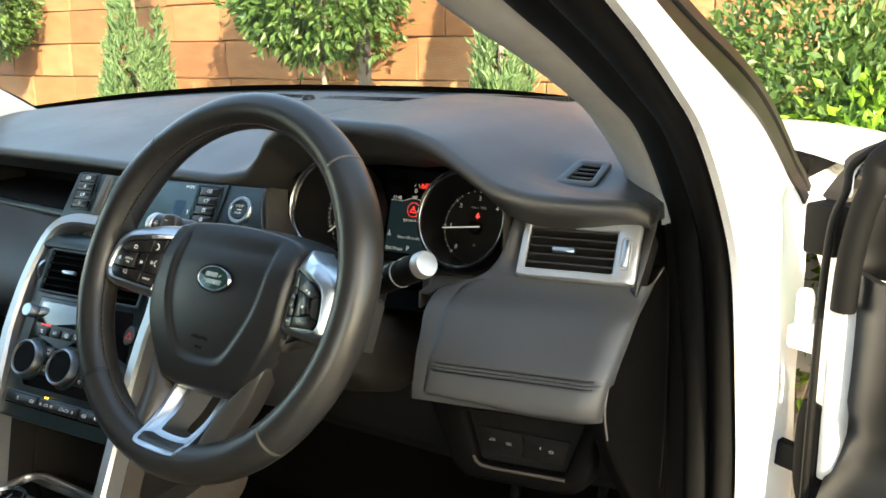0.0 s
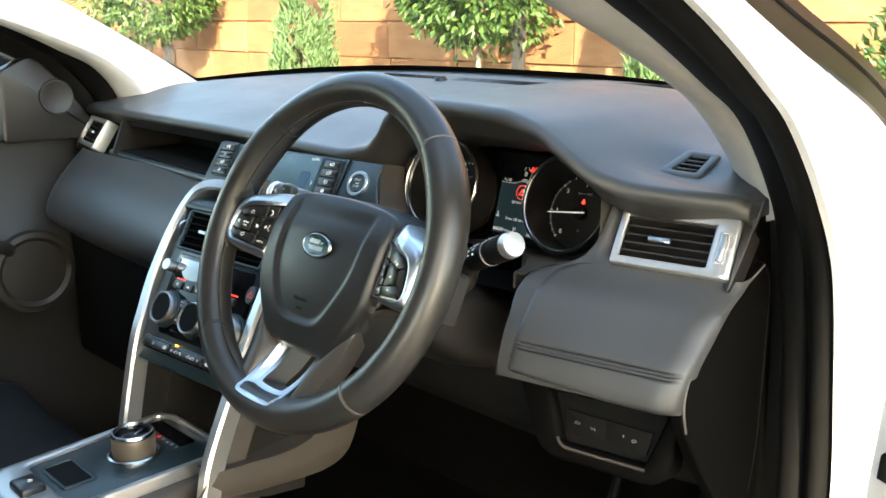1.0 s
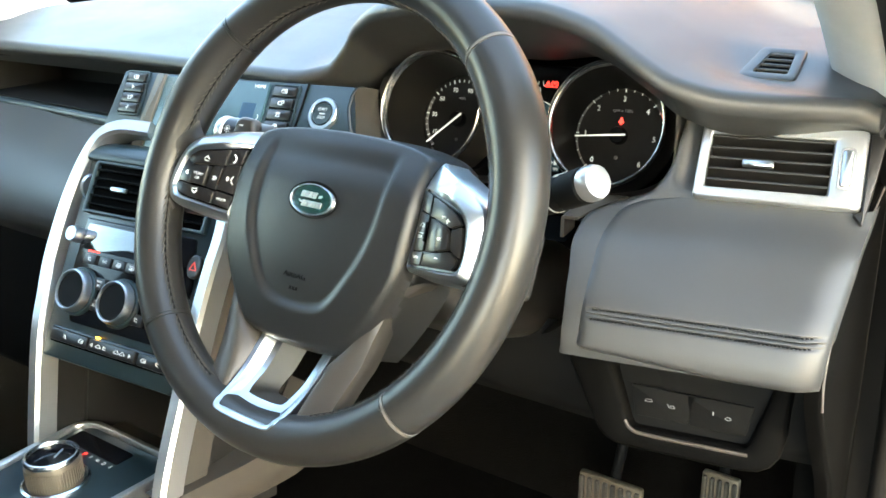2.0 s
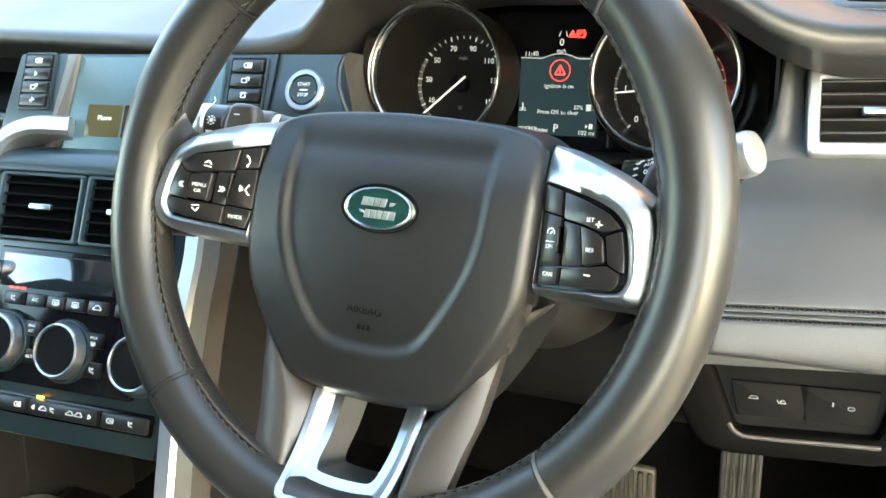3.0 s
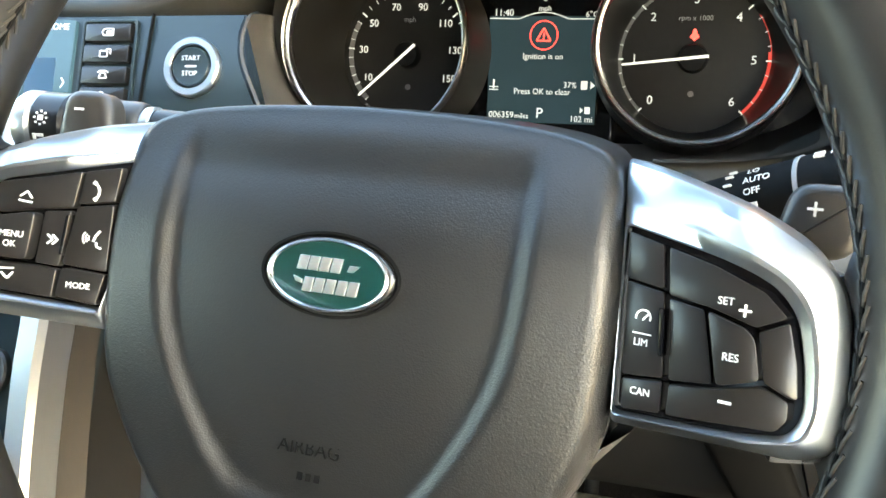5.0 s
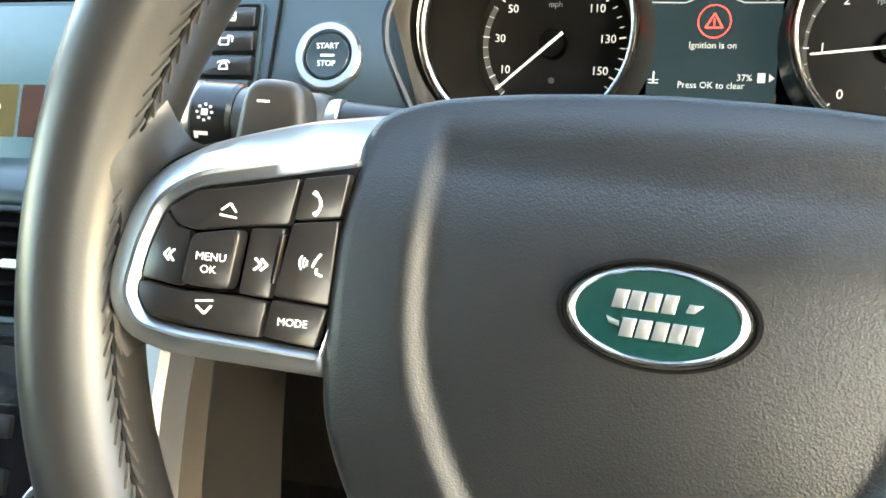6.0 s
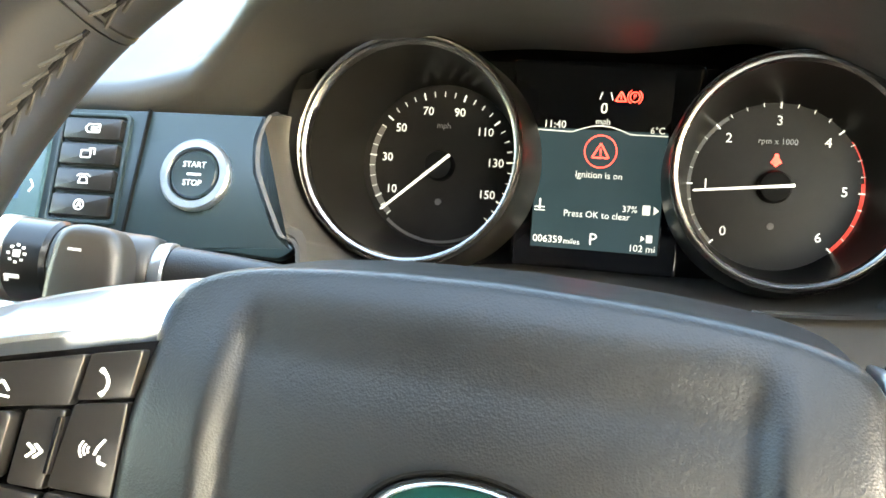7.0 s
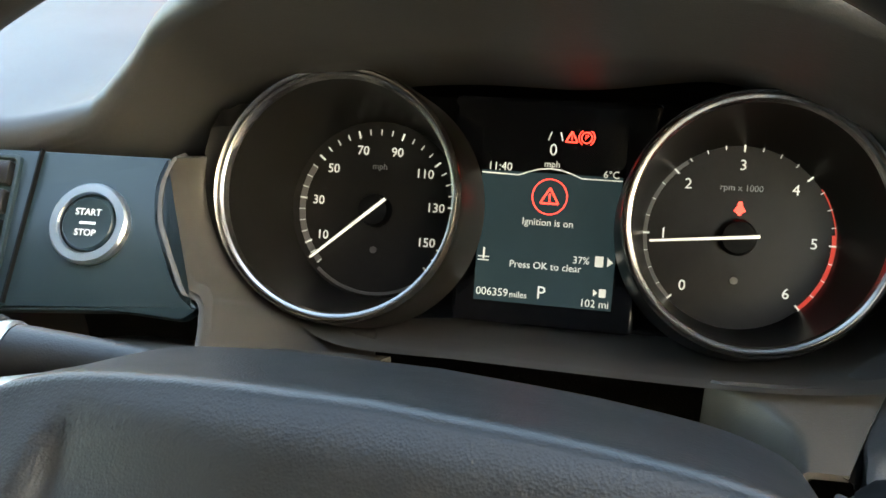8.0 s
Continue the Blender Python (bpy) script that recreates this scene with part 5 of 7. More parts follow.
    words("lettering", "A/C", 0.0036, M_ICON, cp, T(-0.0387, 0.0084, 0.006))
    words("lettering", "AUTO", 0.0040, M_ICON, cp, T(-0.0345, -0.0126, 0.006))
    words("lettering", "MAX", 0.0036, M_ICON, cp, T(0.0270, 0.0098, 0.006))
    pictogram(cp, "screen", 0.0270, 0.0050, 0.0034, 0.006)
    pictogram(cp, "seat", 0.0295, -0.0160, 0.0050, 0.006)
    for x, y in ((-0.0670, -0.0025), (0.0, -0.0040), (0.0757, -0.0055)):
        part("knob_collar", lathe([(0.0265, 0.0), (0.0265, 0.005), (0.0255, 0.0065), (0.0235, 0.007)], 56), M_FASCIA, s, "dark knob collar", m=T(x, y, 0.001))
        kn = part("climate_knob", lathe([(0.0228, 0.004), (0.0232, 0.007), (0.0230, 0.014), (0.0220, 0.0172), (0.0208, 0.0180), (0.0197, 0.0172), (0.0192, 0.0150), (0.0, 0.0148)], 64), M_SATIN, s, "silver-ringed climate knob", m=T(x, y, 0))
        part("knob_face", lathe([(0.0194, 0.0148), (0.0190, 0.0156), (0.0, 0.0158)], 48), M_BLACK, kn, "black knob face")
        if x:     # blue to red temperature marks beside the outer knobs
            for sgn, a0, a1, mm in ((-1, 205, 232, M_BLUE), (-1, 150, 178, M_REDARC)):
                bm = bmesh.new()
                q = [(x + 0.0285 * math.cos(radians(a0 + (a1 - a0) * k / 8)), y + 0.0285 * math.sin(radians(a0 + (a1 - a0) * k / 8))) for k in range(9)]
                for a, b in zip(q, q[1:]):
                    bar(bm, a, b, 0.0011, 0.0028, 0.0034)
                part("temperature_mark", bm, mm, cp, "short coloured temperature arc")
    # small push knob and hazard button
    part("audio_knob", lathe([(0.0088, 0.0), (0.0088, 0.010), (0.0078, 0.0125), (0.0, 0.013)], 36), M_SATIN, s, "small silver audio knob", m=T(-0.0955, 0.0565, 0.002))
    hz = part("hazard_button", lathe([(0.0105, 0.0), (0.0105, 0.004), (0.0092, 0.0052), (0.0, 0.0046)], 40, 0.85, 1.15), M_PLASTIC, s, "oval hazard warning button", m=T(0.0862, 0.0500, 0.001))
    bm = bmesh.new()
    tri = [(-0.0045, -0.0035), (0.0045, -0.0035), (0.0, 0.0045)]
    for a, b in zip(tri, tri[1:] + tri[:1]):
        bar(bm, a, b, 0.0011, 0.0048, 0.0055)
    part("symbol", bm, M_REDARC, hz, "red triangle")
    # lower row of keys
    part("key_strip", prism(rrect(-0.094, 0.0935, -0.0610, -0.0435, 0.003), -0.002, 0.0025, 0.001), M_GLOSS, s, "gloss black key strip")
    for x0, x1, marks in ((-0.0905, -0.0305, (("seat", -0.066), ("card", -0.040))), (-0.0280, 0.0430, (("left", -0.0230), ("car", -0.0125), ("seat", -0.0030), ("car", 0.0155), ("car", 0.0245), ("arrow", 0.0357))), (0.0467, 0.0910, (("card", 0.0557), ("seat", 0.0757)))):
        part("key", prism(rrect(x0, x1, -0.0588, -0.0462, 0.002), 0.002, 0.0060, 0.0012), M_BUTTON, s)
        for kind, x in marks:
            pictogram(s, kind, x, -0.0525, 0.0044, 0.0062)
    part("key_lamp", prism(rrect(-0.0235, -0.0165, -0.0452, -0.0432, 0.0005), 0.002, 0.003), mat("amber lamp", (0.9, 0.4, 0.03), 0.5, emit=1.0), s, "amber key lamp")
    # touch screen
    scr = upper("screen", prism(rpoly([(-0.0525, 0.1715), (0.107, 0.1715), (0.107, 0.258), (-0.0475, 0.258)], 0.002, 3), -0.004, 0.0005, 0.0005), M_SCREEN, "glossy touch screen showing a faint menu")
    words("lettering", "HOME", 0.0055, M_ICON, scr, T(0.095, 0.2536, 0.0007))
    words("lettering", "Phone", 0.0060, M_ICON, scr, T(-0.010, 0.2015, 0.0007))
    part("menu_tile", prism(rrect(-0.030, 0.008, 0.1845, 0.2135, 0.001), 0.0004, 0.0006), M_TILE, scr, "ochre menu tile")
    part("menu_tile", prism(rrect(0.010, 0.024, 0.1845, 0.2135, 0.001), 0.00045, 0.00065), M_TILE2, scr, "dark red menu tile")
    part("menu_tile", prism(rrect(0.076, 0.096, 0.1780, 0.2000, 0.001), 0.0004, 0.0006), M_TILE3, scr, "green menu tile")
    part("menu_tile", prism(rrect(0.076, 0.096, 0.2130, 0.2350, 0.001), 0.0004, 0.0006), M_TILE4, scr, "blue menu tile")
    bm = bmesh.new()
    bar(bm, (0.1010, 0.2230), (0.1030, 0.2200), 0.0008, 0.0004, 0.0007)
    bar(bm, (0.1030, 0.2200), (0.1010, 0.2170), 0.0008, 0.0004, 0.0007)
    part("symbol", bm, M_ICON, scr)
    upper("screen_side", prism(rpoly([(-0.0720, 0.169), (-0.0530, 0.169), (-0.0478, 0.260), (-0.0620, 0.260)], 0.002), -0.004, 0.003, 0.002), M_BRONZE, "bronze-grey strip beside the screen")
    # switch columns
    for x, y0, pitch, kinds in ((-0.0955, 0.2160, 0.0124, ("fan", "camera", "arrow", "card")), (0.1300, 0.2117, 0.0127, ("ring", "phone", "camera", "card"))):
        y1 = y0 + 3 * pitch
        col = upper("switch_column", ringplate(rrect(x - 0.0185, x + 0.0185, y0 - 0.0085, y1 + 0.0085, 0.003), rrect(x - 0.0165, x + 0.0165, y0 - 0.0065, y1 + 0.0065, 0.002), -0.003, 0.0005, 0.0008), M_FASCIA, "column of four menu switches")
        part("column_well", prism(rrect(x - 0.0165, x + 0.0165, y0 - 0.0065, y1 + 0.0065, 0.002), -0.004, -0.0025), M_BLACK, col)
        for k in range(4):
            y = y0 + pitch * k
            part("switch", prism(rrect(x - 0.0150, x + 0.0150, y - 0.0053, y + 0.0053, 0.0013), -0.003, 0.0022, 0.0010), M_BUTTON, col)
            pictogram(col, kinds[k], x, y, 0.0050, 0.0024)
    # start button
    b = part("start_button", lathe([(0.0174, -0.001), (0.0174, 0.0022), (0.0164, 0.0034), (0.0132, 0.0034), (0.0124, 0.0020)], 64), M_SATIN, s, "silver-ringed start and stop button", m=U @ T(0.1858, 0.2299, -0.001))
    part("button_face", lathe([(0.0126, 0.0), (0.0124, 0.0014), (0.0108, 0.0032), (0.0, 0.0022)], 48), M_FASCIA, b, "dark concave push face")
    words("lettering", "START", 0.0040, M_ICON, b, T(0, 0.0044, 0.0034))
    words("lettering", "STOP", 0.0040, M_ICON, b, T(0, -0.0044, 0.0034))
    bm = bmesh.new()
    bar(bm, (-0.0035, 0), (0.0035, 0), 0.0010, 0.0023, 0.0029)
    part("symbol", bm, M_ICON, b)
    # moulded cheek that turns from the start panel in to the instruments
    rows = []
    edge = smooth_path([tuple(UPPER @ Vector((x, y, -0.002))) for x, y in START_END] + [(-0.106, 0.160, 1.013), (-0.086, 0.176, 1.0085), (-0.056, 0.206, 1.0050)], 4)
    for k, a in enumerate(edge):
        f = k / (len(edge) - 1)
        th = radians(166 + 122 * f ** 1.1)
        b = Vector((-0.096 + 0.0655 * math.cos(th), 0.279, 1.063 + 0.0655 * math.sin(th)))
        row = [a + Vector((-0.0006, 0.010, 0)), a + Vector((-0.0004, 0.0006, 0)), a + Vector((0.0006, -0.0012, 0)), a + Vector((0.0022, -0.0004, 0))]
        for g in (0.08, 0.18, 0.32, 0.5, 0.7, 0.86, 1.0):
            row.append((a + Vector((0.0022, 0, 0))).lerp(b, g) + Vector((0.0040 * math.sin(math.pi * g) * (1 - smoothstep(0.5, 0.9, f)), 0.0, -0.003 * math.sin(math.pi * g) * smoothstep(0.6, 1.0, f))))
        rows.append(row)
    bm = grid(rows)
    bm.transform(STACK.inverted())
    part("surround_cheek", shell(bm, 0.002), M_SURROUND, s, "dark moulded cheek beside the instruments", angle=60)
    upper("fascia_seam", prism([(0.1525, 0.194), (0.1533, 0.194), (0.1576, 0.2615), (0.1568, 0.2615)], -0.002, 0.0004), M_BLACK)
    return s


stack = build_stack()


# ---- silver struts either side of the stack, and the console ----
STRUT = {-1: [(-0.405, 0.176, 1.028), (-0.437, 0.160, 1.030), (-0.462, 0.146, 1.014), (-0.477, 0.118, 0.965), (-0.475, 0.082, 0.903), (-0.462, 0.056, 0.861), (-0.450, 0.034, 0.820), (-0.436, 0.006, 0.730), (-0.434, 0.000, 0.700)],
         1: [(-0.285, 0.182, 1.026), (-0.258, 0.166, 1.024), (-0.240, 0.148, 1.000), (-0.235, 0.123, 0.950), (-0.236, 0.104, 0.915), (-0.234, 0.078, 0.868), (-0.227, 0.046, 0.812), (-0.213, 0.002, 0.738), (-0.206, -0.014, 0.690)]}


def strut(side):
    """A bent silver strip from below the shelf down to the console."""
    return smooth_path(STRUT[side], 8)


for side, lab in ((-1, "slim silver strut on the passenger side of the stack"), (1, "slim silver strut on the driver's side of the stack")):
    st = thing("silver_strut", T(0, 0, 0), lab, "trim strip", "silver struts of the stack")
    pts = strut(side)
    sec = [(-0.008, -0.014), (0.008, -0.014), (0.009, 0.008), (0.006, 0.012), (-0.006, 0.012), (-0.009, 0.008)]
    part("strip", sweep(pts, sec, up=(0, -0.8, 0.6)), M_SILVER, st, "satin silver strip", angle=30)
    rows = [[(p.x - side * 0.004, p.y + 0.008, p.z - 0.004) for p in pts], [(p.x - side * 0.002, p.y + 0.03, p.z - 0.012) for p in pts], [(p.x - side * 0.002, p.y + 0.048, p.z - 0.016) for p in pts], [(p.x - side * 0.010, p.y + 0.052, p.z - 0.018) for p in pts]]
    # driver's side cheek in paler taupe, for the light that falls on it
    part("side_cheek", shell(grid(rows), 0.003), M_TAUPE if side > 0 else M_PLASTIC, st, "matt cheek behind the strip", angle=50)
    rows = [[(p.x - side * 0.012, p.y + 0.045, p.z - 0.018) for p in pts], [(p.x - side * 0.018, p.y + 0.10, p.z - 0.04) for p in pts], [(p.x - side * 0.018, p.y + 0.16, p.z - 0.05) for p in pts]]
    part("inner_side", shell(grid(rows), 0.003), M_PLASTIC, st, "dark side of the stack behind the strip", angle=50)


def build_console():
    c = thing("centre_console", T(0, 0, 0), "dark centre console with silver edge trims and an open cubby", "centre console")
    zt = 0.712
    CC = -0.345
    body = rpoly([(CC - 0.082, -0.75), (CC + 0.105, -0.75), (CC + 0.105, 0.02), (CC + 0.085, 0.10), (CC - 0.078, 0.10), (CC - 0.086, 0.02)], 0.01, 3)
    part("console_body", prism(body, 0.30, zt - 0.012, 0.012, 3), M_TAUPE, c, "taupe-grey console side")
    top = rpoly([(CC - 0.072, -0.70), (CC + 0.078, -0.70), (CC + 0.080, 0.040), (CC + 0.062, 0.054), (CC - 0.066, 0.054), (CC - 0.080, 0.040)], 0.006, 4)
    part("console_top", prism(top, zt - 0.02, zt, 0.004), M_FASCIA, c, "satin dark console top")
    # flange that sweeps from the foot of the stack up to the dash
    upper = smooth_path([(-0.203, -0.010, 0.726), (-0.203, 0.044, 0.721), (-0.203, 0.096, 0.716), (-0.204, 0.135, 0.718), (-0.206, 0.165, 0.730), (-0.208, 0.195, 0.762)], 5)
    lower = smooth_path([(-0.201, -0.030, 0.702), (-0.201, 0.033, 0.687), (-0.201, 0.110, 0.675), (-0.202, 0.174, 0.670), (-0.204, 0.212, 0.684), (-0.208, 0.240, 0.740)], 5)
    rows = [[a + Vector((-0.030, 0.0, 0.002)), a + Vector((-0.003, 0, 0.0005)), a, a.lerp(b, 0.5) + Vector((0.002, 0, 0)), b, b + Vector((-0.006, 0.0, -0.006)), b + Vector((-0.030, 0, -0.02))] for a, b in zip(upper, lower)]
    part("side_flange", grid(rows), M_TAUPE, c, "curved taupe flange at the foot of the stack", angle=50)
    # silver hoop round the selector plate
    o = rpoly([(CC - 0.074, -0.200), (CC + 0.084, -0.200), (CC + 0.085, 0.044), (CC + 0.064, 0.060), (CC - 0.068, 0.060), (CC - 0.086, 0.044)], [0.02, 0.02, 0.014, 0.012, 0.012, 0.014], 5)
    i = rpoly([(CC - 0.060, -0.150), (CC + 0.072, -0.150), (CC + 0.077, 0.040), (CC + 0.060, 0.0535), (CC - 0.064, 0.0535), (CC - 0.079, 0.040)], [0.012, 0.012, 0.012, 0.010, 0.010, 0.012], 5)
    part("edge_trim", ringplate(o, i, zt - 0.020, zt + 0.005, 0.003), M_SILVER, c, "satin silver edge trim", angle=30)
    # cubby and parking brake switch
    part("cubby", ringplate(rrect(CC - 0.045, CC + 0.028, -0.140, -0.098, 0.005), rrect(CC - 0.041, CC + 0.024, -0.136, -0.102, 0.004), zt - 0.03, zt + 0.0025, 0.001), M_FASCIA, c, "small open cubby")
    part("cubby_well", prism(rrect(CC - 0.041, CC + 0.024, -0.136, -0.102, 0.004), zt - 0.004, zt + 0.0008), M_BLACK, c)
    part("parking_brake_switch", box(CC - 0.020, CC + 0.020, -0.186, -0.156, zt, zt + 0.014, 0.004, 3), M_BUTTON, c, "dark parking brake switch")
    pictogram(c, "ring", CC, -0.168, 0.006, zt + 0.0142)
    # selector plate with gear letters
    part("letter_plate", prism(rrect(CC - 0.068, CC + 0.024, 0.0175, 0.040, 0.003), zt, zt + 0.001), M_GLOSS, c, "gloss black gear letter plate")
    for k, ch in enumerate("PRNDS"):
        words("lettering", ch, 0.0085 if k == 0 else 0.0064, M_RED if k == 0 else M_ICON, c, T(-0.368 + 0.0113 * k, 0.0118, zt + 0.0006))
    return c




console = build_console()
gs = thing("gear_selector", T(-0.345, -0.0355, 0.712), "round silver-rimmed rotary gear selector on the console", "gear selector")
part("selector_ring", lathe([(0.0335, 0.0), (0.0335, 0.003), (0.0310, 0.0045), (0.0290, 0.002)], 56), M_CHROME, gs, "chrome base ring")
part("selector_body", lathe([(0.0265, 0.0), (0.0270, 0.004), (0.0270, 0.026), (0.0262, 0.029)], 72), M_BRONZE, gs, "ribbed bronze-grey knob side")
bm = bmesh.new()
for k in range(60):
    a = 2 * math.pi * k / 60
    box(0.0268, 0.0277, -0.0007, 0.0007, 0.006, 0.024, bm=bm)
    bm.verts.ensure_lookup_table()
    bmesh.ops.transform(bm, matrix=T(0, 0, 0, 0, 0, math.degrees(a)), verts=bm.verts[-8:])
tagged(part("ribs", bm, M_BRONZE, gs, "fine grip ribs"), kind="stuff")
part("selector_rim", lathe([(0.0262, 0.0285), (0.0272, 0.0310), (0.0262, 0.0340), (0.0240, 0.0342), (0.0225, 0.0315)], 72), M_CHROME, gs, "chrome upper rim")
part("selector_face", lathe([(0.0228, 0.0305), (0.0215, 0.0265), (0.0, 0.0262)], 56), M_GLOSS, gs, "dished gloss black face")
part("selector_mark", box(-0.0011, 0.0011, 0.004, 0.0205, 0.0262, 0.0272, 0.0004, 1), M_SILVER, gs, "silver pointer line on the face", m=T(0, 0, 0, 0, 0, 28))


# ---- column, stalks, pedals ----
col = thing("steering_column", T(0, 0, 0), "dark moulded steering column shroud below the wheel", "column shroud")
rows = []
for k, (y, z, w, h) in enumerate(((0.062, 0.985, 0.062, 0.046), (0.085, 0.975, 0.072, 0.050), (0.14, 0.945, 0.078, 0.056), (0.22, 0.920, 0.080, 0.060), (0.30, 0.895, 0.078, 0.060))):
    rows.append([(w * math.copysign(abs(math.cos(a)) ** 0.7, math.cos(a)), y - 0.35 * h * math.sin(a), z + h * math.copysign(abs(math.sin(a)) ** 0.7, math.sin(a))) for a in [2 * math.pi * j / 40 for j in range(40)]])
bm = grid(rows, close_v=True)
bm.verts.ensure_lookup_table()
bm.faces.new([bm.verts[j] for j in range(40)])
part("shroud", bm, M_PLASTIC, col, "dark moulded shroud", angle=50)


def stalk(name, side, label):
    """Stalk beside the column with a printed barrel and a capped end."""
    base, end = Vector((side * 0.074, 0.126, 1.018)), Vector((side * 0.1765, 0.0925, 1.0655))
    if side < 0:
        base, end = Vector((-0.075, 0.092, 1.062)), Vector((-0.178, 0.080, 1.068))
    ax = (end - base).normalized()
    m = Matrix.Translation(base) @ ax.to_track_quat("Z", "Y").to_matrix().to_4x4()
    s = thing(name, m, label, "control stalk", "column stalks")
    L = (end - base).length
    if side < 0:
        part("arm", lathe([(0.0, L * 0.42), (0.0105, L * 0.42), (0.0115, L * 0.43), (0.0122, L * 0.46), (0.0128, L * 0.72), (0.0118, L * 0.74)], 32), M_ARM, s, "grey stalk arm")
        part("neck", lathe([(0.0, 0.0), (0.0075, 0.0), (0.0090, L * 0.20), (0.0098, L * 0.37)], 32), M_PLASTIC, s, "dark tapered stalk neck")
        part("collar_ring", lathe([(0.0098, L * 0.375), (0.0106, L * 0.382), (0.0106, L * 0.402), (0.0100, L * 0.425)], 32), M_SILVER, s, "pale collar ring")
    else:          # the arm bends down to the column
        bend = smooth_path([m.inverted() @ Vector(q) for q in ((0.060, 0.122, 0.996), (0.080, 0.122, 0.999), (0.094, 0.120, 1.008), (0.102, 0.1175, 1.024), (0.112, 0.1145, 1.0350))], 6)
        part("arm", tube(bend, 0.0105, 20), M_PLASTIC, s, "dark bent stalk arm")
    if side < 0:
        barrel = [(0.0, L * 0.73), (0.0128, L * 0.73), (0.0138, L * 0.745), (0.0140, L * 0.865), (0.0125, L * 0.88)]
        cap = [(0.0125, L * 0.875), (0.0142, L * 0.890), (0.0142, L * 0.935), (0.0128, L * 0.960), (0.0, L * 0.965)]
    else:
        barrel = [(0.0, L * 0.32), (0.0100, L * 0.32), (0.0122, L * 0.36), (0.0126, L * 0.72), (0.0120, L * 0.735), (0.0120, L * 0.75), (0.0128, L * 0.765), (0.0130, L * 0.93), (0.0115, L * 0.95)]
        cap = [(0.0115, L * 0.93), (0.0124, L * 0.950), (0.0124, L * 1.00), (0.0112, L * 1.030), (0.0, L * 1.036)]
    part("barrel", lathe(barrel, 48), M_BUTTON if side < 0 else M_BLACK, s, "dark printed stalk barrel", angle=25)
    part("end_cap", lathe(cap, 48), M_SILVER, s, "silver end cap")
    inv = m.inverted().to_3x3()
    seat = (inv @ Vector((0.12 if side > 0 else 0.1, -0.86, 0.5))).normalized()
    a0 = math.atan2(seat.y, seat.x)
    bm = bmesh.new()
    r = 0.0139 if side < 0 else 0.0127
    marks = []
    if side < 0:   # a lamp symbol with rays, and two small strokes
        for k in range(8):
            a = math.pi / 4 * k
            marks.append((0.0027 * math.cos(a), L * 0.815 + 0.0027 * math.sin(a), 0.0008, 0.0008))
        marks += [(0.0, L * 0.815, 0.0022, 0.0022), (-0.0072, L * 0.82, 0.0012, 0.0034), (-0.0078, L * 0.845, 0.0024, 0.0012)]
        marks += [(0.004, L * 0.54, 0.0022, 0.0024), (0.0042, L * 0.50, 0.0006, 0.0014), (0.0030, L * 0.50, 0.0006, 0.0014), (0.0008, L * 0.53, 0.0006, 0.0026)]
    else:          # wiper speeds round the barrel
        marks += [(r * (-1.30 + 0.36 * k), L * 0.455, 0.0005, 0.0030) for k in range(5)]
        marks += [(r * -1.0, L * 0.720, 0.0030, 0.0006), (r * -0.92, L * 0.735, 0.0006, 0.0030), (r * -1.08, L * 0.735, 0.0006, 0.0030), (r * 0.16, L * 0.535, 0.0018, 0.0022)]
        part("pale_ring", lathe([(r - 0.0006, L * 0.655), (r + 0.0003, L * 0.658), (r + 0.0003, L * 0.670), (r - 0.0006, L * 0.673)], 48), M_GREY_PRINT, s, "pale ring round the barrel")
    for u, z, w, h in marks:
        rr = r if side > 0 or z > L * 0.74 else 0.0124
        own = box(rr - 0.0006, rr + 0.0005, -w / 2, w / 2, z - h / 2, z + h / 2)
        merge(bm, own, Matrix.Rotation(a0 + u / rr, 4, "Z"))
    if side > 0:
        for k, (text, f) in enumerate((("LO", 0.535), ("AUTO", 0.55), ("OFF", 0.535), ("MAX", 0.80))):
            a = a0 - 0.94 + 0.36 * (k % 3)
            zc, xc = Vector((math.cos(a), math.sin(a), 0)), Vector((0, 0, 1))
            yc = zc.cross(xc)
            place = Matrix((xc, yc, zc)).transposed().to_4x4()
            place.translation = zc * (r + 0.0004) + Vector((0, 0, L * f))
            words("lettering", text, 0.0036, M_ICON, s, place)
    tagged(part("print_marks", bm, M_ICON, s, "small white printed marks"), kind="stuff")
    return s


stalk("wiper_stalk", 1, "dark wiper stalk with white marks and a silver end cap")
stalk("light_stalk", -1, "dark indicator stalk with lamp symbols and a silver end cap")


def pedal(name, x0, x1, y, z0, z1, label, n):
    p = thing(name, T(0, 0, 0), label, "pedal", "foot pedals")
    part("plate", box(x0, x1, y, y + 0.012, z0, z1, 0.004, 2), M_PEDAL, p, "dull metal pedal plate")
    for k in range(n):
        x = x0 + (x1 - x0) * (k + 0.5) / n
        part("rib", box(x - (x1 - x0) / n * 0.3, x + (x1 - x0) / n * 0.3, y - 0.005, y + 0.001, z0 + 0.004, z1 - 0.004, 0.0015, 1), M_RUBBER, p)
    part("lever", tube(smooth_path([((x0 + x1) / 2, y + 0.014, z1 - 0.02), ((x0 + x1) / 2, y + 0.05, z1 + 0.08), ((x0 + x1) / 2, y + 0.04, z1 + 0.26)], 5), 0.008, 10), M_BLACK, p, "black pedal lever")
    return p


pedal("brake_pedal", -0.048, 0.046, 0.55, 0.440, 0.515, "ribbed brake pedal with rubber strips hanging in the footwell", 8)
pedal("accelerator_pedal", 0.122, 0.170, 0.56, 0.400, 0.570, "tall ribbed accelerator pedal in the dark footwell", 5)


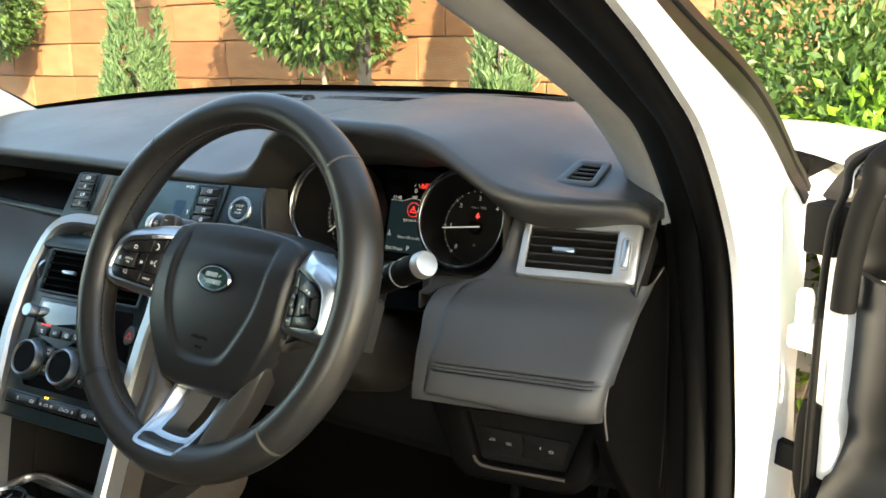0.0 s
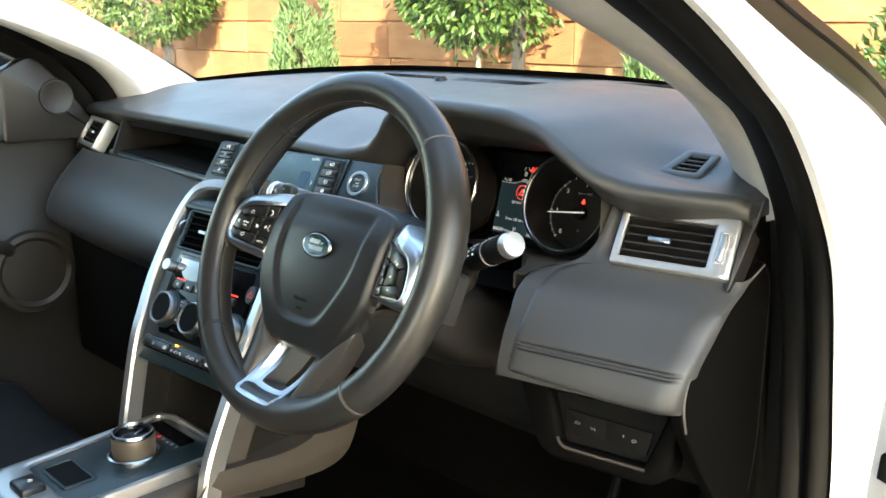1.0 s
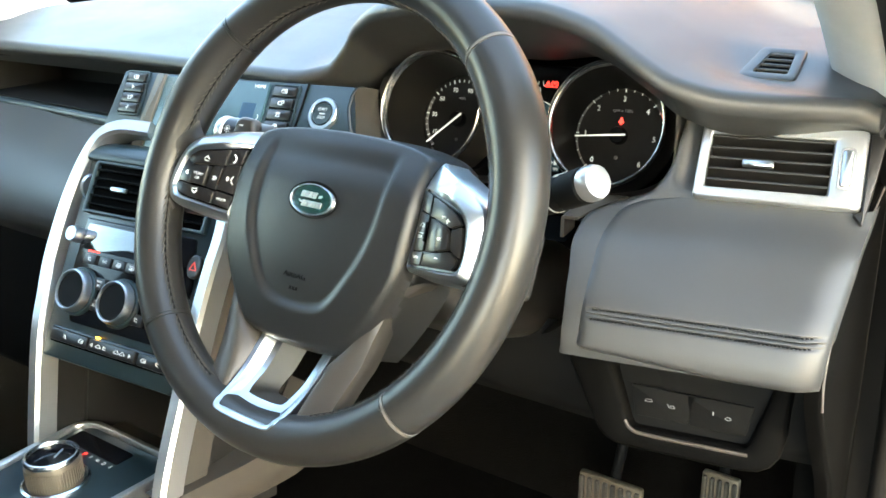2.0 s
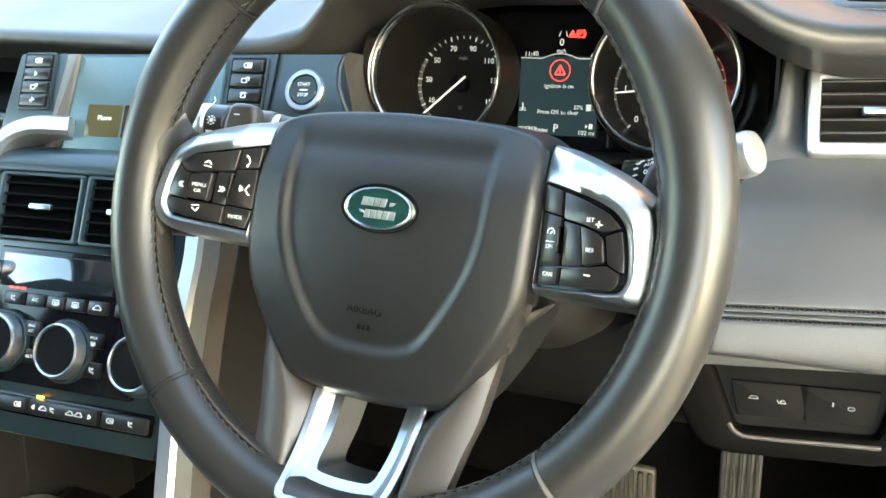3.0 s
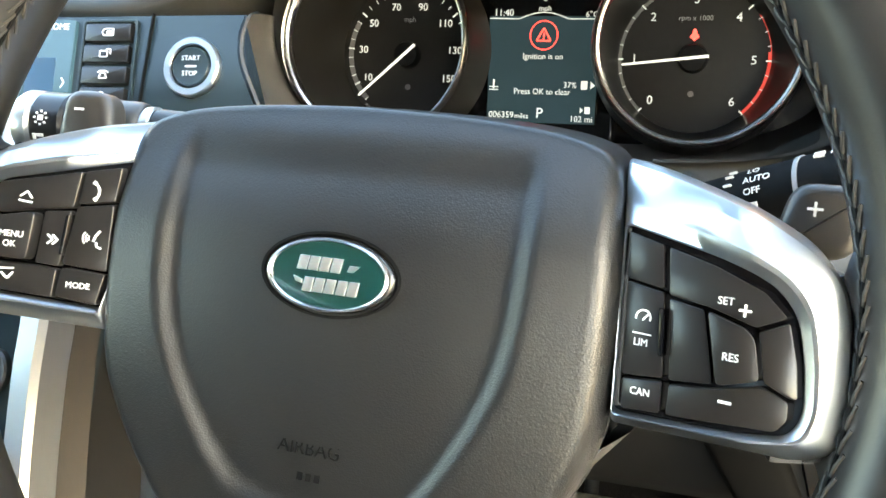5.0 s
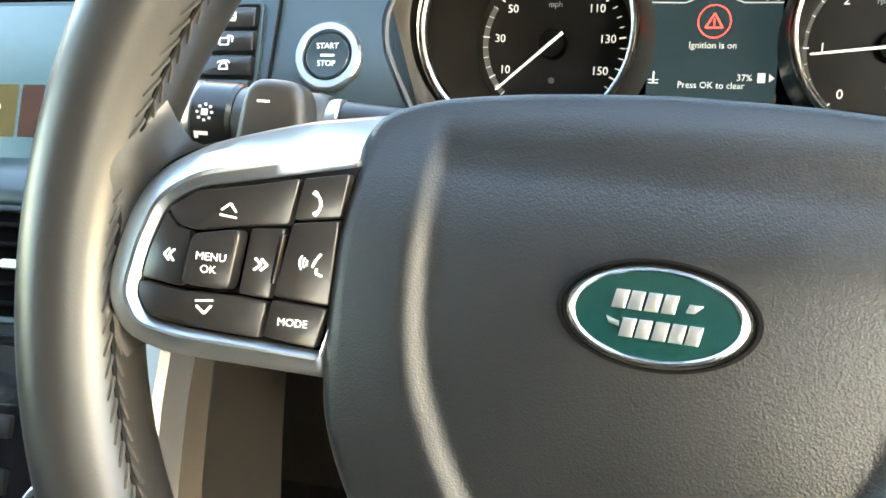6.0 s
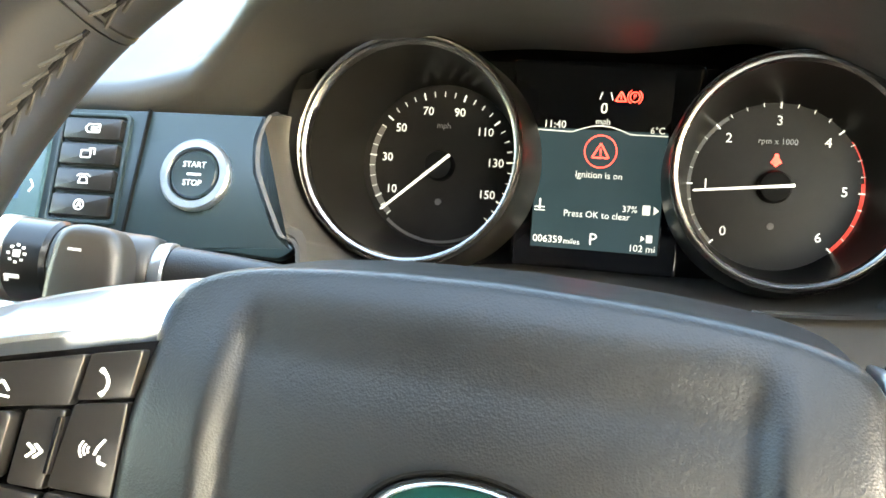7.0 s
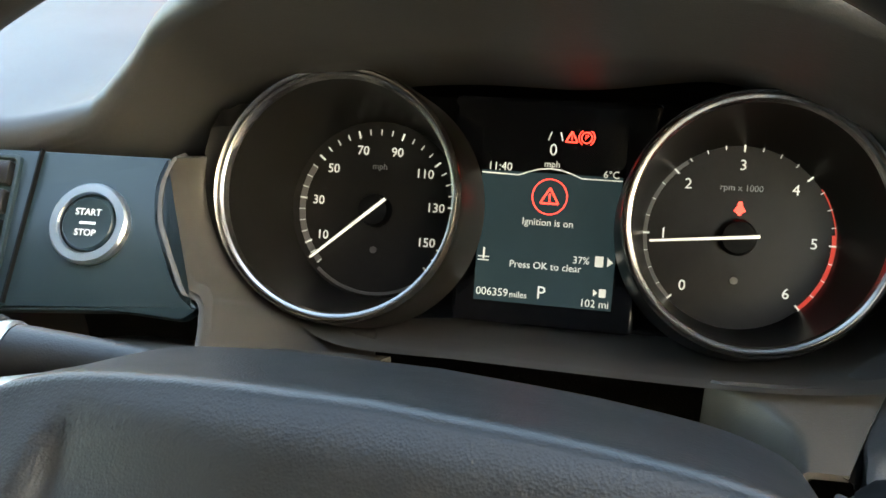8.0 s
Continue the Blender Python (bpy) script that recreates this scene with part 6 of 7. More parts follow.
# the pillar cloth lightened on the passenger side, as if sun fell on it
M_TRIM_LIT = mat("pillar cloth lightened for sun", (0.55, 0.53, 0.49), 0.8, grain=0.0001, scale=2000, var=0.05, vscale=30)
M_HEADLINE = mat("pale headlining cloth", (0.36, 0.35, 0.34), 0.9, grain=0.0002, scale=1500, var=0.05, vscale=20)
M_PRIVACY = mat("dark privacy glass", (0.01, 0.01, 0.011), 0.08, var=0.1, vscale=5)


M_MOULD = mat("satin black trim", (0.010, 0.0095, 0.009), 0.45, var=0.1, vscale=10, spec=0.2)


# ---- car body round the driver's door opening ----
SEAL = [(0.360, 0.33), (0.358, 0.60), (0.352, 0.78), (0.322, 0.909), (0.282, 1.034), (0.224, 1.112), (0.150, 1.180), (0.090, 1.215), (0.020, 1.250), (-0.045, 1.278),
        (-0.20, 1.345), (-0.45, 1.430), (-0.72, 1.470), (-0.98, 1.475)]
EDGE = [(0.480, 0.33, 0.432), (0.475, 0.60, 0.432), (0.455, 0.78, 0.432), (0.440, 0.909, 0.430), (0.520, 1.045, 0.415), (0.505, 1.107, 0.392), (0.393, 1.170, 0.388), (0.280, 1.2106, 0.388), (0.144, 1.2494, 0.387),
        (0.040, 1.283, 0.385), (-0.105, 1.340, 0.374), (-0.370, 1.450, 0.355), (-0.68, 1.505, 0.345), (-0.98, 1.512, 0.340)]


def pillar_lines(k=6):
    s = smooth_path([(0, y, z) for y, z in SEAL], k)
    e = smooth_path([(x, y, z) for y, z, x in EDGE], k)
    out = []
    for i, p in enumerate(s):
        d = s[min(i + 1, len(s) - 1)] - s[max(i - 1, 0)]
        d.normalize()
        out.append((p, Vector((0, d.z, -d.y)), e[i]))
    return out


def mirror(bm, side):
    if side < 0:
        bm.transform(Matrix(((-1, 0, 0, 2 * CX), (0, 1, 0, 0), (0, 0, 1, 0), (0, 0, 0, 1))))
        bmesh.ops.reverse_faces(bm, faces=bm.faces[:])
    return bm


body = thing("car_body", T(0, 0, 0), "white car body shell round the open driver's doorway", "car body")
lines = pillar_lines()
TRIM_EDGE = [(0.335, 0.372, 0.33), (0.335, 0.370, 0.60), (0.335, 0.364, 0.78), (0.333, 0.345, 0.92), (0.326, 0.322, 1.052), (0.311, 0.312, 1.115), (0.301, 0.262, 1.180), (0.297, 0.195, 1.215), (0.292, 0.120, 1.252), (0.286, 0.045, 1.284),
             (0.275, -0.120, 1.352), (0.262, -0.400, 1.450), (0.255, -0.700, 1.488), (0.255, -0.980, 1.492)]
GLASS_EDGE = [(0.30, 0.395, 0.33), (0.30, 0.393, 0.60), (0.30, 0.387, 0.78), (0.30, 0.380, 0.92), (0.288, 0.368, 1.040), (0.268, 0.345, 1.115), (0.261, 0.268, 1.183), (0.258, 0.200, 1.217), (0.255, 0.115, 1.250), (0.250, 0.035, 1.279),
              (0.240, -0.130, 1.350), (0.228, -0.410, 1.450), (0.222, -0.710, 1.488), (0.222, -0.980, 1.492)]
trim_edge = smooth_path(TRIM_EDGE, 6)
glass_edge = smooth_path(GLASS_EDGE, 6)


def flange(prof):
    """A strip between the trim's edge and the white pillar; prof gives the share of the way and the swell towards the opening."""
    rows = []
    for (p, n, _), r in zip(lines, trim_edge):
        out = Vector((0.392, p.y + n.y * 0.012, p.z + n.z * 0.012))
        rows.append([r.lerp(out, f) - n * b for f, b in prof])
    return grid(rows)


def screen_pt(u, v):
    """u across (-1 to 1), v from the base (0) to the header (1)."""
    hw = 0.735 - 0.11 * v
    y = 0.80 - 0.26 * abs(u) ** 2.6 * (1 - 0.5 * v) - 0.98 * v
    z = 1.145 - 0.045 * abs(u) ** 3 + (0.42 * v + 0.03 * math.sin(math.pi * v)) - 0.02 * abs(u) ** 3 * v
    return (CX + u * hw, y, z)


for side in (1, -1):
    rows = []
    for (p, n, _), r, g in zip(lines, trim_edge, glass_edge):
        if r.z > 1.077:
            tail = g + Vector((-0.006, 0.05, 0.012))
            if side < 0 and g.z < 1.40:
                tail = Vector(screen_pt(0.95, max(0.02, (g.z - 1.088) / 0.45))) + Vector((0, -0.006, -0.004))
            rows.append([tail, g + Vector((-0.003, 0.008, 0.002)), g, g.lerp(r, 0.25) - n * 0.003, g.lerp(r, 0.6) - n * 0.0045, g.lerp(r, 0.9) - n * 0.003, r, r + Vector((0.004, 0.008, 0.004))])
    part("pillar_trim", mirror(shell(grid(rows), 0.003), side), M_TRIM if side > 0 else M_TRIM_LIT, body, "pale cloth-covered windscreen pillar trim", angle=60)
    rows = [[g, g.lerp(r, 0.5), r, r + Vector((0.004, 0.008, 0))] for (p, n, _), r, g in zip(lines, trim_edge, glass_edge) if r.z <= 1.085]
    part("kick_trim", mirror(shell(grid(rows), 0.003), side), M_PLASTIC, body, "dark plastic kick trim", angle=60)
    part("door_seal", mirror(flange([(-0.02, -0.010), (0.0, -0.002), (0.06, 0.004), (0.16, 0.0065), (0.30, 0.006), (0.42, 0.003), (0.48, -0.001), (0.50, -0.010)]), side), M_SEAL, body, "black rubber door seal", angle=60)
    part("door_seal", mirror(flange([(0.46, -0.010), (0.52, 0.000), (0.58, 0.008), (0.70, 0.013), (0.83, 0.012), (0.93, 0.005), (0.98, -0.002), (0.99, -0.012)]), side), M_SEAL, body, "black rubber door seal", angle=60)
    rows = []
    for p, n, e in lines:
        a = Vector((0.391, p.y + n.y * 0.014, p.z + n.z * 0.014))
        row = [a, a + Vector((0.003, n.y * -0.008, n.z * -0.008)), a + Vector((0.010, n.y * -0.008, n.z * -0.008)), a + Vector((0.014, n.y * 0.004, n.z * 0.004))]
        for f in (0.2, 0.4, 0.6, 0.8, 0.93, 1.0):
            q = row[3].lerp(e, f)
            q.x += 0.010 * math.sin(math.pi * f) * (1 if p.z > 1.1 else 0.4)
            row.append(q)
        row.append(e + Vector((-0.012, 0.012, 0.006)))
        row.append(e + Vector((-0.05, 0.03, 0.0)))
        rows.append(row)
    part("door_pillar", mirror(grid(rows), side), M_WHITE, body, "white painted door pillar", angle=50)
    mould = [l for l in lines if l[0].z > 1.06]
    rows = []
    for p, n, e in mould:
        rows.append([e + n * o + Vector((dx, 0, 0)) for dx, o in ((-0.004, -0.002), (0.003, 0.001), (0.004, 0.010), (0.004, 0.016), (0.0005, 0.018), (0.0005, 0.021), (0.004, 0.023), (0.003, 0.032), (-0.006, 0.037), (-0.030, 0.036))])
    part("pillar_moulding", mirror(grid(rows), side), M_MOULD, body, "satin black windscreen pillar moulding", angle=40)

# windscreen glass and its black lower edge
ROOF_Z = 1.545


rows = [[screen_pt(u, v) for u in np.linspace(-1, 1, 25)] for v in np.linspace(0, 1, 14)]
glass_ob = part("windscreen", grid(rows), M_GLASS, body, "clear curved windscreen")
glass_ob.visible_shadow = False
rows = [[Vector(screen_pt(u, v)) + Vector((0, -0.004, -0.002)) for u in np.linspace(-1, 1, 41)] for v in (-0.01, 0.04, 0.086)]
part("screen_band", grid(rows), M_BLACK, body, "black printed band along the windscreen base")
rows = [[Vector(screen_pt(u, 0)) + Vector(o) for u in np.linspace(-1, 1, 41)] for o in ((0, -0.01, -0.02), (0, 0.02, -0.004), (0, 0.10, -0.012), (0, 0.16, -0.03))]
part("scuttle", grid(rows), M_BLACK, body, "black plastic scuttle panel")
for x0, x1, yb in ((0.05, -0.55, 0.02), (-0.62, -1.0, 0.0)):
    pts = []
    for k in range(15):
        x = x0 + (x1 - x0) * k / 14
        p = Vector(screen_pt((x - CX) / 0.73, 0.035))
        pts.append(p + Vector((0, 0.016, -0.006 + 0.004 * math.sin(math.pi * k / 14))))
    wb = part("wiper_blade", tube(pts, 0.005, 8), M_BLACK, body, "black wiper blade")
    part("wiper_arm", tube([pts[7] + Vector((0, 0.006, 0.002)), pts[4] + Vector((0, 0.02, 0.002)), pts[0] + Vector((0.05, 0.10, -0.01))], 0.006, 8), M_BLACK, wb, "black wiper arm")

# bonnet and wings
rows = []
for v in np.linspace(0, 1, 22):
    y = 0.86 + v * 1.10
    rows.append([(CX + u * (0.90 - 0.06 * v * v), y + 0.10 * (1 - u * u) * v - 0.18 * abs(u) ** 4 * (1 - v), 1.112 - 0.02 * v - 0.09 * v ** 3 - 0.05 * abs(u) ** 6 + 0.008 * math.cos(3 * math.pi * u) * (1 - v) - 0.30 * max(0, v - 0.93) / 0.07 * 0.3) for u in np.linspace(-1, 1, 31)])
part("bonnet", shell(grid(rows), 0.004), M_WHITE, body, "white bonnet with shallow creases", angle=50)
for side in (1, -1):
    rows = [[(0.385 + 0.10 * w + 0.02 * math.sin(math.pi * w), y, 1.085 - 0.04 * v - (0.02 + 0.72 * w) * w) for w in np.linspace(0, 1, 10)] for v, y in [(v, 0.53 + 1.40 * v) for v in np.linspace(0, 1, 12)]]
    part("front_wing", mirror(shell(grid(rows), 0.004), side), M_WHITE, body, "white front wing", angle=50)
part("nose", box(CX - 0.82, CX + 0.82, 1.90, 2.04, 0.35, 0.96, 0.05, 3), M_WHITE, body, "white front end")

# roof, headlining, floor, bulkhead and rear of the shell
rows = [[(CX + u * 0.66, y, ROOF_Z + dz - 0.035 * u * u) for u in np.linspace(-1, 1, 13)] for y, dz in ((-0.20, 0.0), (-0.40, 0.03), (-0.8, 0.06), (-1.4, 0.06), (-2.2, 0.03))]
part("roof", shell(grid(rows), 0.03), M_HEADLINE, body, "pale cloth headlining under the roof")
part("roof_skin", shell(grid([[(x * 1.0 + (x - CX) * 0.08, y, z + 0.036) for x, y, z in r] for r in rows]), 0.004), M_WHITE, body, "white roof skin")
part("floor_pan", box(CX - 0.76, CX + 0.76, -2.2, 0.80, 0.28, 0.34), M_CARPET, body, "dark carpeted floor")
part("bulkhead", box(CX - 0.74, CX + 0.72, 0.70, 0.76, 0.30, 1.10), M_CARPET, body, "dark carpeted bulkhead")
part("sill", box(0.37, 0.44, -0.98, 0.40, 0.27, 0.36, 0.015, 3), M_WHITE, body, "white door sill")
part("rear_panel", box(CX - 0.74, CX + 0.74, -2.22, -2.16, 0.30, 1.60, 0.02), M_PLASTIC, body, "dark rear wall of the cabin")
part("centre_pillar", box(0.30, 0.42, -1.08, -0.96, 0.30, 1.52, 0.02, 2), M_WHITE, body, "white centre pillar")
part("rear_side", box(0.34, 0.43, -2.2, -1.06, 0.30, 1.06, 0.03, 2), M_WHITE, body, "white rear door and quarter")
part("rear_side", box(2 * CX - 0.43, 2 * CX - 0.34, -2.2, -1.0, 0.30, 1.06, 0.03, 2), M_WHITE, body, "white rear door and quarter")
part("rear_window", box(0.325, 0.335, -2.18, -1.07, 1.05, 1.52), M_PRIVACY, body, "dark privacy glass")
part("rear_window", box(2 * CX - 0.335, 2 * CX - 0.325, -2.18, -1.0, 1.05, 1.52), M_PRIVACY, body, "dark privacy glass")

# ---- open driver's door ----
DOOR = T(0.462, 0.400, 0.0, 0, 0, 66)
door = thing("driver_door", DOOR, "open white driver's door with a black inner panel", "car door")
# local: -y along the door from the hinge, -x the inner face
part("door_skin", box(0.055, 0.085, -1.08, 0.03, 0.36, 1.055, 0.012, 2), M_WHITE, door, "white outer door skin")
part("edge_strip", box(-0.026, -0.004, -0.0385, -0.020, 0.815, 1.003, 0.003, 2), M_WHITE, door, "bare white door edge strip")
part("door_edge", box(-0.012, 0.060, -0.018, 0.0, 0.36, 1.04, 0.006, 2), M_WHITE, door, "white painted door edge")
rows = []
for v in np.linspace(0, 1, 26):
    z = 0.37 + v * 0.665
    x = -0.020 - 0.050 * math.exp(-((v - 0.62) / 0.10) ** 2) - 0.035 * math.exp(-((v - 0.12) / 0.14) ** 2) - 0.014 * smoothstep(0.76, 0.80, v)
    rows.append([(x + 0.030 * max(0, 1 - u / 0.05) ** 2, -0.0300 + 0.004 * smoothstep(0.955, 0.965, v) - u * 1.02, z) for u in np.linspace(0, 1, 24)])
part("inner_panel", shell(grid(rows), 0.008), M_SEAT, door, "black leather and plastic inner panel", angle=50)
part("panel_seal", tube(smooth_path([(-0.029, -0.014, 0.37), (-0.031, -0.013, 0.75), (-0.031, -0.014, 1.03), (-0.026, -0.024, 1.11), (-0.016, -0.06, 1.165), (0.0, -0.35, 1.30), (0.01, -0.70, 1.40), (0.01, -1.02, 1.44)], 8), 0.0042, 10, up=(1, 0.2, 0)), M_SEAL, door, "black door-edge seal")
part("frame_lining", sweep(smooth_path([(-0.030, -0.036, 1.000), (-0.030, -0.040, 1.06), (-0.026, -0.052, 1.12), (-0.018, -0.084, 1.168), (-0.004, -0.36, 1.285), (0.006, -0.70, 1.385), (0.006, -1.02, 1.425)], 8), disc_section(0.012, 14, 1.0), up=(1, 0, 0)), M_BLACK, door, "thick black rubber lining of the window frame")
part("frame_inside", shell(grid([smooth_path([(0.030, 0.010, 1.108), (0.034, -0.04, 1.160), (0.028, -0.36, 1.283), (0.018, -0.70, 1.420)], 6), smooth_path([(-0.020, -0.024, 1.108), (-0.012, -0.06, 1.168), (0.002, -0.35, 1.300), (0.012, -0.70, 1.402)], 6)]), 0.003), M_WHITE, door, "white painted inside of the window frame")
part("window_frame", sweep(smooth_path([(0.024, 0.016, 1.095), (0.028, -0.004, 1.125), (0.030, -0.04, 1.155), (0.026, -0.36, 1.28), (0.016, -0.70, 1.42), (0.012, -1.05, 1.46), (0.012, -1.08, 1.05)], 8), [(-0.008, -0.016), (0.008, -0.016), (0.008, 0.016), (-0.008, 0.016)], up=(1, 0, 0)), M_GLOSS, door, "gloss black window frame")
part("corner_block", box(-0.022, 0.014, -0.018, 0.020, 1.046, 1.098, 0.004, 2), M_BLACK, door, "black rubber corner block")
part("mirror_sail", box(-0.004, 0.002, -0.20, -0.026, 1.03, 1.11, 0.002), M_PLASTIC, door, "dark sail panel")
part("check_strap", box(-0.010, 0.004, -0.004, 0.06, 0.800, 0.830, 0.003), M_BLACK, door, "black door check strap")
part("gaiter_plug", box(-0.014, 0.004, -0.014, 0.004, 0.72, 0.790, 0.004, 2), M_BLACK, door, "black wiring plug")
hg = part("hinge", box(-0.028, 0.014, -0.030, 0.026, 0.944, 0.970, 0.005, 2), M_WHITE, door, "white painted upper hinge")
part("hinge_pin", lathe([(0, 0.0), (0.009, 0.0), (0.009, 0.052), (0.006, 0.058), (0, 0.058)], 20), M_WHITE, hg, "hinge pin", m=T(-0.010, 0.018, 0.948))
part("harness_gaiter", sweep(smooth_path([(-0.006, -0.010, 0.888), (-0.008, -0.006, 0.865), (-0.008, -0.006, 0.81), (-0.006, -0.010, 0.785)], 6), rpoly([(-0.014, -0.018), (0.014, -0.018), (0.014, 0.018), (-0.014, 0.018)], 0.005, 2), up=(1, 0, 0)), M_BLACK, door, "black rubber wiring gaiter")
mr = part("door_mirror", box(0.10, 0.24, -0.20, -0.06, 1.00, 1.15, 0.04, 4), M_WHITE, door, "white mirror housing")
part("mirror_foot", box(0.03, 0.14, -0.16, -0.09, 0.985, 1.02, 0.012, 3), M_BLACK, mr, "black mirror foot")
part("pillar_hook", tube(smooth_path([(0.424, 0.37, 0.735), (0.440, 0.355, 0.735), (0.455, 0.345, 0.728), (0.470, 0.350, 0.720)], 5), 0.006, 8), M_BLACK, body, "black door stop bolt")
part("stop_bolt", lathe([(0.0, 0.012), (0.008, 0.011), (0.012, 0.006), (0.013, 0.0)], 24), M_BLACK, body, "round black bolt head", m=T(0.412, 0.352, 0.738, 90, 0, 20))

# ---- passenger door ----
pd = thing("passenger_door", T(2 * CX - 0.40, 0.0, 0.0), "closed passenger door with a dark inner panel and speakers", "car door")
rows = []
for v in np.linspace(0, 1, 24):
    z = 0.34 + v * 0.715
    x = 0.022 + 0.045 * math.exp(-((v - 0.66) / 0.13) ** 2) + 0.020 * math.exp(-((v - 0.15) / 0.16) ** 2)
    rows.append([(x, 0.38 - u * 1.34, z) for u in np.linspace(0, 1, 26)])
part("inner_panel", shell(grid(rows), 0.01), M_DOOR, pd, "dark moulded inner panel", angle=50)
part("door_skin", box(-0.05, -0.03, -0.98, 0.42, 0.34, 1.05, 0.01), M_WHITE, pd, "white outer door skin")
sail = prism(rpoly([(0.290, 1.040), (0.095, 1.040), (0.100, 1.172), (0.160, 1.202), (0.212, 1.155)], [0.01, 0.01, 0.01, 0.02, 0.03], 4), -0.03, 0.0, 0.006)
sail.transform(Matrix(((0, 0, 1, 0.058), (1, 0, 0, 0), (0, 1, 0, 0), (0, 0, 0, 1))))
part("sail_panel", sail, M_PLASTIC, pd, "dark triangular sail panel")
part("tweeter", lathe([(0.0, 0.004), (0.026, 0.003), (0.029, 0.0045), (0.0325, 0.004), (0.034, 0.0)], 40), M_DOOR, pd, "round tweeter grille", m=T(0.0575, 0.200, 1.122, 0, 90, 0))
part("speaker", lathe([(0.0, 0.010), (0.060, 0.006), (0.068, 0.012), (0.078, 0.010), (0.082, 0.0)], 48), M_DOOR, pd, "round door speaker with a rim", m=T(0.066, 0.120, 0.792, 0, 90, 0))
part("door_pull", sweep(smooth_path([(0.070, 0.08, 0.84), (0.085, 0.02, 0.86), (0.085, -0.25, 0.87), (0.070, -0.34, 0.86)], 6), disc_section(0.013, 10), up=(1, 0, 0)), M_DOOR, pd, "dark door pull")
part("window_pillar", box(0.0, 0.012, 0.075, 0.105, 1.045, 1.235, 0.004), M_SEAL, pd, "black quarter-light pillar")
gl = part("window_pane", box(-0.012, -0.008, -0.95, 0.34, 1.04, 1.47), M_GLASS, pd, "clear side window")
gl.visible_shadow = False
lm = part("door_mirror", box(-0.25, -0.09, 0.12, 0.22, 1.05, 1.20, 0.03, 3), M_BLACK, pd, "dark mirror housing seen through the window")

# ---- seats ----
def build_seat(name, x, label, yb):
    s = thing(name, T(x, yb, 0), label, "car seat", "front seats")
    part("seat_base", box(-0.24, 0.24, -0.48, 0.02, 0.34, 0.50, 0.03, 3), M_PLASTIC, s, "dark seat base")
    rows = []
    for v in np.linspace(0, 1, 20):
        y = 0.06 - 0.54 * v
        rows.append([(u * 0.255, y, 0.50 + (0.125 + 0.055 * abs(u) ** 3 - 0.10 * abs(u) ** 10) * (1 - (1 - min(1, v / 0.16)) ** 2.2) - 0.04 * v) for u in np.linspace(-1, 1, 25)])
    part("cushion", shell(grid(rows), 0.06), M_SEAT, s, "black leather seat cushion with raised bolsters", angle=60)
    rows = []
    for v in np.linspace(0, 1, 22):
        z = 0.56 + 0.68 * v
        rows.append([(u * (0.255 - 0.05 * v * v), -0.46 - 0.20 * v + 0.06 * abs(u) ** 3 * (1 - v * 0.5), z - 0.03 * abs(u) ** 4 * v) for u in np.linspace(-1, 1, 21)])
    part("backrest", shell(grid(rows), 0.09), M_SEAT, s, "black leather backrest", angle=60)
    part("headrest", box(-0.13, 0.13, -0.76, -0.66, 1.24, 1.43, 0.04, 4), M_SEAT, s, "black leather headrest")
    return s


build_seat("passenger_seat", 2 * CX - 0.0, "black leather passenger seat beside the console", 0.02)
build_seat("driver_seat", 0.0, "black leather driver's seat pushed back from the wheel", -0.50)


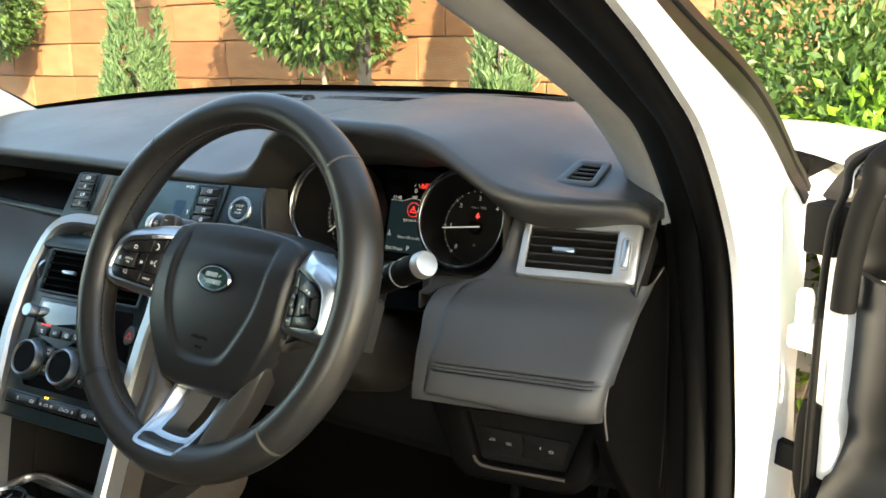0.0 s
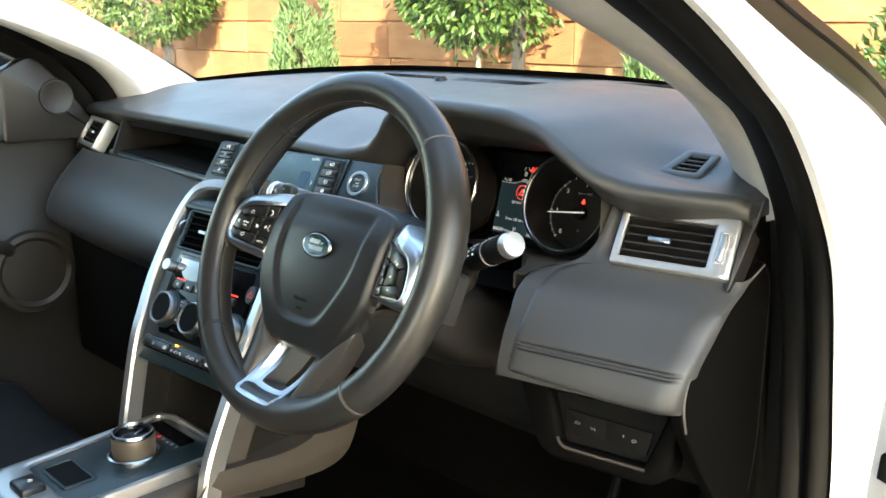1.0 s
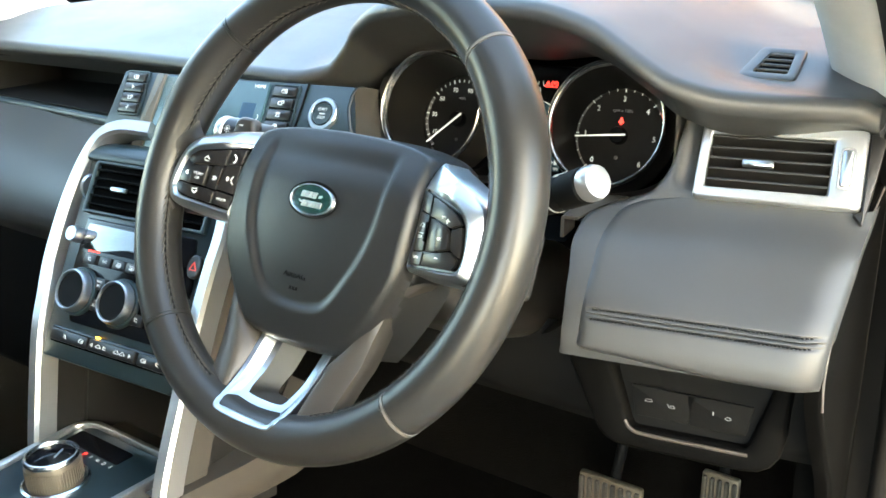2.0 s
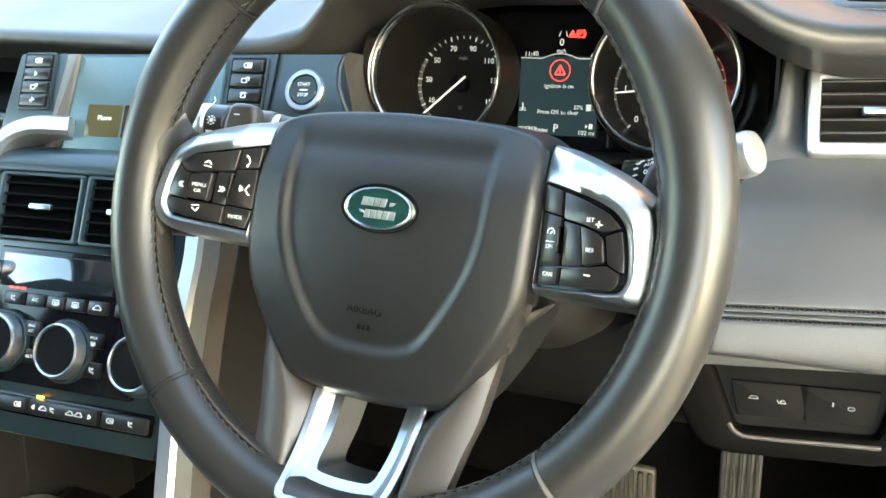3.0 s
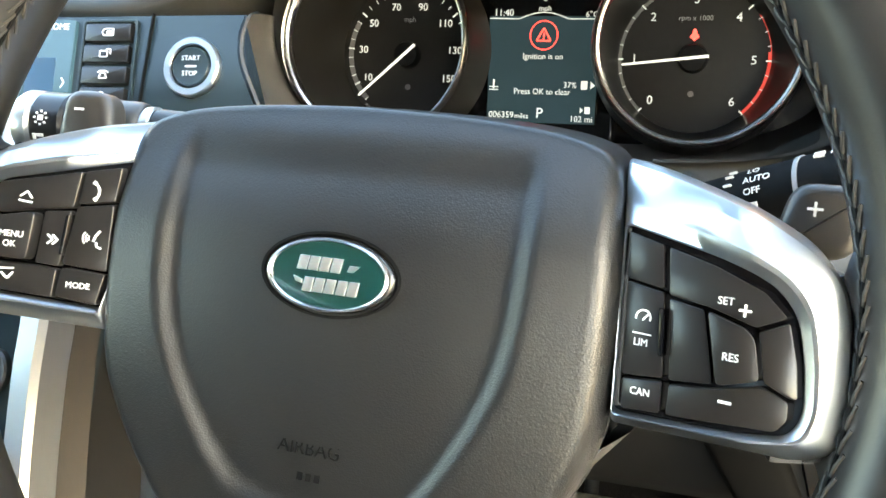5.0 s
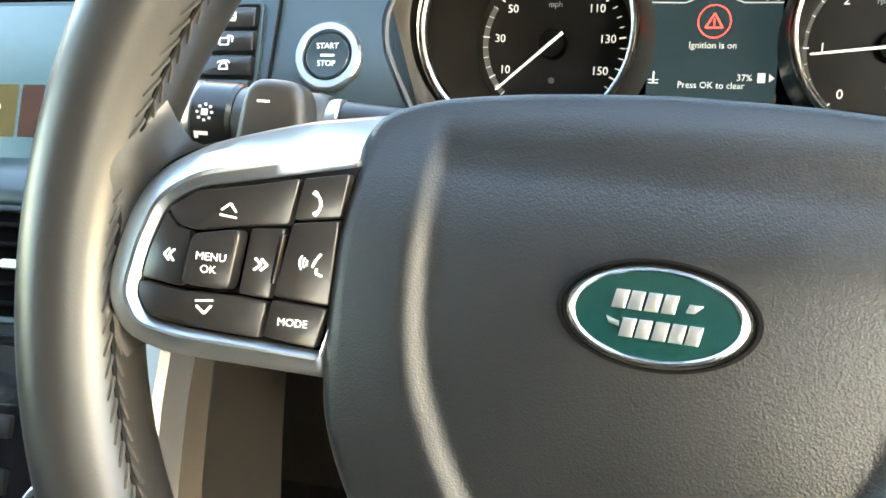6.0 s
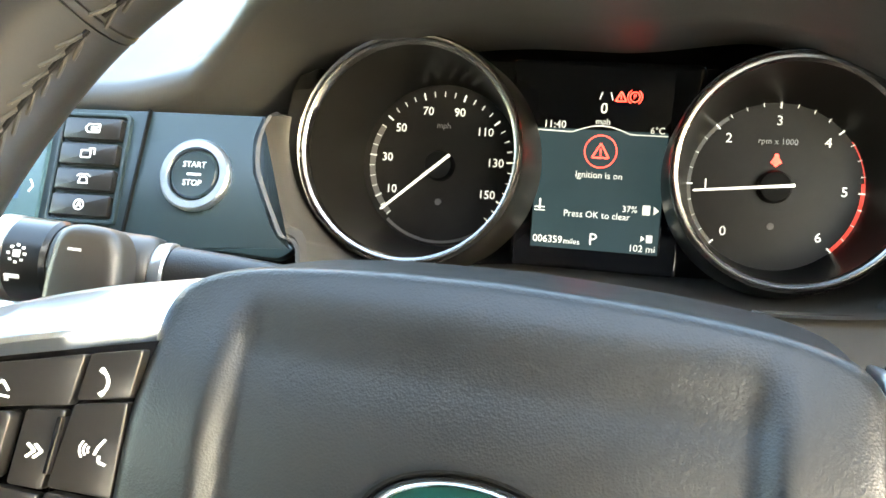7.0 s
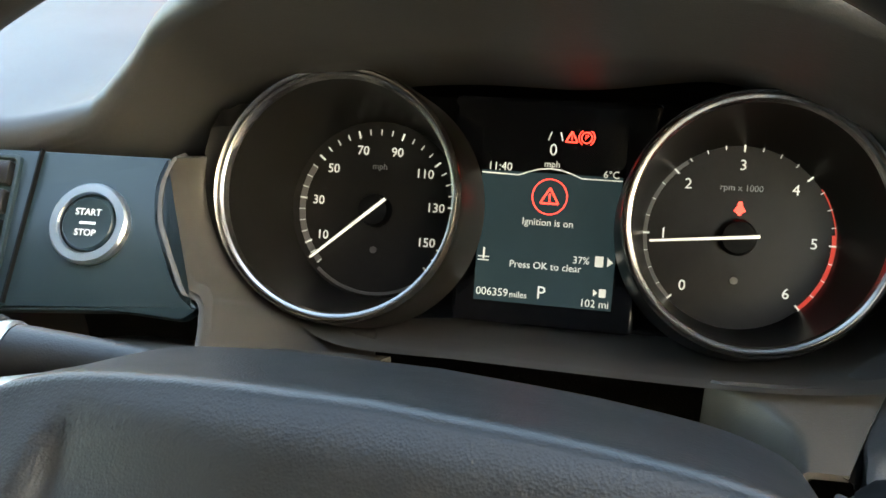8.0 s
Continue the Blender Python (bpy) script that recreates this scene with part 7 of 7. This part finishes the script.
# ---- outside: ground, stone wall, planting ----
def stone_mat(name, cols, rough=0.9, bump=0.004):
    m = bpy.data.materials.new(name)
    m.use_nodes = True
    nt = m.node_tree
    b = nt.nodes["Principled BSDF"]
    b.inputs["Roughness"].default_value = rough
    tc, oi = nt.nodes.new("ShaderNodeTexCoord"), nt.nodes.new("ShaderNodeObjectInfo")
    n1, n2 = nt.nodes.new("ShaderNodeTexNoise"), nt.nodes.new("ShaderNodeTexNoise")
    n1.inputs["Scale"].default_value, n1.inputs["Detail"].default_value = 7, 7
    n2.inputs["Scale"].default_value, n2.inputs["Detail"].default_value = 60, 5
    mp = nt.nodes.new("ShaderNodeMapping")
    mp.inputs["Scale"].default_value = (1, 1, 2.6)
    add = nt.nodes.new("ShaderNodeVectorMath")
    add.operation = "ADD"
    mul = nt.nodes.new("ShaderNodeMath")
    mul.operation = "MULTIPLY"
    mul.inputs[1].default_value = 37.0
    nt.links.new(oi.outputs["Random"], mul.inputs[0])
    nt.links.new(tc.outputs["Object"], mp.inputs[0])
    nt.links.new(mp.outputs[0], add.inputs[0])
    nt.links.new(mul.outputs[0], add.inputs[1])
    for n in (n1, n2):
        nt.links.new(add.outputs[0], n.inputs["Vector"])
    mix = nt.nodes.new("ShaderNodeMath")
    mix.operation = "MULTIPLY_ADD"
    mix.inputs[1].default_value, mix.inputs[2].default_value = 0.55, 0.0
    nt.links.new(n1.outputs["Fac"], mix.inputs[0])
    a2 = nt.nodes.new("ShaderNodeMath")
    a2.operation = "MULTIPLY_ADD"
    a2.inputs[1].default_value = 0.45
    nt.links.new(oi.outputs["Random"], a2.inputs[0])
    nt.links.new(mix.outputs[0], a2.inputs[2])
    r = nt.nodes.new("ShaderNodeValToRGB")
    r.color_ramp.elements[0].position, r.color_ramp.elements[0].color = 0.22, (*cols[0], 1)
    r.color_ramp.elements[1].position, r.color_ramp.elements[1].color = 0.78, (*cols[2], 1)
    e = r.color_ramp.elements.new(0.5)
    e.color = (*cols[1], 1)
    nt.links.new(a2.outputs[0], r.inputs[0])
    nt.links.new(r.outputs[0], b.inputs["Base Color"])
    bp = nt.nodes.new("ShaderNodeBump")
    bp.inputs["Distance"].default_value = bump
    nt.links.new(n2.outputs["Fac"], bp.inputs["Height"])
    nt.links.new(bp.outputs[0], b.inputs["Normal"])
    return m


def leaf_mat(name, c0, c1, rough=0.45):
    m = bpy.data.materials.new(name)
    m.use_nodes = True
    nt = m.node_tree
    b = nt.nodes["Principled BSDF"]
    b.inputs["Roughness"].default_value = rough
    b.inputs["Transmission Weight"].default_value = 0.0
    g = nt.nodes.new("ShaderNodeNewGeometry")
    r = nt.nodes.new("ShaderNodeValToRGB")
    r.color_ramp.elements[0].color, r.color_ramp.elements[1].color = (*c0, 1), (*c1, 1)
    nt.links.new(g.outputs["Random Per Island"], r.inputs[0])
    nt.links.new(r.outputs[0], b.inputs["Base Color"])
    tl, mx = nt.nodes.new("ShaderNodeBsdfTranslucent"), nt.nodes.new("ShaderNodeMixShader")
    nt.links.new(r.outputs[0], tl.inputs[0])
    mx.inputs[0].default_value = 0.35
    nt.links.new(b.outputs[0], mx.inputs[1])
    nt.links.new(tl.outputs[0], mx.inputs[2])
    nt.links.new(mx.outputs[0], nt.nodes["Material Output"].inputs[0])
    return m


M_STONE = stone_mat("orange sandstone", ((0.205, 0.088, 0.037), (0.27, 0.125, 0.052), (0.33, 0.175, 0.084)))
M_MORTAR = stone_mat("pale lime mortar", ((0.22, 0.118, 0.06), (0.265, 0.155, 0.08), (0.295, 0.19, 0.11)), 0.95, 0.003)
M_PAVING = mat("dark block paving", (0.10, 0.085, 0.07), 0.9, grain=0.002, scale=60, var=0.25, vscale=1.5)
M_BAY = leaf_mat("bay leaves", (0.035, 0.085, 0.02), (0.12, 0.20, 0.05))
M_CYPRESS = leaf_mat("grey-green cypress", (0.09, 0.16, 0.06), (0.17, 0.26, 0.11), 0.6)
M_LAUREL = leaf_mat("yellow-green laurel", (0.08, 0.20, 0.015), (0.30, 0.48, 0.05), 0.4)
M_BARK = mat("pale grey bark", (0.25, 0.2, 0.15), 0.9, grain=0.002, scale=120, var=0.3, vscale=20)
M_STAKE = mat("dark stake", (0.03, 0.028, 0.026), 0.8, var=0.2, vscale=15)

tagged(part("ground", grid([[(x, y, 0.0) for x in np.linspace(-400, 400, 9)] for y in np.linspace(-400, 400, 9)]), M_PAVING), "grey paved ground under the car", "ground", kind="structure")

M_GRAVEL = mat("pale gravel", (0.55, 0.46, 0.34), 0.95, grain=0.01, scale=60, var=0.15, vscale=3)
tagged(part("pavement", box(1.3, 40.0, -2.6, 3.05, -0.05, 0.012), M_GRAVEL), "pale sunlit gravel strip beside the drive", "pavement", kind="structure")

WALL_Y = 3.2
# added wall out of view: blocks the sun from the cabin, bounces warm light
M_RENDER = mat("warm pale render", (0.78, 0.66, 0.52), 0.9, grain=0.003, scale=80, var=0.12, vscale=2)
tagged(part("wall_east", box(3.3, 3.6, -4.9, -2.25, 0.0, 4.2), M_RENDER), "plain unseen wall added to shade the cabin from the sun", "wall", kind="structure")
wall = part("wall_north", box(-14, 8, WALL_Y + 0.012, WALL_Y + 0.35, 0.0, 2.45), M_MORTAR)
tagged(wall, "tall garden wall of orange sandstone blocks in sunlight", "wall", kind="structure")


def leaves(bm, centre_of, count, size, seed, droop=0.4, long=2.2):
    """Scatters pointed leaves; centre_of(rng) gives a place and the way outwards."""
    rng = random.Random(seed)
    for _ in range(count):
        p, out = centre_of(rng)
        d = (out + Vector((rng.uniform(-1, 1), rng.uniform(-1, 1), rng.uniform(-1, 1))) * 0.9 + Vector((0, 0, -droop * rng.random()))).normalized()
        s = d.cross(Vector((rng.uniform(-1, 1), rng.uniform(-1, 1), rng.uniform(-1, 1)))).normalized()
        n = d.cross(s)
        l = size * rng.uniform(0.7, 1.3)
        w = l / long
        vs = [bm.verts.new(p), bm.verts.new(p + d * l * 0.45 + s * w / 2 + n * l * 0.06), bm.verts.new(p + d * l - n * l * 0.10), bm.verts.new(p + d * l * 0.45 - s * w / 2 + n * l * 0.06)]
        bm.faces.new(vs)
    return bm


def standard_tree(x, y, zc, r, label, seed, stake=0.0):
    """A clipped standard: bare stem, stake and a round, ragged crown."""
    t = thing("standard_tree", T(x, y, 0), label, "tree", "clipped standard trees")
    stem = smooth_path([(0.0, 0, 0), (0.012, 0.01, zc * 0.35), (-0.008, 0, zc * 0.7), (0, 0, zc)], 6)
    bm = tube(stem, 0.020, 10, scale=[1.25 - 0.5 * k / (len(stem) - 1) for k in range(len(stem))])
    rng = random.Random(seed)
    for k in range(9):
        a, e = rng.uniform(0, 6.28), rng.uniform(0.1, 1.2)
        d = Vector((math.cos(a) * math.cos(e), math.sin(a) * math.cos(e), math.sin(e)))
        p0 = Vector((0, 0, zc - 0.30 + 0.04 * k))
        tube([p0, p0 + d * r * 0.4 + Vector((0, 0, 0.03)), p0 + d * r * 0.8], 0.008, 6, up=(0.3, 0.5, 0.8), bm=bm, scale=[1, 0.7, 0.3])
    part("trunk", bm, M_BARK, t, "slender pale trunk with limbs")
    lumps = [(Vector((rng.gauss(0, 1), rng.gauss(0, 1), rng.gauss(0, 1))).normalized(), rng.uniform(0.82, 1.12)) for _ in range(46)]

    def place(g):
        d, f = lumps[g.randrange(len(lumps))]
        v = (d + Vector((g.gauss(0, 1), g.gauss(0, 1), g.gauss(0, 1))) * 0.28).normalized()
        rr = r * f * (1 - 0.35 * g.random() ** 1.8)
        p = v * rr
        p.z *= 0.95
        return p + Vector((0, 0, zc)), v

    part("crown", leaves(bmesh.new(), place, 9000, 0.048, seed), M_BAY, t, "dense crown of glossy green leaves", smooth=False)
    if stake:
        part("stake", box(stake - 0.022, stake + 0.022, 0.02, 0.065, 0.0, zc - r * 0.55), M_STAKE, t, "dark wooden stake")
    return t


def cypress(x, y, h, w, label, seed):
    """A narrow upright conifer of feathery sprays."""
    t = thing("cypress", T(x, y, 0), label, "conifer", "narrow conifers")
    part("trunk", tube([(0, 0, 0), (0.01, 0, h * 0.5), (0, 0, h * 0.92)], 0.03, 8, up=(0, 1, 0), scale=[1, 0.7, 0.2]), M_BARK, t, "hidden brown trunk")
    rng0 = random.Random(seed)
    plumes = [(rng0.uniform(0, 6.283), rng0.uniform(0.05, 0.9), rng0.uniform(0.6, 1.1)) for _ in range(60)]

    def place(g):
        a, z0, f = plumes[g.randrange(len(plumes))]
        z = z0 + g.uniform(0, 0.16)
        prof = (0.35 + 0.65 * min(1, z / 0.25)) * max(0.03, (1 - z)) ** 0.55
        rr = w / 2 * f * prof * (1 - 0.3 * g.random())
        a2 = a + g.gauss(0, 0.16)
        return Vector((rr * math.cos(a2), rr * math.sin(a2), z * h)), Vector((0.25 * math.cos(a2), 0.25 * math.sin(a2), 1.3))

    part("crown", leaves(bmesh.new(), place, 11000, 0.055, seed, 0.0, 4.0), M_CYPRESS, t, "feathery grey-green foliage", smooth=False)
    return t


def shrub(x, y, r, h, material, label, seed, size=0.07, count=4200):
    t = thing("shrub", T(x, y, 0), label, "shrub")
    rng0 = random.Random(seed)
    bm = bmesh.new()
    for k in range(8):
        a = rng0.uniform(0, 6.28)
        tube([(0, 0, 0), (0.3 * r * math.cos(a), 0.3 * r * math.sin(a), h * 0.4), (0.6 * r * math.cos(a), 0.6 * r * math.sin(a), h * 0.8)], 0.012, 6, up=(0.2, 0.1, 0.9), bm=bm, scale=[1, 0.7, 0.3])
    part("stems", bm, M_BARK, t, "woody stems")
    lumps = [(Vector((rng0.gauss(0, 1), rng0.gauss(0, 1), abs(rng0.gauss(0, 0.8)))).normalized(), rng0.uniform(0.75, 1.15)) for _ in range(40)]

    def place(g):
        d, f = lumps[g.randrange(len(lumps))]
        v = (d + Vector((g.gauss(0, 1), g.gauss(0, 1), g.gauss(0, 1))) * 0.25).normalized()
        f *= 1 - 0.4 * g.random() ** 1.6
        return Vector((v.x * r * f, v.y * r * f, h * 0.45 + v.z * h * 0.55 * f)), v

    part("foliage", leaves(bmesh.new(), place, count, size, seed), material, t, "leafy uneven foliage", smooth=False)
    return t


standard_tree(-2.17, 2.70, 1.60, 0.46, "clipped bay tree on a bare stem before the wall", 3, 0.20)
standard_tree(-5.35, 2.70, 1.62, 0.48, "clipped bay tree on a bare stem near the wall's far end", 5, 0.18)
cypress(-3.60, 2.75, 1.95, 0.62, "narrow grey-green conifer before the sandstone wall", 7)
cypress(-1.25, 2.75, 1.75, 0.46, "slim grey-green conifer beside the clipped tree", 9)
shrub(0.06, 2.62, 0.50, 1.42, M_BAY, "dark green shrub against the wall", 11, 0.045, 20000)
shrub(0.34, 2.25, 0.40, 1.16, M_LAUREL, "bright yellow-green laurel bush in sun", 13, 0.045, 20000)
shrub(0.95, 2.5, 0.55, 1.30, M_LAUREL, "bright yellow-green laurel bush by the drive", 17, 0.045, 20000)

# stone blocks, last
rngw = random.Random(21)
meshes = []
for k in range(10):
    L = (0.34, 0.42, 0.48, 0.55, 0.62)[k % 5]
    bm = box(-L / 2 + 0.002, L / 2 - 0.002, -0.006, 0.03, 0.003, 0.212, 0.004, 1)
    for v in bm.verts:
        v.co += Vector((rngw.uniform(-1, 1) * 0.003, rngw.uniform(-1, 1) * 0.004 if v.co.y < 0 else 0, rngw.uniform(-1, 1) * 0.003))
    me = mesh_of(bm, "stone_block", False)
    me.materials.append(M_STONE)
    meshes.append((L, me))
for row in range(3, 11):
    x = -7.2 - rngw.random() * 0.4
    while x < 2.0:
        L, me = meshes[rngw.randrange(10)]
        ob = new("stone_block", me)
        ob.parent = wall
        ob.matrix_basis = T(x + L / 2, WALL_Y - rngw.random() * 0.006, row * 0.215)
        x += L
bm = bmesh.new()
for row in list(range(0, 3)) + [11]:
    x = -7.2
    while x < 2.0:
        L = rngw.uniform(0.34, 0.6)
        box(x + 0.005, x + L - 0.005, WALL_Y - 0.016, WALL_Y + 0.03, row * 0.215 + 0.006, row * 0.215 + 0.209, bm=bm)
        x += L
for row in range(0, 12):
    for x0, x1 in ((-14, -7.7), (2.0, 8)):
        x = x0
        while x < x1:
            L = rngw.uniform(0.34, 0.6)
            box(x + 0.005, x + L - 0.005, WALL_Y - 0.016, WALL_Y + 0.03, row * 0.215 + 0.006, row * 0.215 + 0.209, bm=bm)
            x += L
tagged(part("stone_courses", bm, M_STONE, wall, smooth=False), kind="stuff")
